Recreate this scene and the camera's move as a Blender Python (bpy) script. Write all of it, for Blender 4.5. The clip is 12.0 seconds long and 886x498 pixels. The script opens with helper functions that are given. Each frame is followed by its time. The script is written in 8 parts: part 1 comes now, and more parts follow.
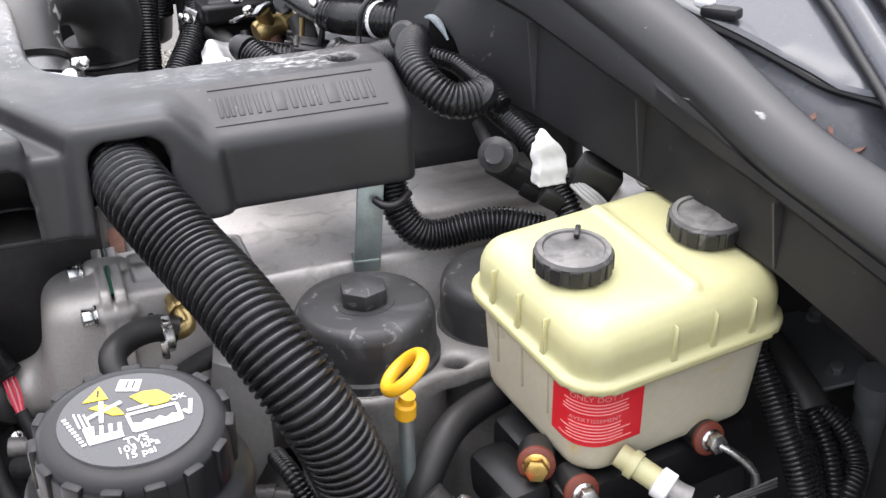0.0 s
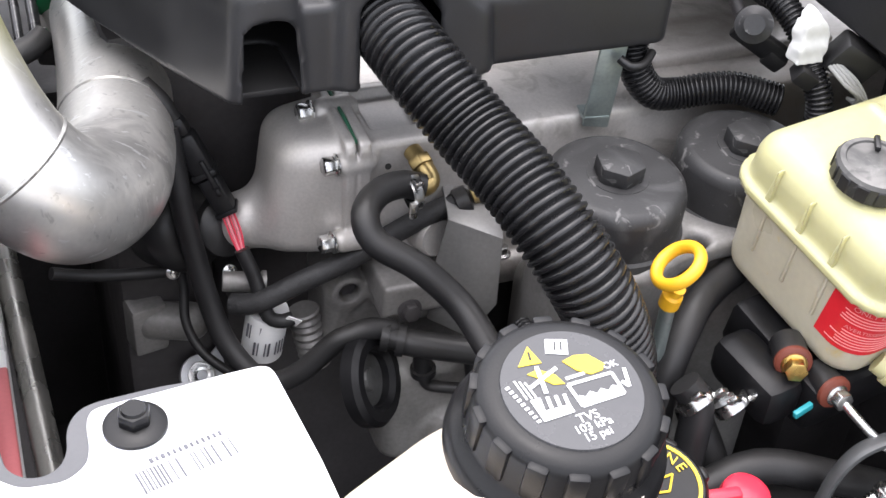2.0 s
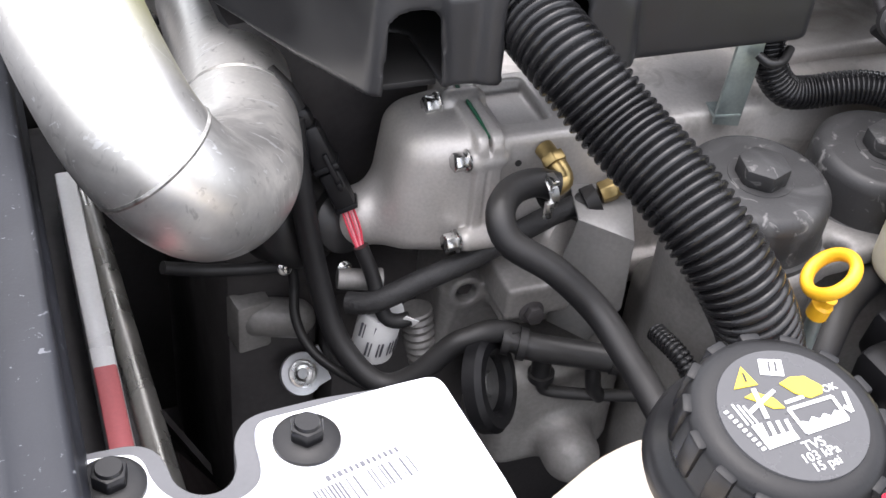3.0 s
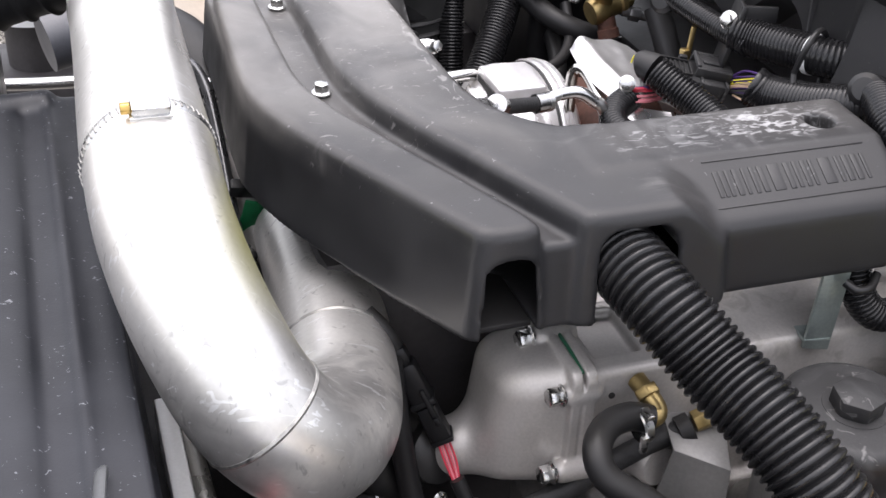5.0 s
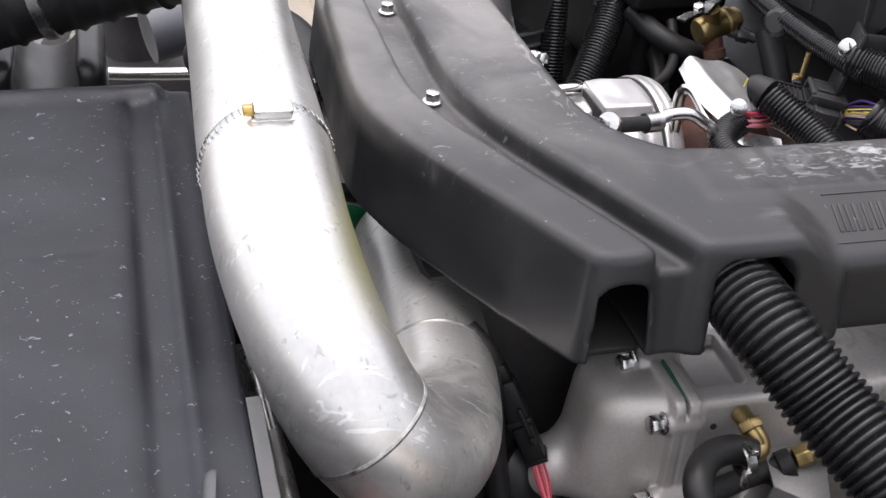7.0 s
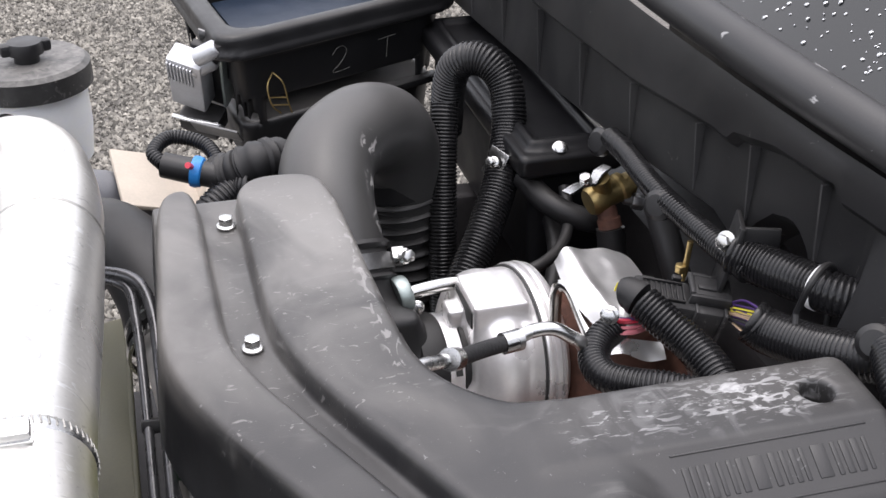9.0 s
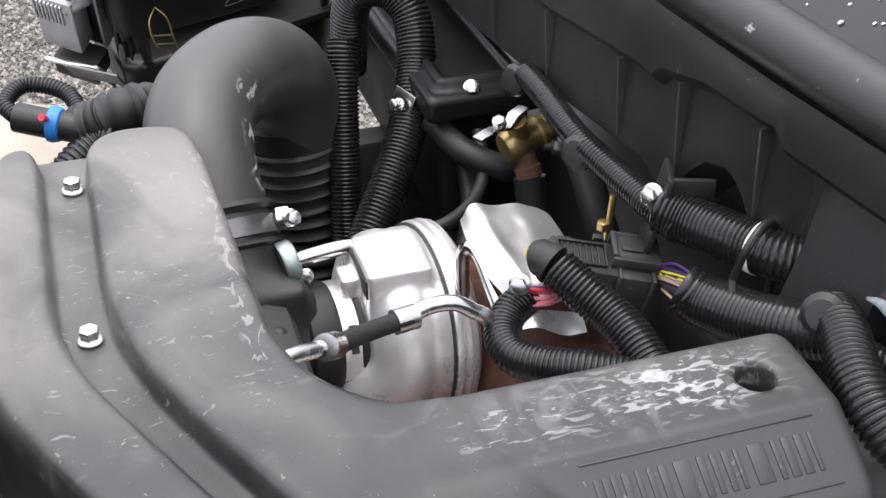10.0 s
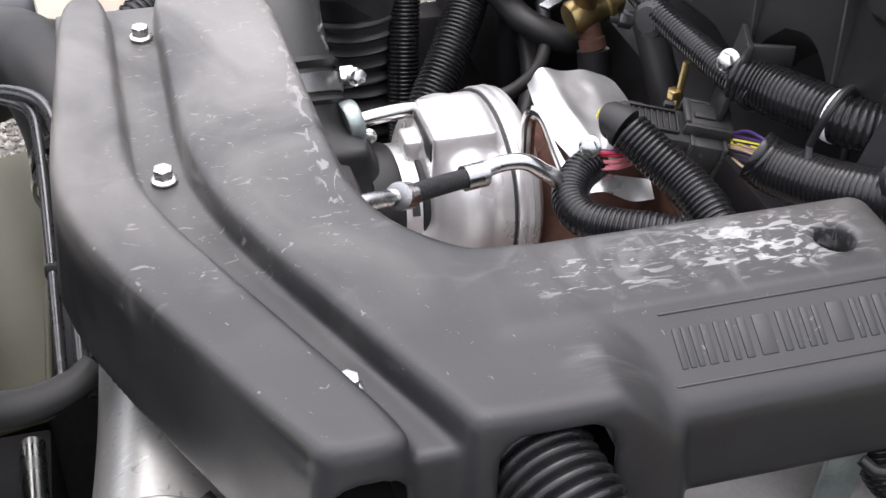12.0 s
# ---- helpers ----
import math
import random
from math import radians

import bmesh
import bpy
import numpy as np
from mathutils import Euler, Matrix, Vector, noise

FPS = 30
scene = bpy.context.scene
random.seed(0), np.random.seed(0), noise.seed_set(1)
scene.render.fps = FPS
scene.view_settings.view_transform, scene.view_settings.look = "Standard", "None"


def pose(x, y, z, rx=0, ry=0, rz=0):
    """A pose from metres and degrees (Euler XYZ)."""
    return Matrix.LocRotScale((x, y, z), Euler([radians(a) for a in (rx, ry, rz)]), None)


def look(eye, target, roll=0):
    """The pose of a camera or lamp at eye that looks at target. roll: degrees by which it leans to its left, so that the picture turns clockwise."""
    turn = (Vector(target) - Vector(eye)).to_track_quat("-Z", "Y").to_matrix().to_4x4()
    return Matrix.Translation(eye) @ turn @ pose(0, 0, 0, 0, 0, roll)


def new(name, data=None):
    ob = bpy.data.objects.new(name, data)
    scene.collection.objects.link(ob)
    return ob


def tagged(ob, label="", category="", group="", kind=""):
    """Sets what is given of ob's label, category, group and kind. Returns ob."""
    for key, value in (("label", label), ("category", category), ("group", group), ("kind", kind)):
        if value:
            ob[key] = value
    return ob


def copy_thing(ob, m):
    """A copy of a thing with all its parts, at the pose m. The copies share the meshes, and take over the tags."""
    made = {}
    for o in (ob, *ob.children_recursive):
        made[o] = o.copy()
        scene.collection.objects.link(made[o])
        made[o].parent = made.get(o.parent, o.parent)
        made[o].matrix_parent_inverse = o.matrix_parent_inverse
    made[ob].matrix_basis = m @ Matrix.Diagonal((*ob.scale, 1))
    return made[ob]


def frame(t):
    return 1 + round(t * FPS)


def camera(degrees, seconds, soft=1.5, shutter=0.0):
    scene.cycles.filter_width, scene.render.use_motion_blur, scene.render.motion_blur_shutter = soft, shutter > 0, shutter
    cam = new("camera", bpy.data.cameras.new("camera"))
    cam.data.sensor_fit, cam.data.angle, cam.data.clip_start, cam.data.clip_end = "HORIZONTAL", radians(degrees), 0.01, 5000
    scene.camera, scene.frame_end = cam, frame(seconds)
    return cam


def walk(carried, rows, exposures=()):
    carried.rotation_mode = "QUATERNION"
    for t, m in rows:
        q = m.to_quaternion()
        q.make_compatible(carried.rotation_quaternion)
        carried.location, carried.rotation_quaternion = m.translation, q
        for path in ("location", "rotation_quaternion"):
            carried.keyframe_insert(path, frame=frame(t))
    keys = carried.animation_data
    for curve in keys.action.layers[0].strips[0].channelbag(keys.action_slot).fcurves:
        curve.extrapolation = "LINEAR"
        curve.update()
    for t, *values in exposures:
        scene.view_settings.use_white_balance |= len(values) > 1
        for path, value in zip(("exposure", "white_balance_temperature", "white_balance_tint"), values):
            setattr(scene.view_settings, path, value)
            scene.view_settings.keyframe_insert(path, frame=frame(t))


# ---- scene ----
cam = camera(40.0, 12.0)
METRES, EYE, TILT, LEAN, TURN = 0.9, 1.75, -28.0, 0.0, -28.5
PATH = [
    (0, (0.17, -0.034, 1.692), (0.743, 1.707, 0.891), -2.8),
    (0.5, (0.174, 0.056, 1.804), (0.736, 1.638, 0.718), -1.7),
    (1, (0.086, 0.111, 1.812), (0.691, 1.592, 0.611), 1.0),
    (1.5, (0.026, 0.125, 1.804), (0.628, 1.561, 0.549), 1.9),
    (2, (-0.043, 0.139, 1.79), (0.593, 1.581, 0.558), 5.0),
    (2.5, (-0.086, 0.173, 1.773), (0.567, 1.617, 0.553), 5.7),
    (3, (-0.117, 0.205, 1.769), (0.515, 1.631, 0.517), 6.2),
    (3.5, (-0.127, 0.222, 1.78), (0.467, 1.68, 0.547), 5.4),
    (3.7, (-0.123, 0.223, 1.791), (0.462, 1.707, 0.585), 4.9),
    (5.3, (-0.138, 0.234, 1.827), (0.431, 1.848, 0.792), 2.5),
    (5.5, (-0.139, 0.238, 1.825), (0.426, 1.858, 0.796), 2.8),
    (6, (-0.147, 0.25, 1.825), (0.392, 1.878, 0.796), 3.1),
    (6.5, (-0.158, 0.252, 1.826), (0.337, 1.888, 0.788), 3.7),
    (6.7, (-0.166, 0.255, 1.826), (0.318, 1.886, 0.774), 4.6),
    (8.3, (-0.127, 0.228, 1.867), (0.313, 1.882, 0.832), 0.9),
    (8.5, (-0.088, 0.247, 1.897), (0.35, 1.916, 0.885), 1.8),
    (8.6, (-0.07, 0.276, 1.908), (0.378, 1.944, 0.899), 2.0),
    (9, (0.008, 0.367, 1.905), (0.455, 2.05, 0.92), 0.1),
    (9.5, (0.065, 0.445, 1.876), (0.54, 2.1, 0.858), -0.5),
    (10, (0.09, 0.476, 1.856), (0.586, 2.084, 0.775), -0.2),
    (10.5, (0.105, 0.479, 1.839), (0.608, 2.056, 0.716), -1.7),
    (11, (0.125, 0.476, 1.832), (0.623, 2.022, 0.665), -1.4),
    (11.5, (0.124, 0.464, 1.83), (0.631, 1.994, 0.646), -0.4),
    (12, (0.054, 0.47, 1.825), (0.499, 2.005, 0.623), 1.4),
]
walk(cam, [(t, look(eye, target, roll)) for t, eye, target, roll in PATH], exposures=[(0.0, 1.83, 6450, 13), (1.5, 1.90, 6450, 13), (3.5, 2.03, 6450, 14), (5.5, 1.30, 6550, 15), (6.5, 1.2, 6550, 15), (8.5, 1.22, 6550, 14), (10.0, 1.53, 6500, 14), (12.0, 1.57, 6500, 14)])

# ---- world and light ----
world = bpy.data.worlds.new("overcast_sky")
scene.world = world
world.use_nodes = True
wn, wl = world.node_tree.nodes, world.node_tree.links
wn.clear()
sky = wn.new("ShaderNodeTexSky")
sky.sky_type, sky.sun_disc = "NISHITA", False
sky.sun_elevation, sky.sun_rotation = radians(84), radians(0)
sky.air_density, sky.dust_density, sky.ozone_density = 1.0, 2.0, 0.5
soften = wn.new("ShaderNodeHueSaturation")
soften.inputs["Saturation"].default_value = 0.25
backg, wout = wn.new("ShaderNodeBackground"), wn.new("ShaderNodeOutputWorld")
backg.inputs["Strength"].default_value = 0.15
wl.new(sky.outputs[0], soften.inputs["Color"])
wl.new(soften.outputs[0], backg.inputs["Color"])
wl.new(backg.outputs[0], wout.inputs["Surface"])
sun_data = bpy.data.lights.new("sun", "SUN")
sun_data.energy, sun_data.angle, sun_data.color = 1.0, radians(100), (1.0, 0.97, 0.97)
sun = new("sun", sun_data)
sun.matrix_world = look((-0.3, 1.2, 6.4), (0.2, 1.0, 1.4))


# ---- materials ----
def material(name, color, rough=0.5, metal=0.0, vary=0.25, scale=30.0, bump=0.15, grain=350.0, dust=0.0,
             dust_color=(0.30, 0.28, 0.25), spec=0.5, rough_vary=0.12, coat=0.0, trans=0.0, sss=0.0):
    """Base colour that varies at two scales, fine relief, uneven gloss, and dust that has settled on faces that look up."""
    m = bpy.data.materials.new(name)
    m.use_nodes = True
    n, l = m.node_tree.nodes, m.node_tree.links
    b = n["Principled BSDF"]
    tc = n.new("ShaderNodeTexCoord")
    big, fine = n.new("ShaderNodeTexNoise"), n.new("ShaderNodeTexNoise")
    big.inputs["Scale"].default_value, big.inputs["Detail"].default_value = scale, 5
    fine.inputs["Scale"].default_value, fine.inputs["Detail"].default_value = grain, 3
    for t in (big, fine):
        l.new(tc.outputs["Object"], t.inputs["Vector"])
    add = n.new("ShaderNodeMath")
    add.operation, add.use_clamp = "MULTIPLY_ADD", True
    l.new(fine.outputs["Fac"], add.inputs[0])
    add.inputs[1].default_value = 0.45
    l.new(big.outputs["Fac"], add.inputs[2])
    ramp = n.new("ShaderNodeMapRange")
    ramp.inputs["From Min"].default_value, ramp.inputs["From Max"].default_value = 0.45, 1.0
    ramp.inputs["To Min"].default_value, ramp.inputs["To Max"].default_value = 1 - vary, 1 + vary
    l.new(add.outputs[0], ramp.inputs["Value"])
    mul = n.new("ShaderNodeVectorMath")
    mul.operation = "SCALE"
    mul.inputs[0].default_value = color[:3]
    l.new(ramp.outputs[0], mul.inputs["Scale"])
    col = mul.outputs[0]
    rmap = n.new("ShaderNodeMapRange")
    rmap.inputs["From Min"].default_value, rmap.inputs["From Max"].default_value = 0.3, 0.75
    rmap.inputs["To Min"].default_value = max(0.03, rough - rough_vary)
    rmap.inputs["To Max"].default_value = min(1.0, rough + rough_vary)
    l.new(big.outputs["Fac"], rmap.inputs["Value"])
    ro = rmap.outputs[0]
    if dust > 0:
        geo, sep = n.new("ShaderNodeNewGeometry"), n.new("ShaderNodeSeparateXYZ")
        l.new(geo.outputs["Normal"], sep.inputs[0])
        up = n.new("ShaderNodeMapRange")
        up.inputs["From Min"].default_value, up.inputs["From Max"].default_value = 0.25, 0.95
        up.inputs["To Max"].default_value = dust
        l.new(sep.outputs["Z"], up.inputs["Value"])
        patch = n.new("ShaderNodeTexNoise")
        patch.inputs["Scale"].default_value, patch.inputs["Detail"].default_value = scale * 0.6, 8
        l.new(tc.outputs["Object"], patch.inputs["Vector"])
        pr = n.new("ShaderNodeMapRange")
        pr.inputs["From Min"].default_value, pr.inputs["From Max"].default_value = 0.30, 0.70
        pr.inputs["To Min"].default_value = 0.35
        l.new(patch.outputs["Fac"], pr.inputs["Value"])
        f = n.new("ShaderNodeMath")
        f.operation, f.use_clamp = "MULTIPLY", True
        l.new(up.outputs[0], f.inputs[0])
        l.new(pr.outputs[0], f.inputs[1])
        mix = n.new("ShaderNodeMix")
        mix.data_type = "RGBA"
        l.new(f.outputs[0], mix.inputs["Factor"])
        l.new(col, mix.inputs["A"])
        mix.inputs["B"].default_value = (*dust_color, 1)
        col = mix.outputs["Result"]
        rm = n.new("ShaderNodeMix")
        l.new(f.outputs[0], rm.inputs["Factor"])
        l.new(ro, rm.inputs["A"])
        rm.inputs["B"].default_value = 0.68
        ro = rm.outputs["Result"]
    l.new(col, b.inputs["Base Color"])
    l.new(ro, b.inputs["Roughness"])
    b.inputs["Metallic"].default_value = metal
    b.inputs["Specular IOR Level"].default_value = spec
    b.inputs["Coat Weight"].default_value = coat
    b.inputs["Transmission Weight"].default_value = trans
    if sss:
        b.inputs["Subsurface Weight"].default_value = sss
        b.inputs["Subsurface Radius"].default_value = (0.02, 0.018, 0.010)
        b.inputs["Subsurface Scale"].default_value = 0.5
    if bump:
        bp = n.new("ShaderNodeBump")
        bp.inputs["Strength"].default_value, bp.inputs["Distance"].default_value = bump, 0.001
        l.new(add.outputs[0], bp.inputs["Height"])
        l.new(bp.outputs[0], b.inputs["Normal"])
    return m


def add_marks(m, color, scale, stretch, low, high, strength=0.8, box=None, contour=False, turn=0.0):
    """Scratches, scuffs or painted brightening: stretched noise above a threshold, within a box of the thing's own
    space if one is given.
    """
    n, l = m.node_tree.nodes, m.node_tree.links
    b = n["Principled BSDF"]
    tc, mp, no = n.new("ShaderNodeTexCoord"), n.new("ShaderNodeMapping"), n.new("ShaderNodeTexNoise")
    mp.inputs["Scale"].default_value = stretch
    mp.inputs["Rotation"].default_value = (0, 0, radians(turn))
    l.new(tc.outputs["Object"], mp.inputs["Vector"])
    l.new(mp.outputs[0], no.inputs["Vector"])
    no.inputs["Scale"].default_value, no.inputs["Detail"].default_value, no.inputs["Distortion"].default_value = scale, 4, 1.2
    th = n.new("ShaderNodeMapRange")
    th.inputs["From Min"].default_value, th.inputs["From Max"].default_value = low, high
    th.inputs["To Max"].default_value = strength
    level = no.outputs["Fac"]
    if contour:
        shift, size = n.new("ShaderNodeMath"), n.new("ShaderNodeMath")
        shift.operation, size.operation = "SUBTRACT", "ABSOLUTE"
        shift.inputs[1].default_value = 0.52
        l.new(level, shift.inputs[0])
        l.new(shift.outputs[0], size.inputs[0])
        level = size.outputs[0]
    l.new(level, th.inputs["Value"])
    fac = th.outputs[0]
    if box:
        sep = n.new("ShaderNodeSeparateXYZ")
        l.new(tc.outputs["Object"], sep.inputs[0])
        for axis, (a0, a1, soft) in zip("XYZ", box):
            for edge, sign in ((a0, 1), (a1, -1)):
                r = n.new("ShaderNodeMapRange")
                r.inputs["From Min"].default_value, r.inputs["From Max"].default_value = (edge, edge + soft) if sign > 0 else (edge - soft, edge)
                r.inputs["To Min"].default_value, r.inputs["To Max"].default_value = (0, 1) if sign > 0 else (1, 0)
                l.new(sep.outputs[axis], r.inputs["Value"])
                mu = n.new("ShaderNodeMath")
                mu.operation = "MULTIPLY"
                l.new(fac, mu.inputs[0])
                l.new(r.outputs[0], mu.inputs[1])
                fac = mu.outputs[0]
    old = b.inputs["Base Color"].links[0].from_socket
    mix = n.new("ShaderNodeMix")
    mix.data_type = "RGBA"
    l.new(fac, mix.inputs["Factor"])
    l.new(old, mix.inputs["A"])
    mix.inputs["B"].default_value = (*color, 1)
    l.new(mix.outputs["Result"], b.inputs["Base Color"])
    return m


M = {}
M["cover"] = material("moulded_cover_plastic", (0.0215, 0.0215, 0.023), 0.42, spec=0.46, vary=0.2, scale=22, bump=0.2, grain=900, dust=0.12, dust_color=(0.150, 0.140, 0.127))
M["plastic"] = material("black_plastic", (0.014, 0.014, 0.015), 0.40, vary=0.25, scale=25, bump=0.15, grain=700, dust=0.07, spec=0.4)
M["shroud"] = material("dusty_shroud_plastic", (0.012, 0.013, 0.0165), 0.50, spec=0.34, vary=0.25, scale=14, bump=0.2, grain=600, dust=0.07, dust_color=(0.075, 0.080, 0.094))
M["loom"] = material("corrugated_loom_plastic", (0.010, 0.010, 0.011), 0.25, vary=0.25, scale=40, bump=0.05, dust=0.025, spec=0.40)
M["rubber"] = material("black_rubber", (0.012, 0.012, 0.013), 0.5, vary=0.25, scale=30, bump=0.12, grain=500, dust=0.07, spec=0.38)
M["elbow"] = material("intake_elbow_rubber", (0.042, 0.042, 0.042), 0.40, vary=0.2, scale=16, bump=0.12, grain=600, dust=0.30, dust_color=(0.16, 0.15, 0.14))
M["dark"] = material("grimy_dark_metal", (0.034, 0.031, 0.032), 0.6, vary=0.4, scale=25, bump=0.4, grain=180)
M["cast"] = material("cast_aluminium", (0.47, 0.45, 0.43), 0.5, metal=0.45, vary=0.18, scale=18, bump=0.35, grain=420)
M["bracketdull"] = material("grey_painted_plate", (0.20, 0.196, 0.192), 0.42, metal=0.3, vary=0.2, scale=20, bump=0.15, grain=300)
M["castworn"] = material("stained_cast_aluminium", (0.56, 0.535, 0.51), 0.5, metal=0.4, vary=0.18, scale=18, bump=0.35, grain=420)
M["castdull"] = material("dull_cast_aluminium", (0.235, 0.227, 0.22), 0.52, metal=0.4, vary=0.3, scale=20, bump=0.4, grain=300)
M["pipe"] = material("brushed_aluminium_pipe", (0.70, 0.685, 0.655), 0.34, metal=0.8, vary=0.12, scale=9, bump=0.10, grain=260, rough_vary=0.08)
M["turbo"] = material("machined_aluminium", (0.78, 0.77, 0.77), 0.33, metal=0.6, vary=0.08, scale=20, bump=0.08, grain=300)
M["foil"] = material("crumpled_heat_foil", (0.80, 0.79, 0.78), 0.38, metal=0.85, vary=0.12, scale=25, bump=0.2, grain=90)
M["bandsteel"] = material("dull_rolled_steel", (0.42, 0.41, 0.38), 0.30, metal=0.9, vary=0.15, scale=30, bump=0.05)
M["bandgrey"] = material("dull_band_steel", (0.20, 0.20, 0.20), 0.4, metal=0.8, vary=0.25, scale=40, bump=0.1)
M["weld"] = material("weld_bead", (0.40, 0.39, 0.37), 0.5, metal=1.0, vary=0.5, scale=120, bump=0.8, grain=200)
M["darkline"] = material("painted_steel_line", (0.13, 0.13, 0.135), 0.3, metal=0.7, vary=0.25, scale=40, bump=0.1)
M["caseblack"] = material("satin_case_black", (0.008, 0.008, 0.009), 0.42, vary=0.3, scale=14, bump=0.15, grain=500, spec=0.28)
M["steel"] = material("zinc_plated_steel", (0.62, 0.62, 0.61), 0.28, metal=1.0, vary=0.15, scale=60, bump=0.06)
M["bracket"] = material("galvanised_bracket", (0.33, 0.38, 0.37), 0.42, metal=0.8, vary=0.2, scale=40, bump=0.12)
M["brass"] = material("brass", (0.36, 0.27, 0.12), 0.42, metal=0.9, vary=0.25, scale=60, bump=0.1)
M["gold"] = material("yellow_chromate_bolt", (0.62, 0.42, 0.14), 0.33, metal=1.0, vary=0.2, scale=60, bump=0.08)
M["cream"] = material("cream_reservoir_plastic", (0.465, 0.445, 0.245), 0.42, vary=0.06, scale=10, bump=0.06, grain=200, sss=0.35)
M["milky"] = material("milky_reservoir_plastic", (0.50, 0.465, 0.355), 0.38, vary=0.10, scale=12, bump=0.06, grain=200, sss=0.25)
M["white"] = material("white_tank_plastic", (0.80, 0.81, 0.82), 0.40, vary=0.04, scale=14, bump=0.05, sss=0.2)
M["tankcream"] = material("warm_white_tank_plastic", (0.74, 0.64, 0.52), 0.40, vary=0.04, scale=14, bump=0.05, sss=0.2)
M["tankedge"] = material("grey_tank_rim", (0.105, 0.105, 0.110), 0.5, vary=0.1, scale=20, bump=0.1)
M["yellow"] = material("yellow_plastic", (0.78, 0.42, 0.02), 0.38, vary=0.06, scale=40, bump=0.05)
M["red"] = material("red_label", (0.66, 0.02, 0.03), 0.42, vary=0.06, scale=40, bump=0.03)
M["redcap"] = material("red_plastic_cap", (0.70, 0.03, 0.06), 0.35, vary=0.05, scale=40, bump=0.03)
M["orange"] = material("rust_red_seal", (0.15, 0.035, 0.02), 0.55, vary=0.2, scale=50, bump=0.1)
M["labelgrey"] = material("grey_cap_label", (0.058, 0.058, 0.061), 0.24, vary=0.08, scale=60, bump=0.03)
M["print"] = material("white_print", (0.78, 0.78, 0.78), 0.5, vary=0.05, bump=0.0)
M["pink"] = material("pale_red_print", (0.75, 0.30, 0.30), 0.5, vary=0.05, bump=0.0)
M["printy"] = material("yellow_print", (0.80, 0.58, 0.04), 0.5, vary=0.05, bump=0.0)
M["printk"] = material("dark_print", (0.03, 0.03, 0.03), 0.6, vary=0.1, bump=0.0)
M["green"] = material("green_circuit_tag", (0.005, 0.16, 0.055), 0.4, vary=0.15, scale=80, bump=0.05)
M["blue"] = material("blue_connector", (0.02, 0.20, 0.55), 0.4, vary=0.1, bump=0.05)
M["teal"] = material("teal_clip", (0.02, 0.28, 0.32), 0.45, vary=0.1, bump=0.05)
M["tape"] = material("white_paper_tape", (0.72, 0.72, 0.70), 0.7, vary=0.08, scale=60, bump=0.4, grain=150)
M["rust"] = material("rusty_turbine_iron", (0.11, 0.05, 0.035), 0.75, metal=0.2, vary=0.5, scale=40, bump=0.6, grain=200)
M["wire_red"] = material("red_wire", (0.55, 0.03, 0.06), 0.4, vary=0.1, bump=0.0)
M["wire_pink"] = material("pink_wire", (0.70, 0.22, 0.26), 0.4, vary=0.1, bump=0.0)
M["wire_purple"] = material("purple_wire", (0.05, 0.022, 0.11), 0.4, vary=0.1, bump=0.0)
M["wire_yellow"] = material("yellow_wire", (0.62, 0.55, 0.05), 0.4, vary=0.1, bump=0.0)
M["wire_tan"] = material("tan_wire", (0.50, 0.36, 0.24), 0.4, vary=0.1, bump=0.0)
M["firewall"] = material("matt_firewall_plastic", (0.022, 0.022, 0.024), 0.48, vary=0.25, scale=10, bump=0.12, grain=800, dust=0.22, dust_color=(0.17, 0.165, 0.16))
M["chipped"] = material("chipped_pale_edge", (0.15, 0.175, 0.19), 0.6, vary=0.5, scale=120, bump=0.3)
M["trim"] = material("weathered_rubber_trim", (0.016, 0.016, 0.017), 0.40, vary=0.3, scale=9, bump=0.12, grain=500, dust=0.09, dust_color=(0.20, 0.195, 0.19), spec=0.50)
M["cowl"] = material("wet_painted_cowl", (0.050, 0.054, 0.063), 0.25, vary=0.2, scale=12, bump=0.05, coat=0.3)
M["gravelbed"] = material("gravel_bed", (0.125, 0.117, 0.106), 0.9, vary=0.7, scale=60, bump=1.0, grain=130)
M["stone"] = material("gravel_stones", (0.20, 0.188, 0.165), 0.85, vary=0.35, scale=40, bump=0.4, grain=200)
isl, tone = M["stone"].node_tree.nodes.new("ShaderNodeNewGeometry"), M["stone"].node_tree.nodes.new("ShaderNodeHueSaturation")
spread = M["stone"].node_tree.nodes.new("ShaderNodeMapRange")
spread.inputs["To Min"].default_value, spread.inputs["To Max"].default_value = 0.35, 1.9
M["stone"].node_tree.links.new(isl.outputs["Random Per Island"], spread.inputs["Value"])
M["stone"].node_tree.links.new(spread.outputs[0], tone.inputs["Value"])
M["stone"].node_tree.links.new(M["stone"].node_tree.nodes["Principled BSDF"].inputs["Base Color"].links[0].from_socket, tone.inputs["Color"])
M["stone"].node_tree.links.new(tone.outputs[0], M["stone"].node_tree.nodes["Principled BSDF"].inputs["Base Color"])
M["chrome"] = material("polished_tube", (0.70, 0.69, 0.66), 0.16, metal=1.0, vary=0.08, bump=0.02)
M["braid"] = material("braided_hose", (0.018, 0.018, 0.019), 0.6, vary=0.5, scale=300, bump=0.6, grain=900)
M["module"] = material("die_cast_module", (0.55, 0.56, 0.58), 0.45, metal=0.6, vary=0.12, scale=30, bump=0.15)
# Red mirrored by the radiator strip, painted into the base colour.
M["redreflect"] = material("painted_red_reflection", (0.62, 0.17, 0.18), 0.35, metal=0.3, vary=0.1, scale=12, bump=0.05)
M["olive"] = material("olive_plastic", (0.10, 0.098, 0.052), 0.45, vary=0.2, scale=12, bump=0.1, dust=0.2)
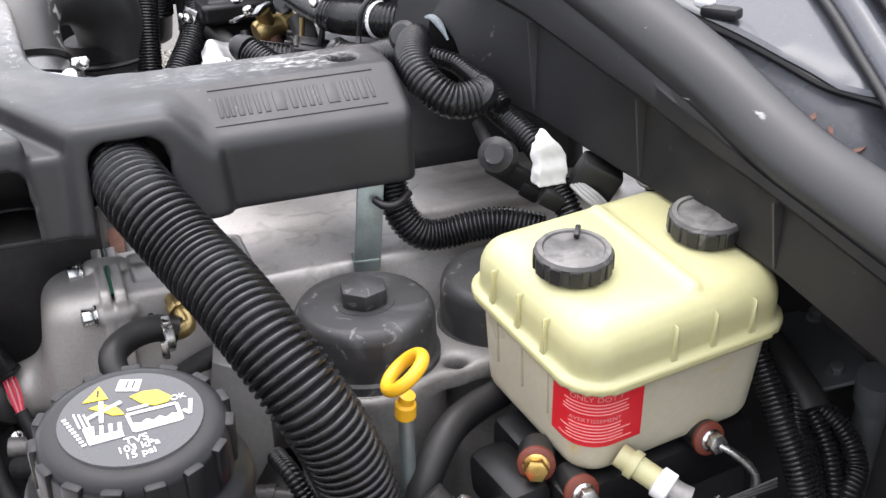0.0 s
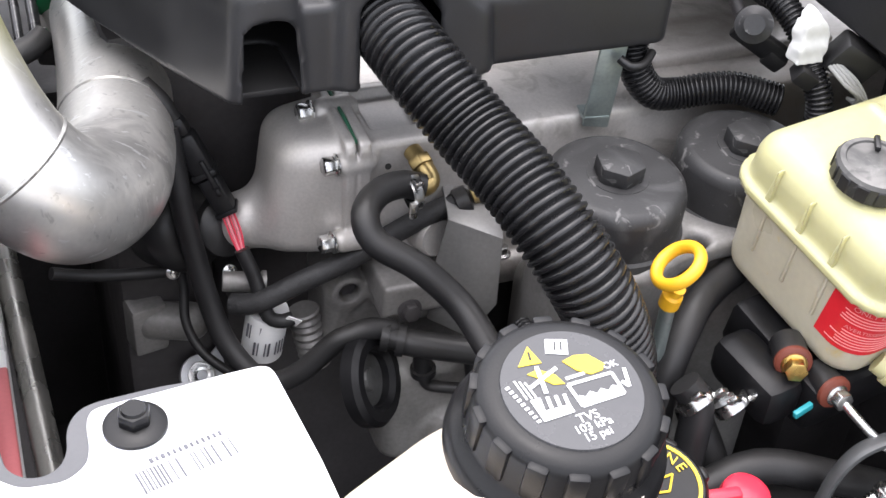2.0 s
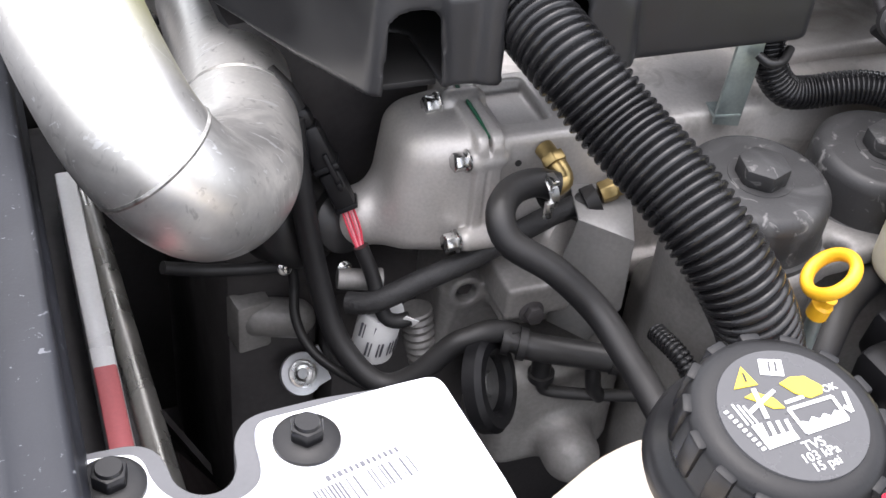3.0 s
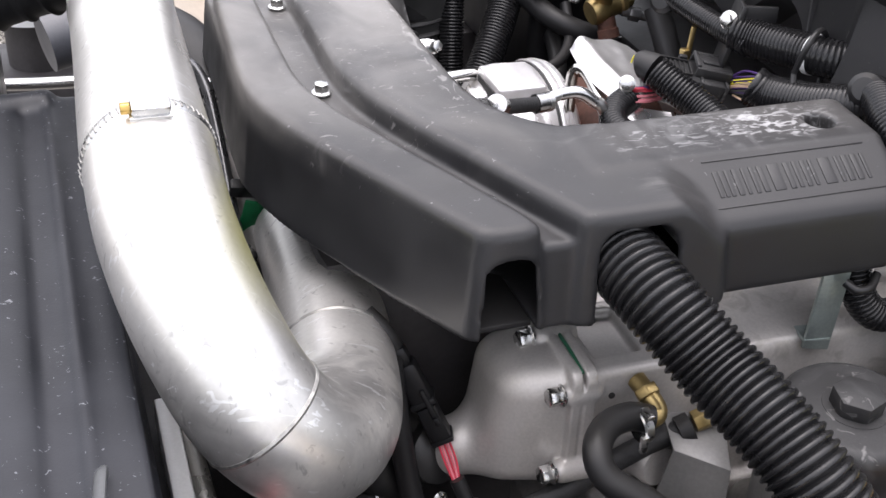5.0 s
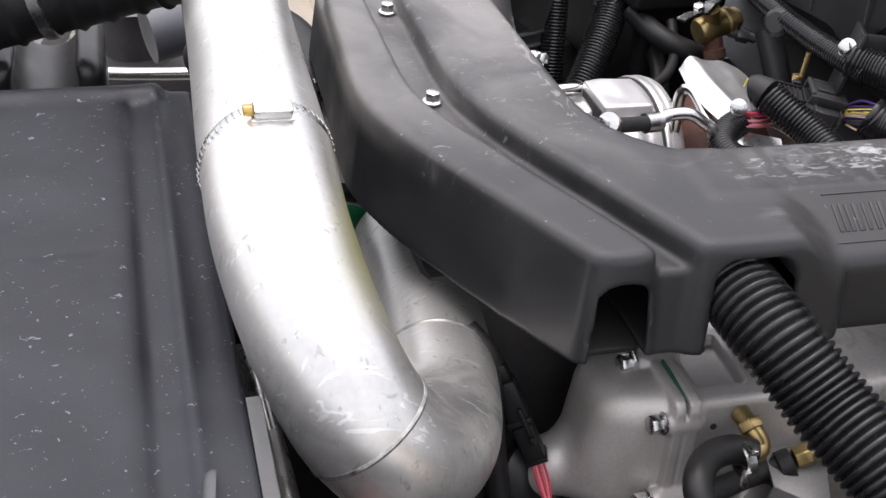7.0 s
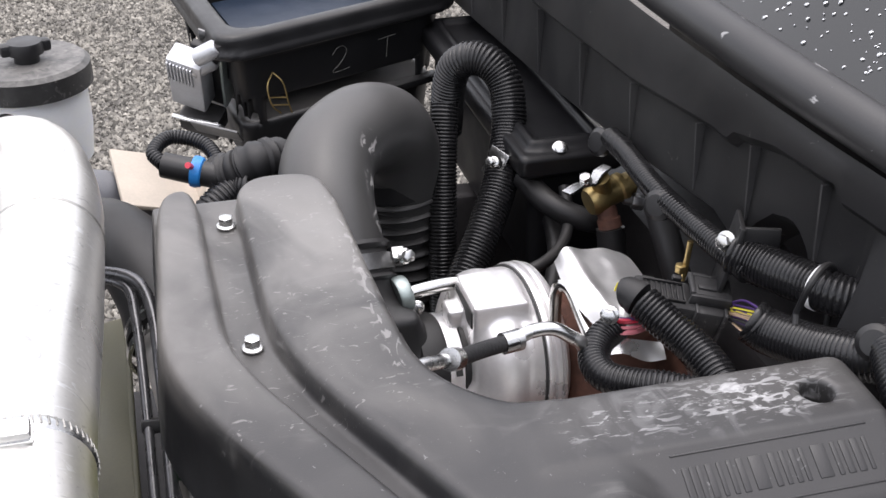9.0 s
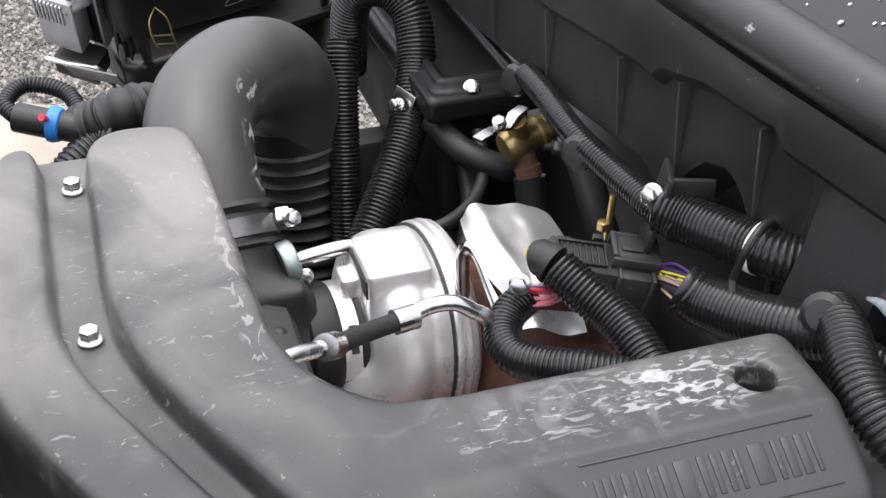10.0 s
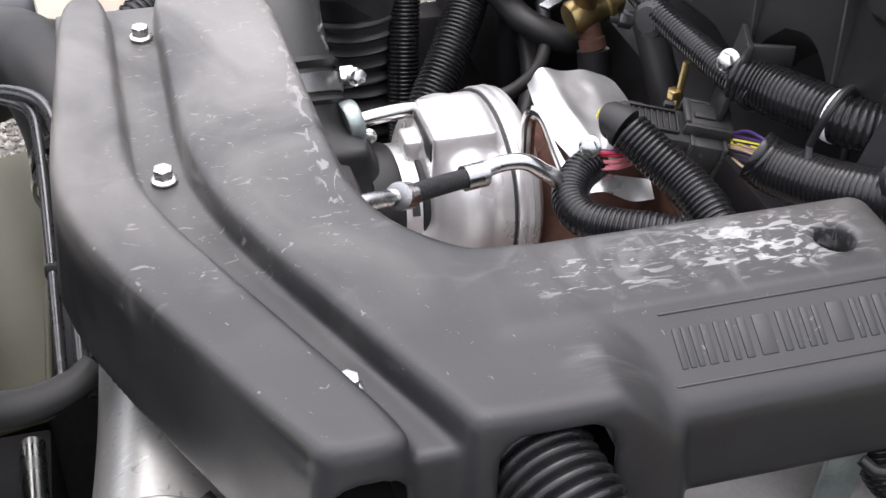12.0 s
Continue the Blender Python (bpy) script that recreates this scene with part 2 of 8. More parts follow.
M["greenpaint"] = material("green_paint_mark", (0.03, 0.14, 0.08), 0.35, vary=0.2, bump=0.05)
M["filtercap"] = material("filter_cap_plastic", (0.027, 0.027, 0.028), 0.52, spec=0.36, vary=0.25, scale=30, bump=0.15, grain=700, dust=0.05, dust_color=(0.20, 0.19, 0.18))
add_marks(M["castworn"], (0.20, 0.175, 0.145), 9, (1, 1, 1), 0.28, 0.58, 0.85, ((0.045, 0.4, 0.06), (-0.2, 0.2, 0.02), (-0.1, 0.2, 0.01)))
add_marks(M["castworn"], (0.30, 0.28, 0.25), 40, (1, 1, 1), 0.52, 0.66, 0.5)
add_marks(M["filtercap"], (0.16, 0.16, 0.16), 18, (1, 1, 1), 0.50, 0.72, 0.35)
add_marks(M["filtercap"], (0.40, 0.39, 0.38), 75, (1, 1, 1), 0.62, 0.76, 0.45)
M["captop"] = material("dusty_cap_plastic", (0.026, 0.026, 0.026), 0.5, vary=0.25, scale=60, bump=0.25, grain=500, dust=0.75, dust_color=(0.26, 0.25, 0.235))
add_marks(M["captop"], (0.04, 0.04, 0.04), 60, (1, 1, 1), 0.44, 0.70, 0.65)
add_marks(M["captop"], (0.34, 0.33, 0.31), 70, (1, 1, 1), 0.60, 0.74, 0.35)
add_marks(M["cover"], (0.145, 0.138, 0.130), 7, (1, 1, 1), 0.40, 0.64, 0.50, ((-0.25, 0.24, 0.03), (-0.150, 0.3, 0.08), (0.062, 0.2, 0.01)))
add_marks(M["cover"], (0.27, 0.26, 0.245), 6, (1, 1, 1), 0.30, 0.62, 0.60, ((-0.30, -0.035, 0.05), (-0.10, 0.30, 0.14), (0.070, 0.2, 0.01)))
add_marks(M["cover"], (0.22, 0.215, 0.21), 22, (1.0, 1.8, 1.0), 0.58, 0.74, 0.18, ((-0.25, 0.24, 0.03), (-0.15, 0.3, 0.05), (0.062, 0.2, 0.01)), turn=-35)
add_marks(M["cover"], (0.30, 0.30, 0.30), 210, (1, 1, 1), 0.69, 0.73, 0.35, ((-0.25, 0.24, 0.03), (-0.22, 0.3, 0.03), (0.062, 0.2, 0.01)))
add_marks(M["cover"], (0.20, 0.20, 0.20), 30, (1.6, 0.9, 1.0), 0.50, 0.64, 0.30, ((0.00, 0.215, 0.06), (-0.158, -0.092, 0.010), (0.07, 0.2, 0.004)), turn=42)
add_marks(M["cover"], (0.40, 0.40, 0.40), 70, (0.7, 2.2, 1.0), 0.555, 0.595, 0.60, ((0.060, 0.212, 0.06), (-0.150, -0.096, 0.010), (0.07, 0.2, 0.004)), turn=48)
add_marks(M["cover"], (0.44, 0.44, 0.44), 105, (0.8, 1.9, 1.0), 0.545, 0.600, 0.62, ((0.085, 0.207, 0.05), (-0.144, -0.098, 0.010), (0.07, 0.2, 0.004)), turn=20)
add_marks(M["cover"], (0.36, 0.36, 0.36), 130, (0.6, 2.0, 1.0), 0.600, 0.640, 0.50, ((0.00, 0.10, 0.03), (-0.146, -0.105, 0.010), (0.07, 0.2, 0.004)), turn=60)
add_marks(M["cover"], (0.30, 0.29, 0.28), 85, (1.0, 1.8, 1.0), 0.640, 0.680, 0.38, ((-0.20, -0.055, 0.02), (-0.10, 0.24, 0.02), (0.06, 0.2, 0.01)), turn=-20)
add_marks(M["cover"], (0.38, 0.37, 0.36), 80, (1.6, 0.6, 1.0), 0.575, 0.610, 0.40, ((-0.078, -0.060, 0.006), (-0.06, 0.24, 0.03), (0.055, 0.2, 0.01)), turn=5)
add_marks(M["cover"], (0.16, 0.155, 0.15), 30, (0.5, 2.6, 1.0), 0.52, 0.64, 0.35, ((0.005, 0.060, 0.02), (-0.205, -0.160, 0.02), (0.05, 0.2, 0.01)), turn=-40)
add_marks(M["pipe"], (0.30, 0.29, 0.28), 110, (1, 1, 0.6), 0.62, 0.70, 0.5)
add_marks(M["pipe"], (0.36, 0.35, 0.34), 26, (1, 1.2, 1), 0.42, 0.62, 0.75, ((-0.10, 0.14, 0.03), (-0.25, -0.10, 0.05), (-0.05, 0.14, 0.03)))
add_marks(M["pipe"], (0.90, 0.90, 0.90), 75, (0.35, 2.2, 1), 0.62, 0.67, 0.7, turn=50)
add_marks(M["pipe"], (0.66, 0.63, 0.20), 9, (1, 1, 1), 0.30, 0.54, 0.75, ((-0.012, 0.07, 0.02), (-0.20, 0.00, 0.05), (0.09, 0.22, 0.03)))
add_marks(M["shroud"], (0.26, 0.27, 0.29), 190, (1, 1, 1), 0.672, 0.71, 0.65)
add_marks(M["shroud"], (0.035, 0.037, 0.044), 6, (1, 0.6, 1), 0.45, 0.65, 0.5)
add_marks(M["elbow"], (0.42, 0.41, 0.40), 85, (1.2, 0.6, 0.6), 0.57, 0.61, 0.8, ((-0.012, 0.016, 0.006), (-0.125, -0.03, 0.02), (0.10, 0.21, 0.01)))
add_marks(M["milky"], (0.55, 0.40, 0.12), 30, (1, 1, 1), 0.66, 0.72, 0.6)
add_marks(M["firewall"], (0.085, 0.075, 0.058), 8, (1, 1, 1), 0.36, 0.62, 0.35, ((-0.10, 0.30, 0.05), (-0.62, -0.30, 0.08), (-0.20, 0.05, 0.04)))
# Paler patches brighten the far half through its colour, in place of light.
add_marks(M["firewall"], (0.075, 0.074, 0.072), 7, (1, 1, 1), 0.28, 0.66, 0.55, ((-0.40, 0.30, 0.05), (-0.10, 1.2, 0.20), (-0.30, 0.40, 0.05)))
add_marks(M["firewall"], (0.20, 0.195, 0.18), 95, (1, 1, 1), 0.70, 0.74, 0.5)
add_marks(M["trim"], (0.42, 0.42, 0.42), 50, (1, 0.5, 1), 0.68, 0.72, 0.7)
M["fadedink"] = material("faded_grey_ink", (0.10, 0.10, 0.115), 0.6, vary=0.2, scale=80, bump=0.0)
M["cyan"] = material("cyan_print", (0.30, 0.62, 0.68), 0.6, vary=0.05, bump=0.0)
M["captop2"] = material("satin_black_cap", (0.007, 0.007, 0.008), 0.38, vary=0.2, scale=40, bump=0.15, grain=600, dust=0.03, spec=0.30)
M["chalk"] = material("chalk_scratch", (0.12, 0.117, 0.11), 0.8, vary=0.5, scale=120, bump=0.0)
M["tan"] = material("tan_paint", (0.46, 0.40, 0.33), 0.55, vary=0.15, scale=20, bump=0.1, dust=0.2)
M["duct"] = material("blue_grey_duct", (0.10, 0.105, 0.12), 0.45, vary=0.15, scale=20, bump=0.1, dust=0.2)
M["bracketgrey"] = material("painted_grey_steel", (0.07, 0.073, 0.075), 0.42, vary=0.2, scale=30, bump=0.12)
M["wire_grey"] = material("grey_wire", (0.30, 0.30, 0.29), 0.35, vary=0.1, bump=0.0)
M["fanblack"] = material("fan_blade_plastic", (0.014, 0.010, 0.010), 0.55, vary=0.2, bump=0.1)
M["glass"] = material("dark_windscreen", (0.012, 0.014, 0.015), 0.06, vary=0.1, scale=6, bump=0.0, rough_vary=0.02)
M["water"] = material("water_bead", (0.12, 0.125, 0.13), 0.05, vary=0.05, bump=0.0, rough_vary=0.01, trans=0.6)
M["striplight"] = material("satin_aluminium_strip", (0.80, 0.80, 0.80), 0.35, metal=0.2, vary=0.1, scale=12, bump=0.06)
M["deepblue"] = material("deep_blue_filter_rim", (0.006, 0.016, 0.035), 0.5, vary=0.1, bump=0.1)


# ---- geometry tools ----
def eased(outline, cut=0.006, rounds=3):
    """The outline with its corners cut round."""
    p = [Vector(v) for v in outline]
    for _ in range(rounds):
        out = []
        for a, b in zip(p, p[1:] + p[:1]):
            d = b - a
            f = min(0.25, cut / max(d.length, 1e-6))
            out += [a + d * f, b - d * f]
        p, cut = out, cut * 0.5
    return [(v.x, v.y) for v in p]


def catmull(points, step):
    p = [Vector(v) for v in points]
    p = [p[0] * 2 - p[1]] + p + [p[-1] * 2 - p[-2]]
    dense = []
    for i in range(1, len(p) - 2):
        a, b, c, d = p[i - 1:i + 3]
        for k in range(24):
            t = k / 24
            dense.append(0.5 * ((2 * b) + (c - a) * t + (2 * a - 5 * b + 4 * c - d) * t * t + (3 * b - a - 3 * c + d) * t ** 3))
    dense.append(p[-2])
    arc = [0.0]
    for u, v in zip(dense, dense[1:]):
        arc.append(arc[-1] + (v - u).length)
    count = max(2, int(arc[-1] / step))
    out, j = [], 0
    for k in range(count + 1):
        s = arc[-1] * k / count
        while j < len(arc) - 2 and arc[j + 1] < s:
            j += 1
        f = (s - arc[j]) / max(1e-9, arc[j + 1] - arc[j])
        out.append(dense[j].lerp(dense[j + 1], min(1, f)))
    return out, arc[-1]


def sweep(points, radius, seg=16, step=0.004, caps=True, flat=1.0):
    """A tube along a smooth curve. radius: a number or a function of the metres along it."""
    rings, length = catmull(points, step)
    r_at = radius if callable(radius) else (lambda s: radius)
    bm = bmesh.new()
    tang = (rings[1] - rings[0]).normalized()
    side = tang.orthogonal().normalized()
    old, last = None, None
    n = len(rings) - 1
    for i, c in enumerate(rings):
        t = (rings[min(n, i + 1)] - rings[max(0, i - 1)]).normalized()
        side = (side - t * side.dot(t)).normalized()
        up = t.cross(side)
        r = r_at(length * i / n)
        ring = [bm.verts.new(c + r * (math.cos(a) * side + flat * math.sin(a) * up)) for a in (2 * math.pi * k / seg for k in range(seg))]
        if old:
            for k in range(seg):
                bm.faces.new((old[k], old[(k + 1) % seg], ring[(k + 1) % seg], ring[k]))
        elif caps:
            bm.faces.new(ring[::-1])
        old = ring
    if caps:
        bm.faces.new(old)
    return bm


def corrugated(points, r, pitch=0.006, depth=0.0025, seg=24):
    def rad(s):
        u = (s / pitch) % 1.0
        return r - depth * math.exp(-(min(u, 1 - u) / 0.20) ** 2)
    return sweep(points, rad, seg, pitch / 8)


def placed(bm, m):
    bmesh.ops.transform(bm, matrix=m, verts=bm.verts)
    return bm


def aim(pos, axis=(0, 0, 1), spin=0.0):
    """A pose at pos whose z looks along axis."""
    return Matrix.Translation(pos) @ Vector(axis).to_track_quat("Z", "Y").to_matrix().to_4x4() @ Matrix.Rotation(radians(spin), 4, "Z")


def block(size, m=None, bevel=0.003, seg=2):
    bm = bmesh.new()
    bmesh.ops.create_cube(bm, size=1.0)
    bmesh.ops.scale(bm, vec=size, verts=bm.verts)
    if bevel:
        bmesh.ops.bevel(bm, geom=bm.edges[:], offset=bevel, segments=seg, affect="EDGES", profile=0.5)
    return placed(bm, m) if m else bm


def box_at(x0, x1, y0, y1, z0, z1, bevel=0.003, seg=2):
    return block((x1 - x0, y1 - y0, z1 - z0), Matrix.Translation(((x0 + x1) / 2, (y0 + y1) / 2, (z0 + z1) / 2)), bevel, seg)


def lathe(profile, m=None, n=32):
    """Turned shape from (radius, height) pairs; a radius of 0 closes it."""
    bm = bmesh.new()
    old = None
    for r, z in profile:
        ring = [bm.verts.new((0, 0, z))] if r <= 0 else [bm.verts.new((r * math.cos(2 * math.pi * k / n), r * math.sin(2 * math.pi * k / n), z)) for k in range(n)]
        if old:
            for k in range(n):
                a, b = old[k % len(old)], old[(k + 1) % len(old)]
                c, d = ring[(k + 1) % len(ring)], ring[k % len(ring)]
                vs = [v for i, v in enumerate((a, b, c, d)) if v not in (a, b, c, d)[:i]]
                if len(vs) > 2:
                    bm.faces.new(vs)
        old = ring
    return placed(bm, m) if m else bm


def prism(outline, z0, z1, m=None, bevel=0.0, seg=2):
    bm = bmesh.new()
    low = [bm.verts.new((x, y, z0)) for x, y in outline]
    high = [bm.verts.new((x, y, z1)) for x, y in outline]
    n = len(outline)
    bm.faces.new(low[::-1])
    bm.faces.new(high)
    for k in range(n):
        bm.faces.new((low[k], low[(k + 1) % n], high[(k + 1) % n], high[k]))
    bmesh.ops.recalc_face_normals(bm, faces=bm.faces[:])
    if bevel:
        bmesh.ops.bevel(bm, geom=[e for e in bm.edges if n < 24 or abs(e.verts[0].co.z - e.verts[1].co.z) < 1e-6], offset=bevel, segments=seg, affect="EDGES", profile=0.5)
    return placed(bm, m) if m else bm


def joined(*bms):
    out = bmesh.new()
    for b in bms:
        me = bpy.data.meshes.new("t")
        b.to_mesh(me)
        b.free()
        out.from_mesh(me)
        bpy.data.meshes.remove(me)
    return out


def hexagon(af, turn=0.0):
    r = af / math.sqrt(3)
    return [(r * math.cos(math.pi * k / 3 + turn), r * math.sin(math.pi * k / 3 + turn)) for k in range(6)]


def hex_bolt(pos, axis, af=0.010, height=0.006, flange=0.0075, spin=0.0):
    head = prism(hexagon(af), 0.0018, height, None, 0.0007)
    skirt = lathe([(0, 0.0026), (af * 0.52, 0.0026), (flange, 0.0012), (flange, 0), (0, 0)], None, 20)
    return placed(joined(head, skirt), aim(pos, axis, spin))


def field(f, lo, hi, step):
    """A closed skin round all places where f(X, Y, Z) is below 0, on an even grid."""
    ax = [np.arange(a, b + step, step) for a, b in zip(lo, hi)]
    V = f(*np.meshgrid(*ax, indexing="ij"))
    S = V < 0
    n = [len(a) - 1 for a in ax]
    pos, cnt = np.zeros((*n, 3)), np.zeros(n)
    base = np.stack(np.meshgrid(*[np.arange(k) for k in n], indexing="ij"), -1)
    for axis in range(3):
        for a in (0, 1):
            for b in (0, 1):
                o = [0, 0, 0]
                others = [k for k in range(3) if k != axis]
                o[others[0]], o[others[1]] = a, b
                e = list(o)
                e[axis] = 1
                s0 = tuple(slice(o[k], o[k] + n[k]) for k in range(3))
                s1 = tuple(slice(e[k], e[k] + n[k]) for k in range(3))
                v0, v1 = V[s0], V[s1]
                cross = S[s0] != S[s1]
                t = np.where(cross, v0 / np.where(v0 == v1, 1, v0 - v1), 0)
                p = base + np.array(o)
                p = p.astype(float)
                p[..., axis] += t
                pos += p * cross[..., None]
                cnt += cross
    live = cnt > 0
    ids = np.full(n, -1)
    ids[live] = np.arange(live.sum())
    verts = pos[live] / cnt[live][:, None] * step + np.array(lo)
    faces = []
    for axis in range(3):
        o1, o2 = [k for k in range(3) if k != axis]
        sl0 = [slice(1, n[k]) for k in range(3)]
        sl0[axis] = slice(0, n[axis])
        sl1 = list(sl0)
        sl1[axis] = slice(1, n[axis] + 1)
        A, B = S[tuple(sl0)], S[tuple(sl1)]
        idx = np.argwhere(A != B)
        inside = A[tuple(idx.T)]
        off = np.array([1, 1, 1])
        off[axis] = 0
        c = idx + off
        quad = []
        for d1, d2 in ((-1, -1), (0, -1), (0, 0), (-1, 0)):
            q = c.copy()
            q[:, o1] += d1
            q[:, o2] += d2
            quad.append(ids[tuple(q.T)])
        quad = np.stack(quad, 1)
        flip = inside if axis != 1 else ~inside
        quad[~flip] = quad[~flip][:, ::-1]
        faces.append(quad)
    return verts, np.concatenate(faces)


def seg_dist(X, Y, ax, ay, bx, by):
    ex, ey = bx - ax, by - ay
    wx, wy = X - ax, Y - ay
    t = np.clip((wx * ex + wy * ey) / (ex * ex + ey * ey), 0, 1)
    return np.hypot(wx - t * ex, wy - t * ey)


def poly_sd(X, Y, outline):
    """Signed distance in the plane to a closed outline."""
    d = np.full(X.shape, 1e9)
    inside = np.zeros(X.shape, bool)
    for (ax, ay), (bx, by) in zip(outline, outline[1:] + outline[:1]):
        d = np.minimum(d, seg_dist(X, Y, ax, ay, bx, by))
        if ay != by:
            inside ^= ((ay > Y) != (by > Y)) & (X < (bx - ax) * (Y - ay) / (by - ay) + ax)
    return np.where(inside, -d, d)


def smin(a, b, k):
    h = np.clip(0.5 + 0.5 * (b - a) / k, 0, 1)
    return b * (1 - h) + a * h - k * h * (1 - h)


def smax(a, b, k):
    return -smin(-a, -b, k)


def rbox(X, Y, Z, c, half, r):
    q = [np.abs(v - cc) - (h - r) for v, cc, h in zip((X, Y, Z), c, half)]
    out = np.sqrt(sum(np.maximum(v, 0) ** 2 for v in q))
    return out + np.minimum(np.maximum(q[0], np.maximum(q[1], q[2])), 0) - r


def capsule(X, Y, Z, a, b, r0, r1=None):
    a, b = np.array(a), np.array(b)
    e = b - a
    t = np.clip(((X - a[0]) * e[0] + (Y - a[1]) * e[1] + (Z - a[2]) * e[2]) / (e @ e), 0, 1)
    r = r0 if r1 is None else r0 + (r1 - r0) * t
    return np.sqrt((X - a[0] - t * e[0]) ** 2 + (Y - a[1] - t * e[1]) ** 2 + (Z - a[2] - t * e[2]) ** 2) - r


def thing(name, pos, label, category, group="", kind=""):
    ob = new(name)
    ob.empty_display_size = 0.02
    ob.location = pos
    return tagged(ob, label, category, group, kind)


def part(name, geo, mat, parent, label="", sharp=38):
    """One mesh under a thing or a part, from a bmesh or from (verts, faces), given in world places."""
    root = parent if parent.parent is None else (parent.parent if parent.parent.parent is None else parent.parent.parent)
    me = bpy.data.meshes.new(name)
    if isinstance(geo, tuple):
        v, f = geo
        me.from_pydata((np.asarray(v) - np.array(root.location)).tolist(), [], f.tolist() if hasattr(f, "tolist") else f)
        me.shade_smooth()
    else:
        bmesh.ops.translate(geo, vec=-root.location, verts=geo.verts)
        for face in geo.faces:
            face.smooth = True
        lim = radians(sharp)
        for e in geo.edges:
            e.smooth = len(e.link_faces) == 2 and e.calc_face_angle(0) < lim
        geo.to_mesh(me)
        geo.free()
    me.materials.append(M[mat])
    ob = new(name, me)
    ob.parent = parent
    if label:
        ob["label"] = label
    return ob


def solo(name, geo, mat, label, category, pos=None, group="", kind="", sharp=38):
    """A thing that is one mesh."""
    if pos is None:
        if isinstance(geo, tuple):
            v = np.asarray(geo[0])
            pos = ((v[:, 0].min() + v[:, 0].max()) / 2, (v[:, 1].min() + v[:, 1].max()) / 2, v[:, 2].min())
        else:
            xs = [v.co for v in geo.verts]
            pos = ((min(c.x for c in xs) + max(c.x for c in xs)) / 2, (min(c.y for c in xs) + max(c.y for c in xs)) / 2, min(c.z for c in xs))
    me = bpy.data.meshes.new(name)
    if isinstance(geo, tuple):
        me.from_pydata((np.asarray(geo[0]) - np.array(pos)).tolist(), [], geo[1].tolist() if hasattr(geo[1], "tolist") else geo[1])
        me.shade_smooth()
    else:
        bmesh.ops.translate(geo, vec=-Vector(pos), verts=geo.verts)
        for face in geo.faces:
            face.smooth = True
        for e in geo.edges:
            e.smooth = len(e.link_faces) == 2 and e.calc_face_angle(0) < radians(sharp)
        geo.to_mesh(me)
        geo.free()
    me.materials.append(M[mat])
    ob = new(name, me)
    ob.location = pos
    return tagged(ob, label, category, group, kind)


def lettering(name, text, size, m, mat, parent, depth=0.0004):
    """Letters of the built-in font as a mesh part, laid at the world pose m."""
    cu = bpy.data.curves.new(name, "FONT")
    cu.body, cu.size, cu.align_x, cu.align_y, cu.extrude = text, size, "CENTER", "CENTER", depth
    tmp = bpy.data.objects.new(name, cu)
    scene.collection.objects.link(tmp)
    me = bpy.data.meshes.new_from_object(tmp.evaluated_get(bpy.context.evaluated_depsgraph_get()))
    bpy.data.objects.remove(tmp)
    bm = bmesh.new()
    bm.from_mesh(me)
    bpy.data.meshes.remove(me)
    return part(name, placed(bm, m), mat, parent)


# ---- ground, firewall and cowl ----
def build_ground():
    bm = bmesh.new()
    bmesh.ops.create_grid(bm, x_segments=60, y_segments=60, size=60)
    for v in bm.verts:
        v.co.z = 0.03 * noise.noise(v.co * 0.3) * (abs(v.co.y) > 10)
    solo("ground", bm, "gravelbed", "grey-brown crushed gravel yard", "ground", (0, 0, 0), kind="structure")
    rng = np.random.default_rng(4)
    oct_v = np.array([(1, 0, 0), (-1, 0, 0), (0, 1, 0), (0, -1, 0), (0, 0, 1), (0, 0, -1)], float)
    oct_f = np.array([(0, 2, 4), (2, 1, 4), (1, 3, 4), (3, 0, 4), (2, 0, 5), (1, 2, 5), (3, 1, 5), (0, 3, 5)])
    count = 75000
    size = rng.uniform(0.006, 0.014, (count, 1, 1))
    s = oct_v * size * rng.uniform(0.6, 1.2, (count, 1, 3)) + rng.normal(0, 0.18, (count, 6, 3)) * size
    turn = rng.uniform(0, 6.3, (count, 1))
    x, y = s[:, :, 0] * np.cos(turn) - s[:, :, 1] * np.sin(turn), s[:, :, 0] * np.sin(turn) + s[:, :, 1] * np.cos(turn)
    vs = np.stack([x + rng.uniform(-1.1, 2.3, (count, 1)), y + rng.uniform(3.0, 7.0, (count, 1)), s[:, :, 2] + 0.004], axis=2).reshape(-1, 3)
    fs = (oct_f[None] + 6 * np.arange(count)[:, None, None]).reshape(-1, 3)
    me = bpy.data.meshes.new("gravel")
    me.from_pydata(vs.tolist(), [], fs.tolist())
    me.materials.append(M["stone"])
    tagged(new("gravel", me), "loose grey and tan crushed stones on the yard", "gravel", kind="stuff")


FW_Y = [0.20, 0.45, 0.55, 0.60, 0.65, 0.72, 0.85, 0.95, 1.05, 1.15, 1.30, 1.50, 1.75, 2.10]
FW_X = [0.645, 0.632, 0.619, 0.612, 0.601, 0.586, 0.545, 0.510, 0.475, 0.453, 0.436, 0.424, 0.412, 0.400]
FW_TOP = [1.372, 1.390, 1.410, 1.420, 1.443, 1.475, 1.526, 1.551, 1.568, 1.579, 1.588, 1.598, 1.612, 1.626]
FW_LOW_Y = [0.20, 0.45, 0.62, 0.76, 0.88, 0.908, 0.918, 0.927, 0.937, 0.946, 0.949, 1.003, 1.008, 1.045, 1.055, 1.066, 1.080, 1.100, 1.118, 1.132, 1.145, 1.17, 1.30, 1.50, 2.10]
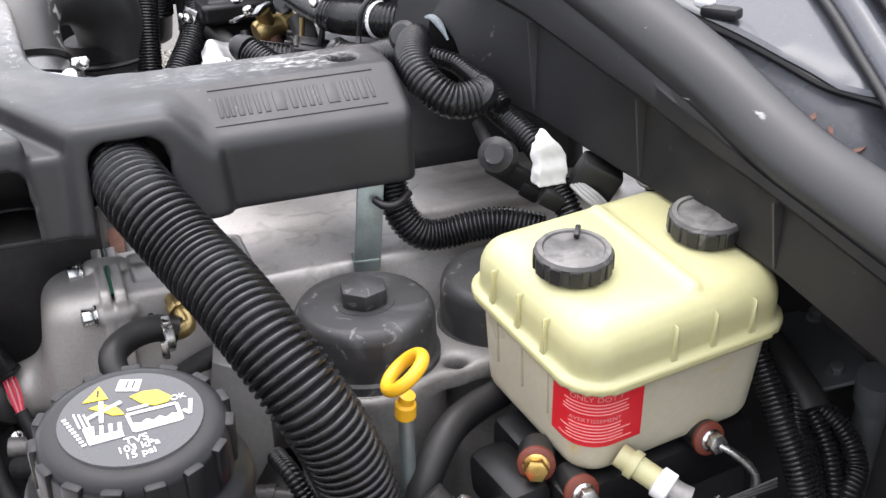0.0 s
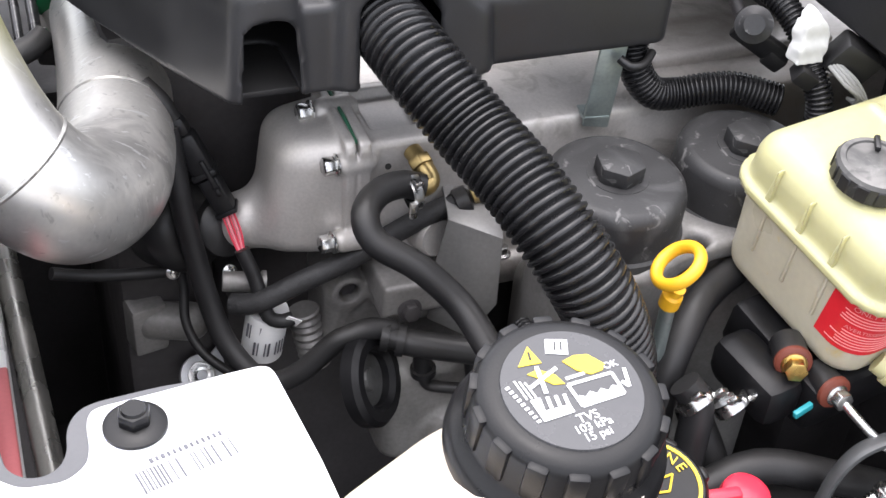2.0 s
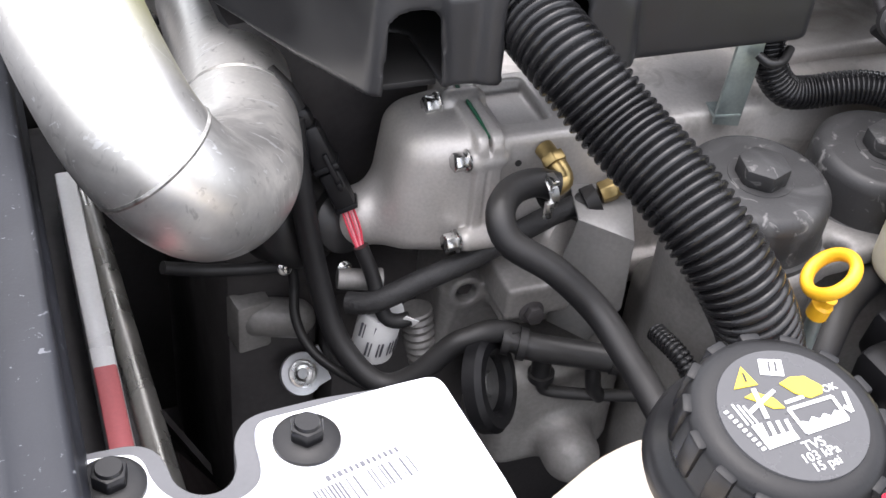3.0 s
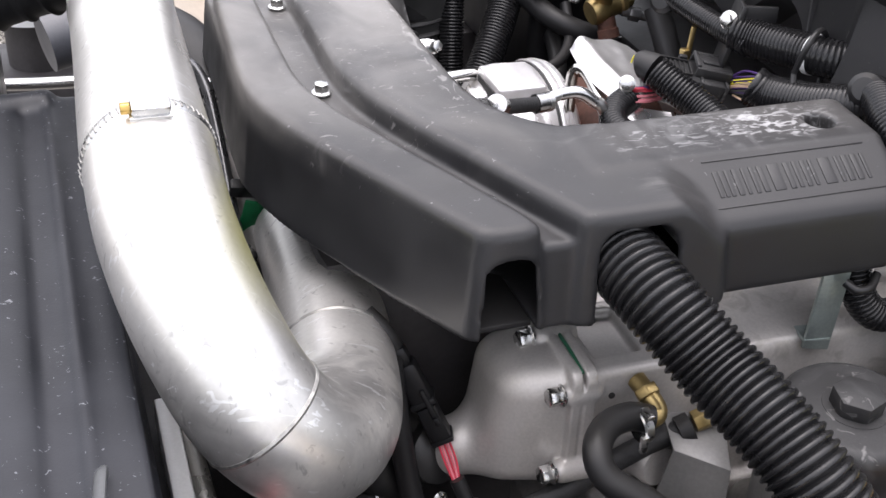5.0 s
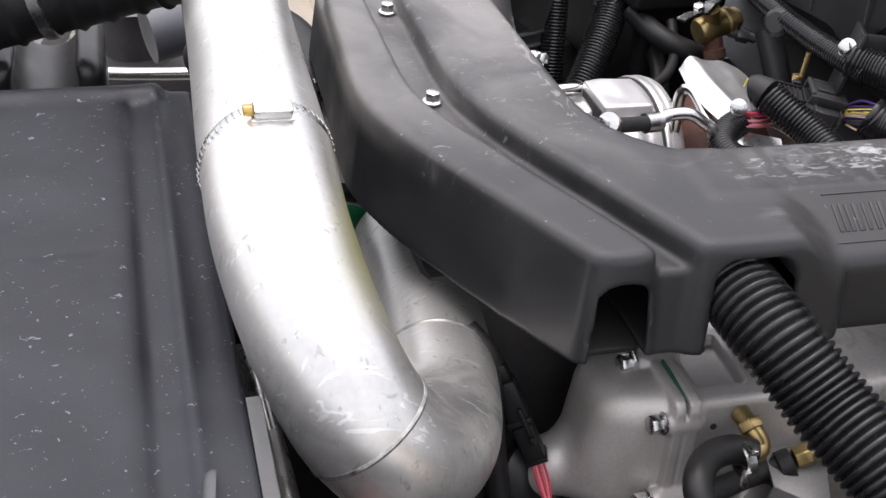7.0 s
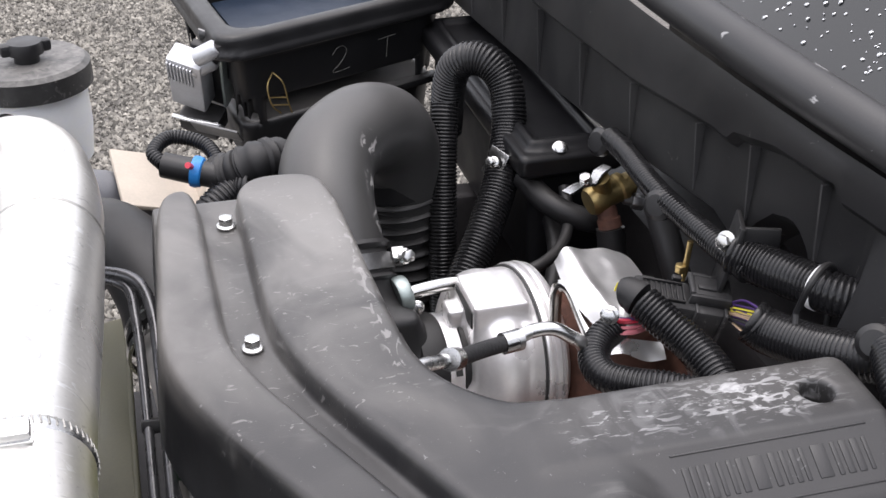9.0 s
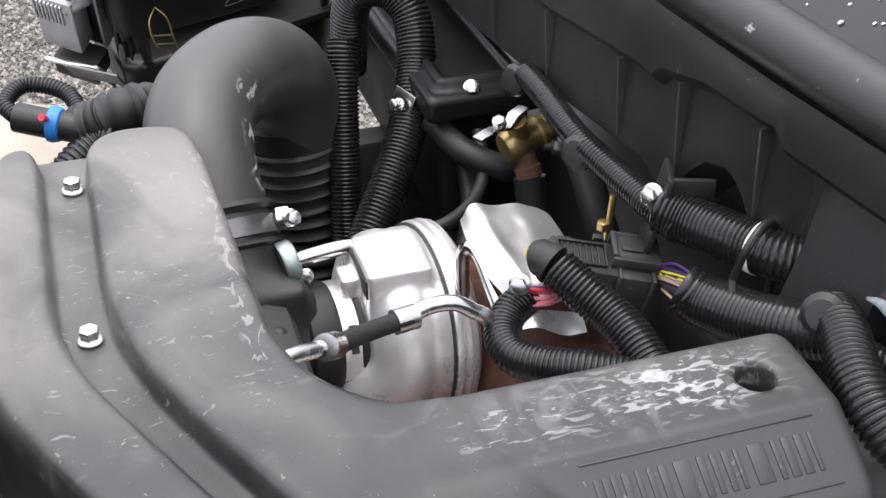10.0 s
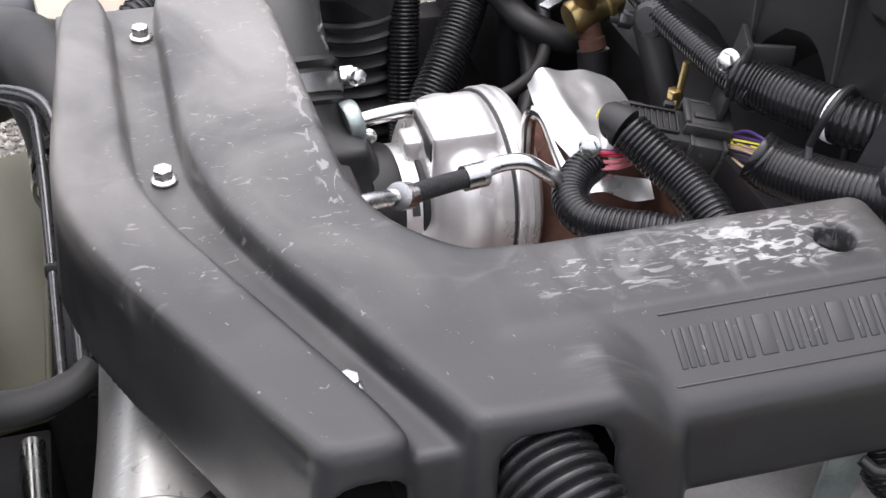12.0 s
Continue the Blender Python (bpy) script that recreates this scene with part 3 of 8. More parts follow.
FW_LOW_Z = [1.250, 1.305, 1.345, 1.370, 1.398, 1.408, 1.440, 1.452, 1.458, 1.456, 1.410, 1.418, 1.420, 1.425, 1.448, 1.466, 1.475, 1.470, 1.452, 1.428, 1.432, 1.442, 1.436, 1.425, 1.405]


def fw(y, row):
    return float(np.interp(y, FW_Y, row))


def fw_low(y):
    return float(np.interp(y, FW_LOW_Y, FW_LOW_Z))


def fw_step(y):
    base = fw_low(1.12) if 1.04 < y < 1.15 else float(np.interp(y, [0.88, 1.003], [1.398, 1.418])) if 0.88 < y < 1.003 else fw_low(y)
    return base + (fw(y, FW_TOP) - base) * float(np.interp(y, [0.45, 0.6, 0.65, 0.7, 0.9, 1.1, 1.16, 1.3], [0.64, 0.675, 0.61, 0.575, 0.60, 0.60, 0.50, 0.44]))


def fw_flare(y, k):
    """How far the skirt leans forward beside the arch, growing from the step down."""
    return -0.025 * (1, 1, 1, 0.55, 0.05)[k] * max(0.0, min(1.0, (y - 0.85) / 0.10)) * max(0.0, min(1.0, (1.012 - y) / 0.007)) if k < 5 else 0.0


def build_firewall():
    ys = np.arange(0.20, 2.105, 0.0075)
    grid = []
    for y in ys:
        x, top, low = fw(y, FW_X), fw(y, FW_TOP), fw_low(y)
        step = fw_step(y)
        prof = [(0.030, low - 0.02), (0.004, low - 0.004), (0.0, low), (0.002, low + (step - low) * 0.5), (0.004, step - 0.006), (-0.002, step - 0.002),
                (-0.007, step + 0.004), (-0.006, step + (top - step) * 0.4), (-0.004, top - 0.026), (-0.002, top - 0.020)]
        grid.append([Vector((x + a + fw_flare(y, k), y, z)) for k, (a, z) in enumerate(prof)])
    bm = bmesh.new()
    vv = [[bm.verts.new(c) for c in row] for row in grid]
    for r0, r1 in zip(vv, vv[1:]):
        for k in range(len(r0) - 1):
            bm.faces.new((r0[k], r0[k + 1], r1[k + 1], r1[k]))
    bmesh.ops.solidify(bm, geom=bm.faces[:], thickness=0.004)
    wall = thing("firewall_panel", (0.45, 1.1, 1.4), "matt black moulded firewall panel with shallow ribs", "firewall", kind="structure")
    part("panel", bm, "firewall", wall)
    bm = bmesh.new()
    rows = []
    for y in np.linspace(0.20, 0.90, 29):
        x, low = fw(y, FW_X), fw_low(y)
        rows.append([bm.verts.new(p) for p in ((x + 0.012, y, low + 0.006), (x + 0.040, y, low - 0.010), (x + 0.080, y, low - 0.030), (x + 0.150, y, low - 0.060), (x + 0.156, y, 1.10))])
    for r0, r1 in zip(rows, rows[1:]):
        for k in range(4):
            bm.faces.new((r0[k], r0[k + 1], r1[k + 1], r1[k]))
    bmesh.ops.recalc_face_normals(bm, faces=bm.faces[:])
    bmesh.ops.solidify(bm, geom=bm.faces[:], thickness=0.003)
    part("lower_panel", bm, "firewall", wall)
    for y in (0.46, 0.60, 0.735, 0.85, 1.052, 1.128, 1.20, 1.31, 1.42, 1.53, 1.64, 1.75):
        x, low = fw(y, FW_X), fw_low(y)
        z1 = fw_step(y) - 0.004
        b = prism([(0.006, 0), (-0.0042, 0), (-0.0006, -(z1 - low) * 0.95), (0.006, -(z1 - low) * 0.95)], -0.0012, 0.0012, Matrix(((1, 0, 0, x), (0, 0, 1, y), (0, 1, 0, z1), (0, 0, 0, 1))))
        part("rib", b, "firewall", wall)
    part("worn_edge", sweep([(0.4865, 0.9455, 1.4585), (0.4900, 0.937, 1.4595), (0.4935, 0.927, 1.4540), (0.4970, 0.919, 1.4430)], lambda s: 0.0012 + 0.0022 * math.sin(min(1.0, s / 0.032) * math.pi), 10, 0.002, flat=0.6), "chipped", wall, "pale chipped edge of the hose opening")

    def thick(y):
        return float(np.interp(y, [0.80, 1.05], [0.026, 0.019]))
    pts = [(fw(y, FW_X) + thick(y) - 0.006, y, fw(y, FW_TOP) + 0.016 - thick(y)) for y in np.linspace(0.2, 2.1, 24)]
    trim = sweep(pts, lambda s: thick(0.2 + s * 0.965), 20, 0.012, flat=0.85)
    solo("cowl_seal", trim, "trim", "weathered thick black rubber seal along the cowl edge", "rubber seal", kind="structure")
    bm = bmesh.new()
    ys = np.linspace(0.2, 0.98, 24)
    rows = []
    for y in ys:
        x, top = fw(y, FW_X), fw(y, FW_TOP)
        rows.append([bm.verts.new((x + a, y, top + b)) for a, b in ((0.035, -0.005), (0.06, -0.014), (0.10, -0.012), (0.20, 0.010), (0.6, 0.16))])
    for r0, r1 in zip(rows, rows[1:]):
        for k in range(4):
            bm.faces.new((r0[k], r0[k + 1], r1[k + 1], r1[k]))
    bmesh.ops.solidify(bm, geom=bm.faces[:], thickness=0.004)
    solo("cowl_panel", bm, "cowl", "dark grey wet cowl panel below the windscreen", "cowl", kind="structure")


# ---- engine cover ----
def build_cover():
    slope = lambda Y: 0.042 * (Y - 0.85)
    name_z = lambda Y: 1.437 + (Y - 0.893) * 0.60
    outer = [(0.022, 1.297), (0.009, 1.282), (-0.002, 1.10), (0.000, 1.055), (0.020, 1.000), (0.098, 0.855), (0.108, 0.838), (0.146, 0.838), (0.150, 0.850),
             (0.058, 1.030), (0.042, 1.080), (0.040, 1.294)]
    main = [(0.072, 1.303), (0.074, 1.085), (0.092, 1.020), (0.172, 0.854), (0.177, 0.842), (0.186, 0.838), (0.276, 0.838), (0.286, 0.841), (0.286, 0.853), (0.276, 0.878), (0.250, 0.902), (0.242, 0.956), (0.232, 0.958), (0.210, 0.965), (0.192, 0.980), (0.177, 0.998),
            (0.167, 1.020), (0.161, 1.050), (0.157, 1.133), (0.152, 1.262), (0.142, 1.302)]
    floor = [(0.006, 1.300), (0.002, 1.060), (0.105, 0.845), (0.240, 0.845), (0.240, 0.950), (0.150, 1.000), (0.145, 1.300)]

    outer, main = eased(outer, 0.020), eased(main, 0.020)

    def f(X, Y, Z):
        top = 1.433 + slope(Y)
        low = 1.352 + 0.02 * np.clip((Y - 0.9) / 0.3, 0, 1)
        draft = (top - Z) * 0.10
        a = smax(poly_sd(X, Y, outer) - draft, Z - top, 0.009)
        fold = np.clip((X - 0.246) / 0.042, 0, 1)
        fold = fold * fold * (3 - 2 * fold)
        roof = np.minimum(1.4365 + slope(Y), name_z(Y))
        crest = (top + 0.002) * (1 - fold) + np.minimum(top + 0.002, roof) * fold
        b = smax(poly_sd(X, Y, main) - draft, (Z - crest) * 0.92, 0.009)
        c = smax(poly_sd(X, Y, floor) - draft, Z - (top - 0.018), 0.004)
        # wing with the sloped name face
        wing = smax(rbox(X, Y, Z, (0.3245, 0.901, 1.395), (0.1175, 0.057, 0.060), 0.012), (Z - roof) * 0.85, 0.008)
        d = smin(smin(smin(a, b, 0.004), c, 0.004), wing, 0.005)
        d = smax(d, low - Z, 0.003)
        # hollow beneath, arches, hose port, lifting hole
        wall = 0.0045
        hollow = np.maximum(d + wall, Z - (top - 0.030))
        d = np.maximum(d, -hollow)
        arch = rbox(X, Y, Z, (0.129, 0.85, 1.364), (0.0200 - 0.0035 * np.clip((Z - 1.36) / 0.05, 0, 1), 0.060, 0.046), 0.012)
        port = rbox(X, Y, Z, (0.219, 0.85, 1.372), (0.0285, 0.050, 0.049), 0.016)
        hole = np.maximum(np.hypot(X - 0.406, Y - 0.923) - 0.0115, 1.40 - Z)
        d = smax(d, -arch, 0.003)
        d = smax(d, -port, 0.003)
        d = smax(d, -hole, 0.003)
        return d
    cov = thing("engine_cover", (0.22, 1.05, 1.352), "dusty black moulded plastic engine cover with scuffed top", "engine cover")
    part("shell", field(f, (-0.03, 0.815, 1.335), (0.465, 1.345, 1.475), 0.0025), "cover", cov)
    for x, y in ((0.0610, 1.254), (0.0610, 1.083), (0.1305, 0.892)):
        part("bolt", hex_bolt((x, y, 1.4165 + slope(y)), (0, -0.04, 1), 0.0105, 0.0085, 0.0078, 20), "steel", cov, "zinc flange bolt")
    # Duct floor, and an added back wall that keeps the opening dark.
    part("duct_floor_and_back", joined(box_at(0.106, 0.151, 0.850, 0.950, 1.347, 1.352, 0.001), box_at(0.106, 0.151, 0.930, 0.936, 1.350, 1.405, 0.002)), "plastic", cov)
    # raised bars where the maker's name stands
    tilt = Matrix.Rotation(math.atan(0.60), 4, "X")
    for y, x0, x1 in ((0.8895, 0.288, 0.421), (0.8570, 0.287, 0.424)):
        b = block((x1 - x0, 0.0012, 0.0016), Matrix.Translation(((x0 + x1) / 2, y, name_z(y))) @ tilt, 0.0005)
        part("raised_line", b, "cover", cov)
    y = 0.8732
    strokes = ((-46, 34, 0, 34, 46, 34), (-30, 46, 36, 30), (-36, 34, 32, 46), (0, 92), (-34, 44, 34, 34), (-38, 40, 24, 30), (0, 96), (-36, 34, 32, 50), (-32, 52, 40, 30))
    for x, row in zip(np.linspace(0.299, 0.411, 9), strokes):
        for d, w in zip(row[::2], row[1::2]):
            b = block((w * 1e-4, 0.0215, 0.0013), Matrix.Translation((x + d * 1e-4, y, name_z(y))) @ tilt, 0.0005)
            part("raised_bar", b, "cover", cov)


# ---- charge-air pipe ----
def build_pipe():
    pts = [(-0.120, 1.345, 1.462), (-0.088, 1.325, 1.470), (-0.076, 1.270, 1.462), (-0.076, 1.20, 1.455), (-0.079, 1.10, 1.455), (-0.083, 1.0, 1.460), (-0.085, 0.93, 1.460),
           (-0.083, 0.875, 1.440), (-0.070, 0.833, 1.402), (-0.047, 0.804, 1.357), (-0.014, 0.806, 1.318), (0.016, 0.850, 1.298), (0.032, 0.92, 1.293), (0.042, 1.0, 1.292), (0.048, 1.10, 1.292)]
    p = thing("charge_air_pipe", (-0.05, 1.0, 1.27), "thick brushed aluminium charge-air pipe with welded elbow", "pipe")
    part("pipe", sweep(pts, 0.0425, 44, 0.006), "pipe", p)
    rings, length = catmull(pts, 0.004)

    def ring_at(pick, r, thick, yaw=0.0):
        i = min(range(2, len(rings) - 2), key=pick)
        t = Matrix.Rotation(radians(yaw), 3, "Z") @ (rings[i + 1] - rings[i - 1])
        prof = [(r - 0.002, -thick), (r, -thick * 0.6), (r + 0.0006, 0), (r, thick * 0.6), (r - 0.002, thick)]
        return lathe(prof, aim(rings[i], t), 44), rings[i], t
    for c in ((-0.043, 0.804, 1.352), (0.032, 0.92, 1.293), (-0.076, 1.215, 1.456)):
        weld, _, _ = ring_at(lambda k: (rings[k] - Vector(c)).length, 0.0428, 0.0026)
        part("weld_bead", weld, "weld", p)
    band, c, t = ring_at(lambda k: (rings[k] - Vector((-0.084, 0.935, 1.460))).length, 0.0434, 0.0065, 9)
    clamp = part("hose_clamp", band, "steel", p, "worm-drive steel hose clamp")
    slots = [placed(block((0.0012, 0.007, 0.0008), None, 0.0002, 1), aim(c, t) @ Matrix.Rotation(a, 4, "Z") @ Matrix.Translation((0.0439, 0, 0)) @ Matrix.Rotation(math.pi / 2, 4, "X") @ Matrix.Rotation(math.pi / 2, 4, "Y")) for a in np.linspace(0, 2 * math.pi, 60, endpoint=False)]
    part("perforation", joined(*slots), "weld", clamp)
    up = Vector((0.05, -0.35, 1)).normalized()
    hd = c + up * 0.0475
    part("screw_housing", joined(block((0.024, 0.012, 0.0075), Matrix.Translation(hd) @ Matrix.Rotation(0.33, 4, "X"), 0.002),
                                 block((0.026, 0.014, 0.002), Matrix.Translation(hd - up * 0.004) @ Matrix.Rotation(0.33, 4, "X"), 0.0006)), "steel", clamp)
    part("screw", placed(prism(hexagon(0.0070), 0, 0.006, None, 0.0008), aim(hd + Vector((-0.012, 0, 0)), (-1, 0, 0))), "gold", clamp, "gold plated hexagon screw")
    hose = thing("coupling_hose", (-0.2, 1.35, 1.40), "black ribbed rubber coupling hose with clamps on the pipe end", "hose")

    def rad(s):
        return 0.0465 + 0.0035 * math.exp(-((((s - 0.02) / 0.028) % 1.0 - 0.5) / 0.12) ** 2) * (s > 0.02)
    part("hose", sweep([(-0.100, 1.336, 1.466), (-0.14, 1.352, 1.455), (-0.20, 1.36, 1.437), (-0.27, 1.36, 1.42), (-0.36, 1.35, 1.40)], rad, 36, 0.003), "rubber", hose)
    for x, y, z in ((-0.112, 1.342, 1.463), (-0.235, 1.361, 1.428)):
        cl = part("clamp_band", lathe([(0.0475, -0.006), (0.0502, -0.005), (0.0502, 0.005), (0.0475, 0.006)], aim((x, y, z), (1, -0.12, 0.25)), 40), "steel", hose)
        part("clamp_bolt", block((0.008, 0.022, 0.010), Matrix.Translation((x, y - 0.03, z + 0.043)), 0.002), "steel", cl)
    # thinner hose that passes below the pipe
    rh = thing("radiator_hose", (-0.02, 1.35, 1.28), "smooth black radiator hose joined to an aluminium neck", "hose")
    part("hose", sweep([(-0.075, 1.46, 1.30), (-0.050, 1.43, 1.345), (-0.020, 1.38, 1.352), (0.000, 1.32, 1.338), (0.006, 1.275, 1.322)], 0.037, 28, 0.006), "rubber", rh)
    part("neck", sweep([(0.006, 1.275, 1.322), (0.012, 1.22, 1.308), (0.020, 1.16, 1.290), (0.03, 1.10, 1.26)], 0.026, 24, 0.006), "cast", rh)
    for y, z, r in ((1.285, 1.325, 0.0385), (1.262, 1.319, 0.0385)):
        part("clamp_band", lathe([(r - 0.003, -0.004), (r, -0.003), (r, 0.003), (r - 0.003, 0.004)], aim((0.006, y, z), (0.2, -1, -0.28)), 32), "steel", rh)
    for dx, dz, r in ((0.0, 0.0, 0.0052), (-0.014, -0.006, 0.0042)):
        solo("fuel_line", sweep([(-0.070 + dx * 0.3, 1.325, 1.366), (-0.040 + dx * 0.3, 1.308, 1.374 + dz), (-0.016 + dx * 0.6, 1.288, 1.373 + dz), (-0.006 + dx, 1.255, 1.362 + dz), (-0.005 + dx, 1.20, 1.338 + dz), (-0.006 + dx, 1.14, 1.306 + dz), (-0.007 + dx, 1.09, 1.279 + dz)], r, 14, 0.005), "darkline", "bent dark painted steel fuel line", "fuel line", group="fuel lines")
    arm = thing("line_bracket", (-0.03, 1.085, 1.26), "worn black bracket arm that carries the fuel lines", "bracket")
    part("arm", sweep([(0.000, 1.098, 1.282), (-0.012, 1.088, 1.276), (-0.036, 1.082, 1.271), (-0.062, 1.080, 1.270), (-0.085, 1.082, 1.272)], lambda s: 0.0100 + 0.05 * min(s, 0.06), 18, 0.004, flat=0.8), "elbow", arm)
    part("line_clip", block((0.026, 0.012, 0.012), pose(-0.012, 1.165, 1.312, -22, 0, 0), 0.003), "plastic", arm)
    tag = thing("sensor_tag", (0.012, 1.11, 1.25), "green circuit tag in a small metal holder", "sensor")
    part("board", block((0.024, 0.003, 0.040), pose(0.0105, 1.117, 1.302, 22, 12, -10), 0.001), "green", tag)
    part("holder", sweep([(0.001, 1.107, 1.281), (0.006, 1.100, 1.277), (0.022, 1.098, 1.276), (0.027, 1.108, 1.302)], 0.0024, 10, 0.004), "chrome", tag)
    part("clip", block((0.036, 0.018, 0.020), pose(0.010, 1.100, 1.262, 10, 6, -8), 0.004), "plastic", tag)
    part("plug", block((0.026, 0.012, 0.014), pose(0.006, 1.140, 1.318, 20, 6, -8), 0.003), "plastic", tag)


# ---- fan shroud and radiator ----
def build_shroud():
    s = thing("fan_shroud", (-0.3, 0.75, 1.0), "large dusty black plastic radiator fan shroud", "fan shroud")

    def f(X, Y, Z):
        a = rbox(X, Y, Z, (-0.36, 0.72, 1.26), (0.200, 0.525, 0.118), 0.022)
        lip = rbox(X, Y, Z, (-0.144, 0.72, 1.353), (0.004, 0.527, 0.024), 0.003)
        lip2 = rbox(X, Y, Z, (-0.120, 0.72, 1.346), (0.007, 0.527, 0.022), 0.006)
        web = rbox(X, Y, Z, (-0.138, 0.72, 1.348), (0.024, 0.525, 0.0245), 0.003)
        wall = rbox(X, Y, Z, (-0.116, 0.72, 1.20), (0.008, 0.52, 0.13), 0.004)
        rim = rbox(X, Y, Z, (-0.36, 1.235, 1.345), (0.22, 0.010, 0.036), 0.008)
        dish = np.sqrt((X + 0.30) ** 2 + (Y - 0.66) ** 2 + ((Z - 1.395) * 2.2) ** 2) - 0.085
        d = smin(smin(smin(a, np.minimum(lip, np.minimum(lip2, web)), 0.004), wall, 0.006), rim, 0.012)
        d = smax(d, -dish, 0.02)
        for y in (0.62, 0.98):
            d = np.maximum(d, -rbox(X, Y, Z, (-0.36, y, 1.382), (0.17, 0.0035, 0.006), 0.002))
        return d
    part("shell", field(f, (-0.60, 0.18, 1.06), (-0.095, 1.27, 1.405), 0.005), "shroud", s)
    for y in (0.80, 1.05):
        part("bolt", hex_bolt((-0.135, y, 1.364), (0, 0, 1), 0.010, 0.006, 0.0075), "dark", s)
    rad = thing("radiator", (-0.12, 0.7, 0.7), "radiator with bright aluminium side strip and steel rail", "radiator")
    part("side_strip", box_at(-0.090, -0.072, 0.25, 1.11, 1.10, 1.134, 0.003), "striplight", rad, "bright aluminium side strip")
    # Reflection on the near strip length, laid over it as a red sleeve.
    part("red_reflection", box_at(-0.0895, -0.0725, 0.25, 0.862, 1.098, 1.1352, 0.002), "redreflect", rad, "strip length coloured red as a painted reflection")
    part("rail", sweep([(-0.034, 0.25, 1.095), (-0.053, 0.75, 1.098), (-0.070, 1.22, 1.100)], 0.0105, 20, 0.05), "bandsteel", rad, "polished steel rail")
    part("core", box_at(-0.55, -0.055, 0.2, 1.24, 0.55, 1.098, 0.004), "dark", rad)
    ol = thing("belt_guard", (-0.062, 1.30, 1.2), "dull olive plastic guard low beside the radiator", "guard")
    part("panel", block((0.048, 0.36, 0.006), pose(-0.062, 1.30, 1.215, 0, -10, 0), 0.002), "olive", ol)
    part("edge_lip", sweep([(-0.0375, 1.122, 1.2195), (-0.0375, 1.30, 1.2195), (-0.0375, 1.478, 1.2195)], 0.0032, 12, 0.03), "olive", ol, "rolled plastic edge")


# ---- engine castings ----
def build_engine():
    vc = thing("valve_cover", (0.42, 1.0, 1.15), "cast aluminium valve cover with a broad flat top", "valve cover")

    def f(X, Y, Z):
        a = smax(rbox(X, Y, Z, (0.46, 0.955, 1.20), (0.245, 0.090, 0.088), 0.014), (Z - 1.285 - 0.02 * (Y - 0.9)), 0.006)
        rim = rbox(X, Y, Z, (0.46, 0.955, 1.145), (0.255, 0.102, 0.010), 0.004)
        flat = rbox(X, Y, Z, (0.56, 0.965, 1.292), (0.10, 0.055, 0.006), 0.005)
        return smin(smin(a, rim, 0.008), flat, 0.004)
    part("casting", field(f, (0.19, 0.84, 1.11), (0.73, 1.07, 1.31), 0.004), "castworn", vc)
    for x in (0.33, 0.45, 0.57, 0.69):
        part("bolt", hex_bolt((x, 0.862, 1.156), (0, 0, 1), 0.010, 0.008, 0.008), "steel", vc)
    eng = thing("engine_block", (0.3, 1.0, 0.6), "grimy dark cast engine block beneath the covers", "engine")
    part("crankcase", box_at(0.10, 0.66, 0.90, 1.30, 0.60, 1.13, 0.012), "dark", eng)
    part("front_cover", box_at(0.02, 0.10, 0.93, 1.28, 0.60, 1.20, 0.012), "dark", eng)
    part("intake_manifold", box_at(0.03, 0.20, 0.965, 1.27, 1.12, 1.345, 0.02), "dark", eng)
    part("exhaust_side", box_at(0.20, 0.60, 1.055, 1.16, 1.05, 1.24, 0.015), "rust", eng, "rusty cast-iron exhaust side")

    def lug(X, Y, Z):
        base = rbox(X, Y, Z, (0.222, 0.880, 1.128), (0.050, 0.032, 0.034), 0.008)
        boss1 = np.maximum(np.hypot(X - 0.191, Z - 1.157) - 0.0145, np.abs(Y - 0.872) - 0.026)
        web = np.maximum(np.abs((X - 0.183) * 0.93 - (Z - 1.135) * 0.25) - 0.0035, np.maximum(np.abs(Z - 1.132) - 0.028, np.abs(Y - 0.872) - 0.026))
        curl = np.maximum(np.abs(np.hypot(X - 0.214, Z - 1.128) - 0.026) - 0.0032, np.maximum(np.abs(Y - 0.862) - 0.016, Z - 1.158))
        curl2 = np.maximum(np.abs(np.hypot(X - 0.214, Z - 1.128) - 0.016) - 0.0028, np.maximum(np.abs(Y - 0.864) - 0.014, Z - 1.150))
        step = rbox(X, Y, Z, (0.233, 0.836, 1.174), (0.027, 0.030, 0.015), 0.003)
        step2 = rbox(X, Y, Z, (0.244, 0.842, 1.158), (0.034, 0.026, 0.016), 0.004)
        d = smin(smin(base, boss1, 0.004), np.minimum(web, np.minimum(curl, curl2)), 0.004)
        d = smin(smin(d, step, 0.003), step2, 0.006)
        return smax(d, -np.maximum(np.hypot(X - 0.191, Z - 1.157) - 0.0085, Y - 0.862), 0.002)
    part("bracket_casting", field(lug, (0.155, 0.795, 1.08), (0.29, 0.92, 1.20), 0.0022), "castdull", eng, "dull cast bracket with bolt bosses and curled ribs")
    part("mount_bolt", hex_bolt((0.227, 0.806, 1.1655), (0, -1, 0.15), 0.013, 0.009, 0.010), "dark", eng)
    part("stud", hex_bolt((0.191, 0.860, 1.157), (0, -1, 0.1), 0.012, 0.008, 0.0080), "dark", eng)
    # folded guard plate beside the hose
    bm = bmesh.new()
    ring = [(0.244, 0.803, 1.214), (0.250, 0.798, 1.259), (0.287, 0.776, 1.249), (0.287, 0.773, 1.186), (0.268, 0.780, 1.150), (0.240, 0.800, 1.160)]
    bm.faces.new([bm.verts.new(p) for p in ring])
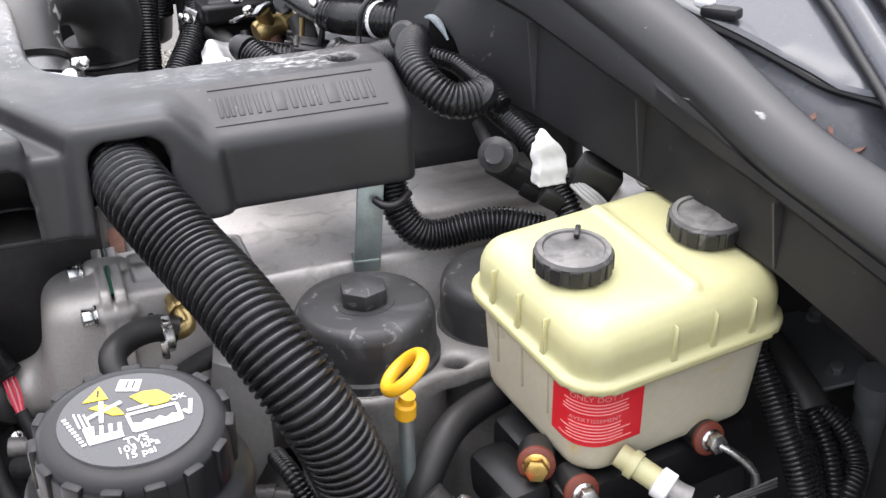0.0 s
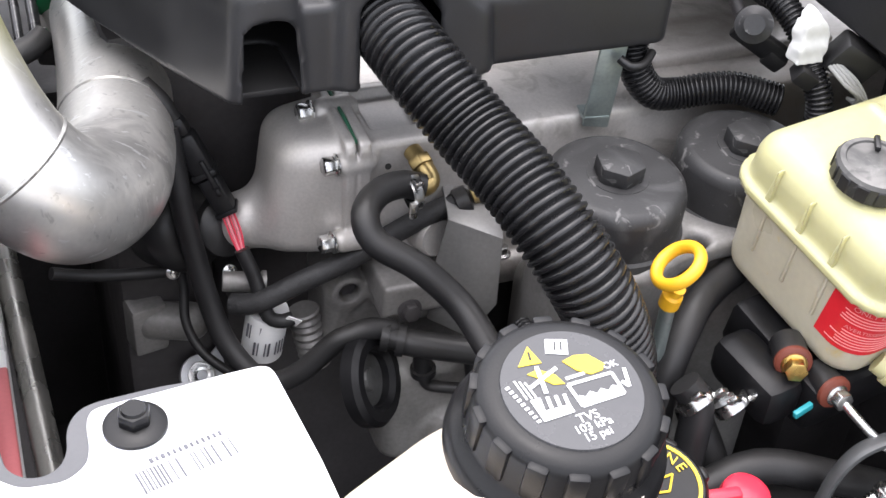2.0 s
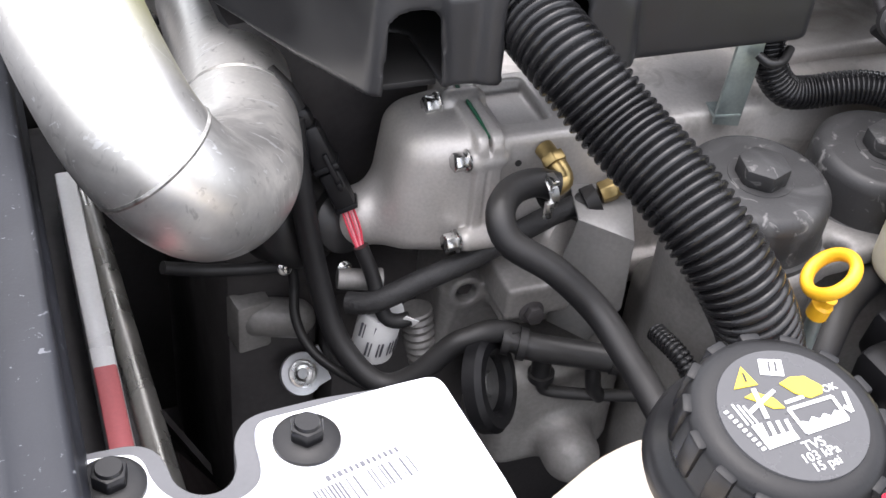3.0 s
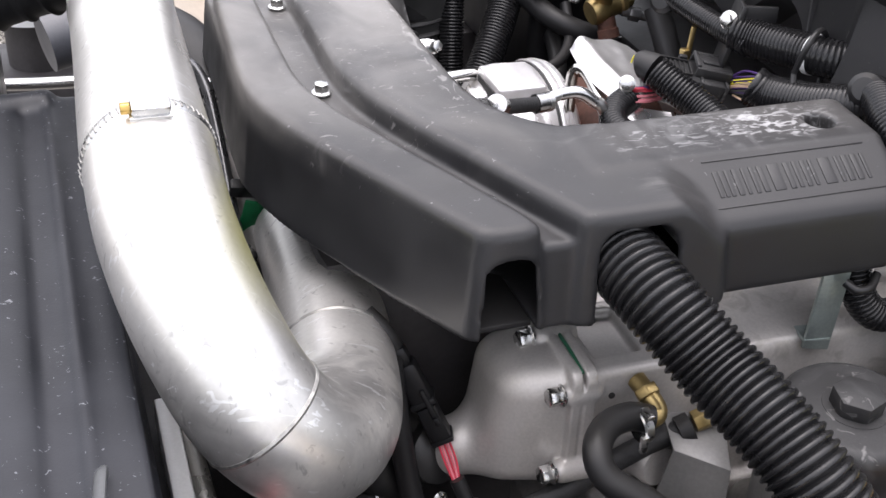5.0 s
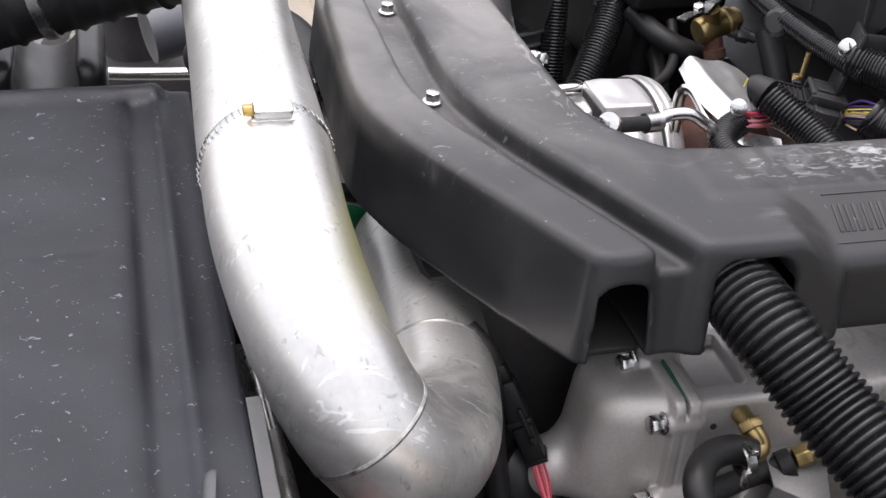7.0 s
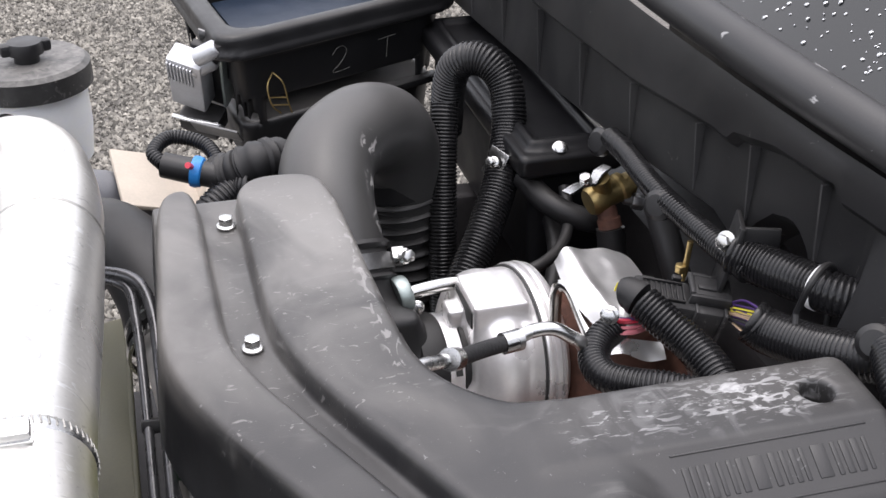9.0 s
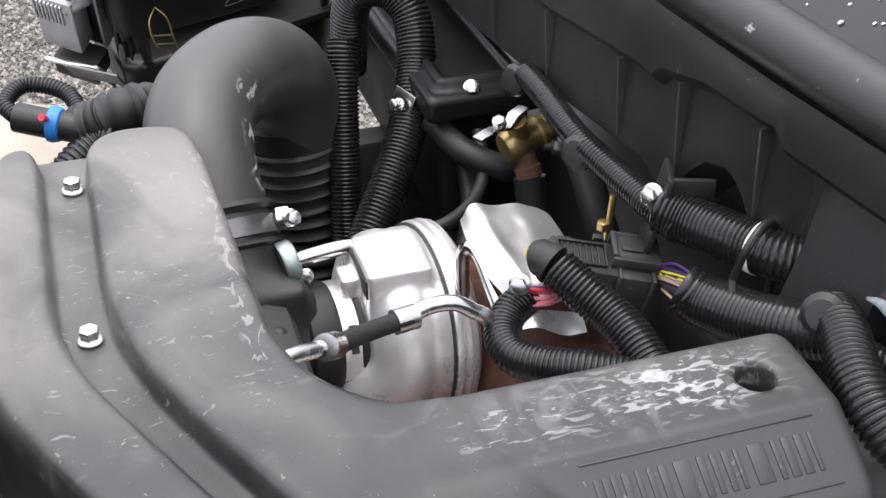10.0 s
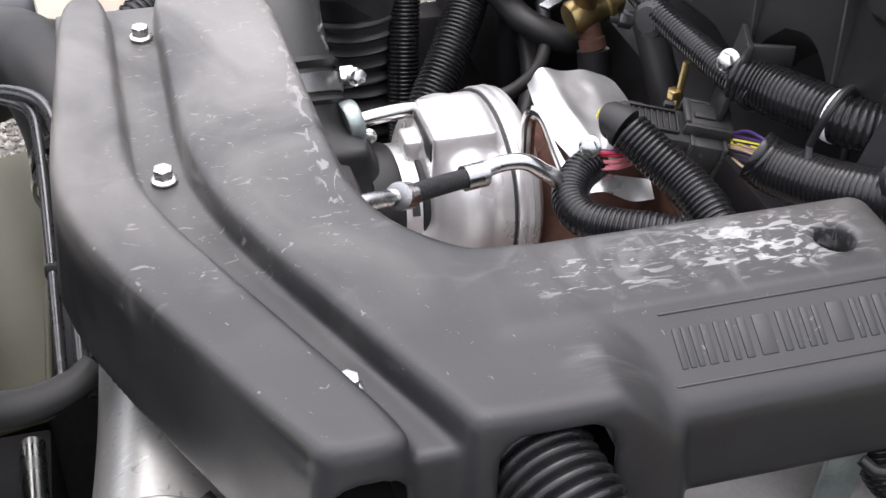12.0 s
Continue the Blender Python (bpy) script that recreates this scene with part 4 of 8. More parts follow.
    ledge = [(0.250, 0.798, 1.259), (0.262, 0.850, 1.268), (0.310, 0.832, 1.258), (0.287, 0.776, 1.249)]
    bm.faces.new([bm.verts.new(p) for p in ledge])
    flank = [(0.287, 0.776, 1.249), (0.310, 0.832, 1.258), (0.306, 0.832, 1.150), (0.287, 0.773, 1.186)]
    bm.faces.new([bm.verts.new(p) for p in flank])
    bmesh.ops.remove_doubles(bm, verts=bm.verts[:], dist=0.0005)
    bmesh.ops.recalc_face_normals(bm, faces=bm.faces[:])
    bmesh.ops.solidify(bm, geom=bm.faces[:], thickness=0.003)
    bmesh.ops.bevel(bm, geom=bm.edges[:], offset=0.0008, segments=2, affect="EDGES", profile=0.5)
    bmesh.ops.translate(bm, verts=bm.verts[:], vec=(0.006, 0.014, -0.016))
    part("guard_plate", bm, "bracketdull", eng, "folded grey guard plate")
    part("foil_sleeve", sweep([(0.158, 0.866, 1.132), (0.162, 0.862, 1.106), (0.168, 0.858, 1.078)], lambda s: 0.0125 + 0.0014 * math.sin(s * 900), 20, 0.0015), "castdull", eng, "ribbed metal sleeve")
    part("outlet_stub", joined(lathe([(0, -0.018), (0.0078, -0.018), (0.0082, -0.016), (0.0082, 0.012), (0.0095, 0.013), (0.0095, 0.016), (0, 0.016)], aim((0.112, 0.868, 1.170), (1, -0.2, -0.1)), 24)), "castdull", eng, "short dull cast stub")
    ear_m = aim((0.079, 0.908, 1.040), (0.12, -0.72, 0.68))
    lobe = [(0.0185 * math.cos(a), 0.0185 * math.sin(a)) for a in np.linspace(0.9, 5.4, 22)] + [(0.030, -0.010), (0.034, -0.002), (0.024, 0.004), (0.020, 0.020)]
    part("lifting_ear", prism(lobe, -0.006, 0.0, ear_m, 0.001), "module", eng, "bright cast lifting ear")
    part("ear_bush", lathe([(0.0, -0.001), (0.0042, -0.001), (0.0048, 0.0022), (0.0072, 0.0028), (0.0078, 0.0006), (0.0098, 0.0006), (0.0104, 0.0032), (0.0122, 0.0030), (0.0126, -0.001)], ear_m, 32), "steel", eng)
    part("ear_arm", sweep([(0.090, 0.920, 1.034), (0.110, 0.935, 1.02), (0.13, 0.95, 1.0)], 0.010, 14, 0.006, flat=0.6), "castdull", eng)
    part("oil_filler_flange", lathe([(0.022, -0.006), (0.038, -0.006), (0.038, 0.004), (0.034, 0.008), (0.026, 0.008), (0.022, 0.004), (0.022, -0.006)], aim((0.191, 0.786, 1.118), (0.72, -0.55, 0.42)), 44), "caseblack", eng, "black ring flange")
    part("flange_hub", lathe([(0, 0.001), (0.009, 0.001), (0.010, -0.002), (0.0215, -0.002), (0.0215, -0.005), (0, -0.005)], aim((0.191, 0.786, 1.118), (0.72, -0.55, 0.42)), 36), "bandgrey", eng)
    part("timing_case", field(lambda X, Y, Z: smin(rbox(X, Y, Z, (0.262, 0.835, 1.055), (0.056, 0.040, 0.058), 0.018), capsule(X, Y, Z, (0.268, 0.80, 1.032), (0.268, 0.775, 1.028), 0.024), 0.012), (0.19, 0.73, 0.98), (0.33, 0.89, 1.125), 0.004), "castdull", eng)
    part("pump_body", field(lambda X, Y, Z: capsule(X, Y, Z, (0.045, 0.925, 1.098), (0.074, 0.915, 1.098), 0.0165), (0.02, 0.88, 1.06), (0.12, 0.98, 1.13), 0.003), "castdull", eng)
    part("pump_block", block((0.030, 0.04, 0.050), pose(0.038, 0.935, 1.094, 0, 0, 10), 0.004), "castdull", eng)
    th = thing("thermostat_housing", (0.19, 0.88, 1.18), "sand-cast aluminium thermostat housing with bolted flange", "thermostat housing")

    def g(X, Y, Z):
        X = X - 0.0145
        t = np.clip((0.174 - X) / 0.060, 0, 1)
        wy, wz = 0.044 - 0.010 * t, 0.054 - 0.004 * t
        q = np.hypot(np.maximum(np.abs(Y - (0.886 + 0.012 * t)) - wy + 0.019, 0), np.maximum(np.abs(Z - (1.248 - 0.008 * t)) - wz + 0.019, 0)) - 0.019
        bell = smax(smax(q, X - 0.174, 0.002), 0.98 * (0.113 + 0.13 * np.clip(Z - 1.195, 0, 1) - X), 0.020)
        out = capsule(X, Y, Z, (0.125, 0.900, 1.210), (0.100, 0.902, 1.204), 0.025, 0.023)
        frame = np.hypot(np.maximum(np.abs(Y - 0.886) - 0.038, 0), np.maximum(np.abs(Z - 1.248) - 0.048, 0)) - 0.010
        flange = np.minimum(np.maximum(np.abs(X - 0.1725) - 0.0042, frame), np.maximum(np.abs(X - 0.1835) - 0.0042, frame))
        ear = np.minimum(capsule(X, Y, Z, (0.1705, 0.846, 1.284), (0.1865, 0.846, 1.284), 0.0092), np.minimum(capsule(X, Y, Z, (0.1665, 0.838, 1.219), (0.1865, 0.838, 1.219), 0.0092), capsule(X, Y, Z, (0.1665, 0.897, 1.300), (0.1865, 0.897, 1.300), 0.0092)))
        body = rbox(X, Y, Z, (0.236, 0.890, 1.243), (0.056, 0.044, 0.055), 0.006)
        pocket = rbox(X, Y, Z, (0.215, 0.893, 1.303), (0.019, 0.028, 0.014), 0.004)
        pocket2 = rbox(X, Y, Z, (0.265, 0.893, 1.303), (0.022, 0.028, 0.010), 0.004)
        rib = rbox(X, Y, Z, (0.1775, 0.8455, 1.248), (0.0035, 0.006, 0.034), 0.002)
        d = smin(smin(smin(bell, out, 0.012), flange, 0.002), np.minimum(ear, rib), 0.0015)
        d = smin(d, body, 0.002)
        return smax(smax(d, -pocket, 0.002), -pocket2, 0.002)
    part("casting", field(g, (0.07, 0.81, 1.16), (0.315, 0.95, 1.315), 0.0020), "cast", th)
    for c in ((0.1780, 0.846, 1.284), (0.1740, 0.838, 1.219), (0.1730, 0.897, 1.300)):
        part("bolt", hex_bolt(c, (-1, -0.12, 0.05), 0.0125, 0.011, 0.0088), "steel", th)
    part("gasket_paint", sweep([(0.1925, 0.926, 1.3040), (0.1925, 0.900, 1.3045), (0.1925, 0.868, 1.3040), (0.1925, 0.846, 1.301)], 0.0016, 8, 0.005), "greenpaint", th, "streak of green gasket paint")
    part("plug", lathe([(0, 0.001), (0.0025, 0.001), (0.0025, 0)], aim((0.218, 0.8455, 1.276), (0, -1, 0)), 12), "printk", th)
    br = thing("brass_elbow_fitting", (0.240, 0.825, 1.26), "brass elbow fitting with hexagon collar", "pipe fitting")
    part("body", sweep([(0.228, 0.8150, 1.2735), (0.2375, 0.8165, 1.2735), (0.2425, 0.8200, 1.2760), (0.2405, 0.8270, 1.2820), (0.2370, 0.8460, 1.2860)], 0.0072, 16, 0.002), "brass", br)
    part("collar", placed(prism(hexagon(0.0165), -0.004, 0.004, None, 0.001), aim((0.2385, 0.8315, 1.2850), (0.2, -0.8, -0.4))), "brass", br)
    part("spring_clip", joined(lathe([(0.0108, -0.004), (0.0122, -0.003), (0.0122, 0.003), (0.0108, 0.004)], aim((0.226, 0.811, 1.273), (-1, -0.1, 0)), 20), block((0.006, 0.012, 0.004), pose(0.226, 0.806, 1.288, 0, 0, 0), 0.001), block((0.006, 0.004, 0.014), pose(0.222, 0.798, 1.268, 0, 0, 0), 0.001)), "steel", br)
    # oil filter caps
    base = thing("filter_housing", (0.43, 0.78, 1.0), "grey cast filter housing below the twin caps", "filter housing")

    def h(X, Y, Z):
        a = np.maximum(np.hypot(X - 0.370, Y - 0.77) - 0.0585, np.abs(Z - 1.10) - 0.139)
        b = np.maximum(np.hypot(X - 0.493, Y - 0.787) - 0.0585, np.abs(Z - 1.10) - 0.139)
        c = np.maximum(poly_sd(X, Y, [(0.372, 0.716), (0.410, 0.722), (0.450, 0.728), (0.493, 0.730), (0.493, 0.83), (0.372, 0.825)]), np.abs(Z - 1.235) - 0.008)
        d = smin(smin(a, b, 0.006), c, 0.006)
        d = smax(d, -(np.hypot(X - 0.430, Y - 0.739) - 0.0095), 0.002)
        low = rbox(X, Y, Z, (0.43, 0.80, 1.05), (0.10, 0.05, 0.12), 0.02)
        return smin(d, low, 0.02)
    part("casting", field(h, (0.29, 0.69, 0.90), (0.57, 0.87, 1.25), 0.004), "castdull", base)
    for i, (x, y, z) in enumerate(((0.370, 0.770, 1.292), (0.493, 0.787, 1.286))):
        cap = thing("oil_filter_cap", (x, y, z - 0.047), "scuffed black plastic filter cap with a moulded hexagon", "filter cap", "filter caps on the housing")
        m = Matrix.Translation((x, y, z)) @ pose(0, 0, 0, 4, 0, 0)
        part("cap", lathe([(0, 0.0), (0.0440, 0.0), (0.0455, -0.0002), (0.0490, -0.0016), (0.0518, -0.0048), (0.0532, -0.0090), (0.0535, -0.0105), (0.0545, -0.040), (0.0570, -0.042), (0.0570, -0.049), (0, -0.049)], m, 64), "filtercap", cap)
        part("seal_ring", lathe([(0.050, -0.049), (0.0580, -0.049), (0.0585, -0.052), (0.050, -0.053)], m, 48), "cast", cap)
        part("hexagon", joined(prism(hexagon(0.033, 0.35), -0.003, 0.013, m, 0.0014), lathe([(0, 0.0135), (0.010, 0.0135), (0.0125, 0.0128), (0.0125, 0.010)], m, 28), lathe([(0.0185, 0.0006), (0.0235, 0.0005), (0.0245, -0.002)], m, 36)), "filtercap", cap)
    # dipstick
    dip = thing("oil_dipstick", (0.372, 0.676, 1.0), "engine oil dipstick with a bright yellow ring handle", "dipstick")
    inv = np.array(aim((0.372, 0.678, 1.277), (-0.63, 0.22, 0.82)).inverted())

    def ring(X, Y, Z):
        x, y, z = (inv[k, 0] * X + inv[k, 1] * Y + inv[k, 2] * Z + inv[k, 3] for k in range(3))
        return np.sqrt((np.hypot(x, y) - 0.0170) ** 2 + 0.75 * z ** 2) - 0.0044
    part("ring", field(ring, (0.345, 0.655, 1.250), (0.40, 0.70, 1.305), 0.0012), "yellow", dip)
    part("neck", sweep([(0.371, 0.671, 1.263), (0.370, 0.674, 1.254), (0.370, 0.676, 1.244)], lambda s: 0.0058 + 0.0018 * (s > 0.008), 16, 0.002), "yellow", dip)
    part("tube", sweep([(0.370, 0.676, 1.246), (0.369, 0.676, 1.16), (0.369, 0.682, 1.06), (0.37, 0.71, 0.95)], 0.0056, 14, 0.02), "bracket", dip)
    # upright steel bracket that carries the cover
    b = thing("cover_bracket", (0.40, 0.86, 1.28), "upright galvanised steel strip bracket", "bracket")
    part("strip", joined(block((0.022, 0.004, 0.095), pose(0.403, 0.862, 1.322, -6, 7, -8), 0.001), block((0.022, 0.02, 0.004), pose(0.398, 0.866, 1.283, 0, 0, -8), 0.001)), "bracket", b)
    part("cable_clip", sweep([(0.406, 0.853, 1.338), (0.412, 0.846, 1.334), (0.424, 0.846, 1.334), (0.436, 0.856, 1.338)], 0.0035, 10, 0.004), "plastic", b, "black push-in cable clip")


# ---- brake fluid reservoir ----
RES = pose(0.5345, 0.660, 1.347, 9, -2, 9)


def build_reservoir():
    R = RES
    r = thing("brake_fluid_reservoir", (0.524, 0.650, 1.21), "cream translucent brake fluid reservoir with red warning label", "fluid reservoir")
    HX, HY = 0.0875, 0.0780

    def local(f, lo, hi, step):
        v, q = field(f, lo, hi, step)
        return (np.c_[v, np.ones(len(v))] @ np.array(R).T)[:, :3], q

    def lid(X, Y, Z):
        d = smax(rbox(X, Y, Z, (0, 0, -0.05), (HX - 0.002, HY - 0.002, 0.050), 0.024), -0.042 - Z, 0.002)
        ridge = rbox(X, Y, Z, (0.012, 0, 0.0), (0.0025, 0.060, 0.0025), 0.002)
        fl = np.maximum(np.hypot(np.maximum(np.abs(X) - HX + 0.026, 0), np.maximum(np.abs(Y) - HY + 0.026, 0)) - 0.030, np.abs(Z + 0.043) - 0.0038)
        return smin(smin(d, ridge, 0.006), fl, 0.003)

    def half(z):
        return HX - 0.004 + 0.06 * (z + 0.04), HY - 0.004 + 0.06 * (z + 0.04)

    def tub(X, Y, Z):
        sx, sy = half(Z)
        q = np.hypot(np.maximum(np.abs(X) - sx + 0.024, 0), np.maximum(np.abs(Y) - sy + 0.024, 0)) - 0.024
        return smax(smax(q, Z + 0.040, 0.001), -0.129 - Z, 0.014)
    part("lid", local(lid, (-0.105, -0.09, -0.055), (0.105, 0.09, 0.012), 0.0028), "cream", r, "cream moulded upper half")
    part("tub", local(tub, (-0.105, -0.09, -0.136), (0.105, 0.09, -0.034), 0.0028), "milky", r, "milky lower half")
    for k in range(3):
        v = -0.028 + 0.033 * k
        wedge = [(-0.0030, -0.014), (0.0030, -0.014), (0.0005, 0.014), (-0.0005, 0.014)]
        part("stiffener", prism(wedge, 0, 0.0062, R @ Matrix(((0, 0, -1, -HX + 0.005), (-1, 0, 0, v), (0, 1, 0, -0.026), (0, 0, 0, 1))), 0.0008, 1), "cream", r)
        part("stiffener", prism(wedge, 0, 0.0055, R @ Matrix(((1, 0, 0, v + 0.012), (0, 0, -1, -HY + 0.005), (0, 1, 0, -0.026), (0, 0, 0, 1))), 0.0008, 1), "cream", r)
        part("tub_rib", block((0.003, 0.003, 0.055), R @ pose(-half(-0.06)[0] + 0.0003, v, -0.066, 0, -3, 0), 0.001), "milky", r)
    for cx, cy in ((-0.0485, -0.0020), (0.0600, -0.0085)):
        cap = lathe([(0.019, 0.004), (0.026, 0.005), (0.0268, 0.018), (0.025, 0.0205), (0.0215, 0.0208), (0.0205, 0.0195), (0.010, 0.0195), (0.0085, 0.0205), (0, 0.0205)], R @ Matrix.Translation((cx, cy, -0.003)), 48)
        c = part("cap", cap, "captop", r, "dusty black screw cap")
        for k in range(12):
            part("grip_ridge", block((0.0022, 0.009, 0.0125), R @ Matrix.Translation((cx, cy, 0.0085)) @ Matrix.Rotation(2 * math.pi * k / 12, 4, "Z") @ Matrix.Translation((0.0263, 0, 0)), 0.0008, 1), "plastic", c)
        part("thumb_ridge", block((0.004, 0.014, 0.004), R @ pose(cx + 0.012, cy + 0.014, 0.019, 0, 0, -40), 0.0012), "plastic", c)

    def wrap(s, z, off):
        """A place on the tub's skin: s metres along it from the middle of the near corner, at height z."""
        sx, sy = half(z)
        rr = 0.024
        arc = rr * math.pi / 4
        a = math.radians(225) + max(-arc, min(arc, s)) / rr
        x, y = -sx + rr + (rr + off) * math.cos(a), -sy + rr + (rr + off) * math.sin(a)
        if s > arc:
            x += s - arc
        if s < -arc:
            y += -s - arc
        return R @ Vector((x, y, z))

    def patch(s0, s1, z0, z1, off, n=16):
        bm = bmesh.new()
        cols = [[bm.verts.new(wrap(s0 + (s1 - s0) * i / n, z, o)) for z, o in ((z0, off - 0.0005), (z0, off), (z1, off), (z1, off - 0.0005))] for i in range(n + 1)]
        for a, b in zip(cols, cols[1:]):
            for k in range(3):
                bm.faces.new((a[k], b[k], b[k + 1], a[k + 1]))
        return bm

    def wrapped_text(text, size, s, z, off):
        cu = bpy.data.curves.new("words", "FONT")
        cu.body, cu.size, cu.align_x, cu.align_y = text, size, "CENTER", "CENTER"
        tmp = bpy.data.objects.new("words", cu)
        scene.collection.objects.link(tmp)
        me = bpy.data.meshes.new_from_object(tmp.evaluated_get(bpy.context.evaluated_depsgraph_get()))
        bpy.data.objects.remove(tmp)
        bm = bmesh.new()
        bm.from_mesh(me)
        bpy.data.meshes.remove(me)
        for v in bm.verts:
            v.co = wrap(s + v.co.x, z + v.co.y, off)
        return bm
    lab = part("warning_label", patch(-0.031, 0.042, -0.100, -0.0475, 0.0008), "red", r, "red printed warning label")
    mid = 0.006
    part("words", wrapped_text("ONLY DOT 3", 0.0062, mid, -0.0560, 0.0013), "pink", lab)
    part("words", wrapped_text("AVERTISSEMENT", 0.0050, mid, -0.0755, 0.0013), "pink", lab)
    rng = random.Random(3)
    for z in (-0.0510, -0.0610, -0.0640, -0.0670, -0.0700, -0.0800, -0.0830, -0.0860, -0.0890, -0.0920, -0.0950):
        w = rng.uniform(0.018, 0.028)
        part("print_bar", patch(mid - w, mid + w, z - 0.0004, z + 0.0004, 0.0012, 10), "pink", lab)
    # valve body beneath, with its fittings
    hyd = thing("brake_valve_block", (0.50, 0.62, 1.14), "black brake valve block below the reservoir", "brake valve")
    part("block", joined(block((0.17, 0.10, 0.045), pose(0.532, 0.662, 1.190, 9, -2, 9), 0.008), block((0.036, 0.068, 0.040), pose(0.433, 0.640, 1.190, 3, -4, 8), 0.011)), "caseblack", hyd)
    for c, ax, ml, rr in (((0.4475, 0.625, 1.216), (-0.45, -1, 0.15), "gold", 0.0135), ((0.470, 0.603, 1.201), (0.0, -1, 0.1), "steel", 0.0130), ((0.572, 0.610, 1.214), (0.1, -1, 0.1), "steel", 0.0130)):
        part("port_boss", lathe([(0, 0.002), (rr * 0.92, 0.002), (rr * 0.96, -0.020), (0, -0.020)], aim(c, ax), 28), "plastic", hyd)
        part("seal", lathe([(0, 0.0062), (rr * 0.80, 0.006), (rr * 0.98, 0.0042), (rr, 0.0015), (rr * 0.9, 0.0), (0, 0.0)], aim(c, ax), 28), "orange", hyd, "rust-red rubber seal")
        part("union_nut", hex_bolt(Vector(c) + Vector(ax).normalized() * 0.006, ax, 0.0145 if ml == "gold" else 0.013, 0.010, 0.0095 if ml == "gold" else 0.0085), ml, hyd)
    solo("brake_line", sweep([(0.470, 0.592, 1.202), (0.475, 0.580, 1.196), (0.485, 0.564, 1.186), (0.493, 0.555, 1.181), (0.505, 0.547, 1.182), (0.530, 0.552, 1.186), (0.56, 0.57, 1.19)], 0.0034, 12, 0.004), "steel", "bent bright steel brake line", "brake line", group="brake lines")
    solo("brake_line", sweep([(0.573, 0.598, 1.215), (0.584, 0.592, 1.208), (0.596, 0.588, 1.195), (0.601, 0.588, 1.180), (0.598, 0.595, 1.14)], 0.0034, 12, 0.004), "steel", "bent bright steel brake line", "brake line", group="brake lines")
    sen = thing("level_sensor", (0.50, 0.565, 1.21), "cream level sensor spigot with a white collar", "sensor")
    sd = Vector((0.60, -0.72, -0.42)).normalized()
    s0 = Vector((0.497, 0.598, 1.226))
    part("spigot", joined(sweep([s0, s0 + sd * 0.016, s0 + sd * 0.034], 0.0085, 18, 0.004), lathe([(0, -0.003), (0.0105, -0.003), (0.0105, 0.003), (0, 0.003)], aim(s0 + sd * 0.012, sd), 20)), "cream", sen)
    part("collar", lathe([(0.0085, -0.006), (0.0112, -0.005), (0.0112, 0.005), (0.0085, 0.006)], aim(s0 + sd * 0.036, sd), 24), "print", sen)
    part("plug", sweep([s0 + sd * 0.038, s0 + sd * 0.046, s0 + sd * 0.054 + Vector((0.002, 0, 0))], 0.0088, 14, 0.004), "castdull", sen)
    part("tape_flag", block((0.020, 0.0015, 0.008), pose(0.534, 0.560, 1.200, 25, 22, -12), 0.0004), "tape", sen)
    for k in range(3):
        part("wire", sweep([s0 + sd * 0.052, (0.540, 0.558, 1.200 - 0.002 * k), (0.565, 0.556 + 0.002 * k, 1.197), (0.600, 0.562, 1.195 + 0.003 * k)], 0.0012, 8, 0.004), "printk", sen)
    solo("clip", block((0.016, 0.004, 0.006), pose(0.444, 0.597, 1.194, 0, -14, 10), 0.001), "teal", "small teal plastic locking clip", "clip")


def build_hoses():
    big = [(0.210, 0.905, 1.392), (0.215, 0.856, 1.390), (0.226, 0.812, 1.378), (0.248, 0.770, 1.352), (0.266, 0.728, 1.334), (0.281, 0.692, 1.313), (0.298, 0.668, 1.284), (0.314, 0.660, 1.250), (0.328, 0.660, 1.205), (0.335, 0.665, 1.15), (0.338, 0.67, 1.05)]
    solo("breather_hose", corrugated(big, 0.0280, 0.0062, 0.0036, 40), "loom", "thick glossy black corrugated breather hose", "hose")
    cool = [(0.235, 0.8165, 1.2735), (0.2185, 0.818, 1.278), (0.199, 0.813, 1.277), (0.184, 0.795, 1.273), (0.188, 0.780, 1.259), (0.215, 0.762, 1.244), (0.2395, 0.738, 1.222), (0.248, 0.703, 1.209), (0.250, 0.665, 1.203), (0.25, 0.60, 1.19)]
    solo("coolant_hose", sweep(cool, 0.0105, 20, 0.005), "rubber", "smooth black rubber coolant hose", "hose")
    fuel = [(0.280, 0.832, 1.244), (0.251, 0.835, 1.233), (0.218, 0.838, 1.215), (0.184, 0.838, 1.198), (0.150, 0.840, 1.184), (0.122, 0.842, 1.171), (0.108, 0.847, 1.165), (0.098, 0.854, 1.162)]
    solo("fuel_hose", sweep(fuel, 0.0085, 18, 0.005), "braid", "black braided fuel hose", "hose")


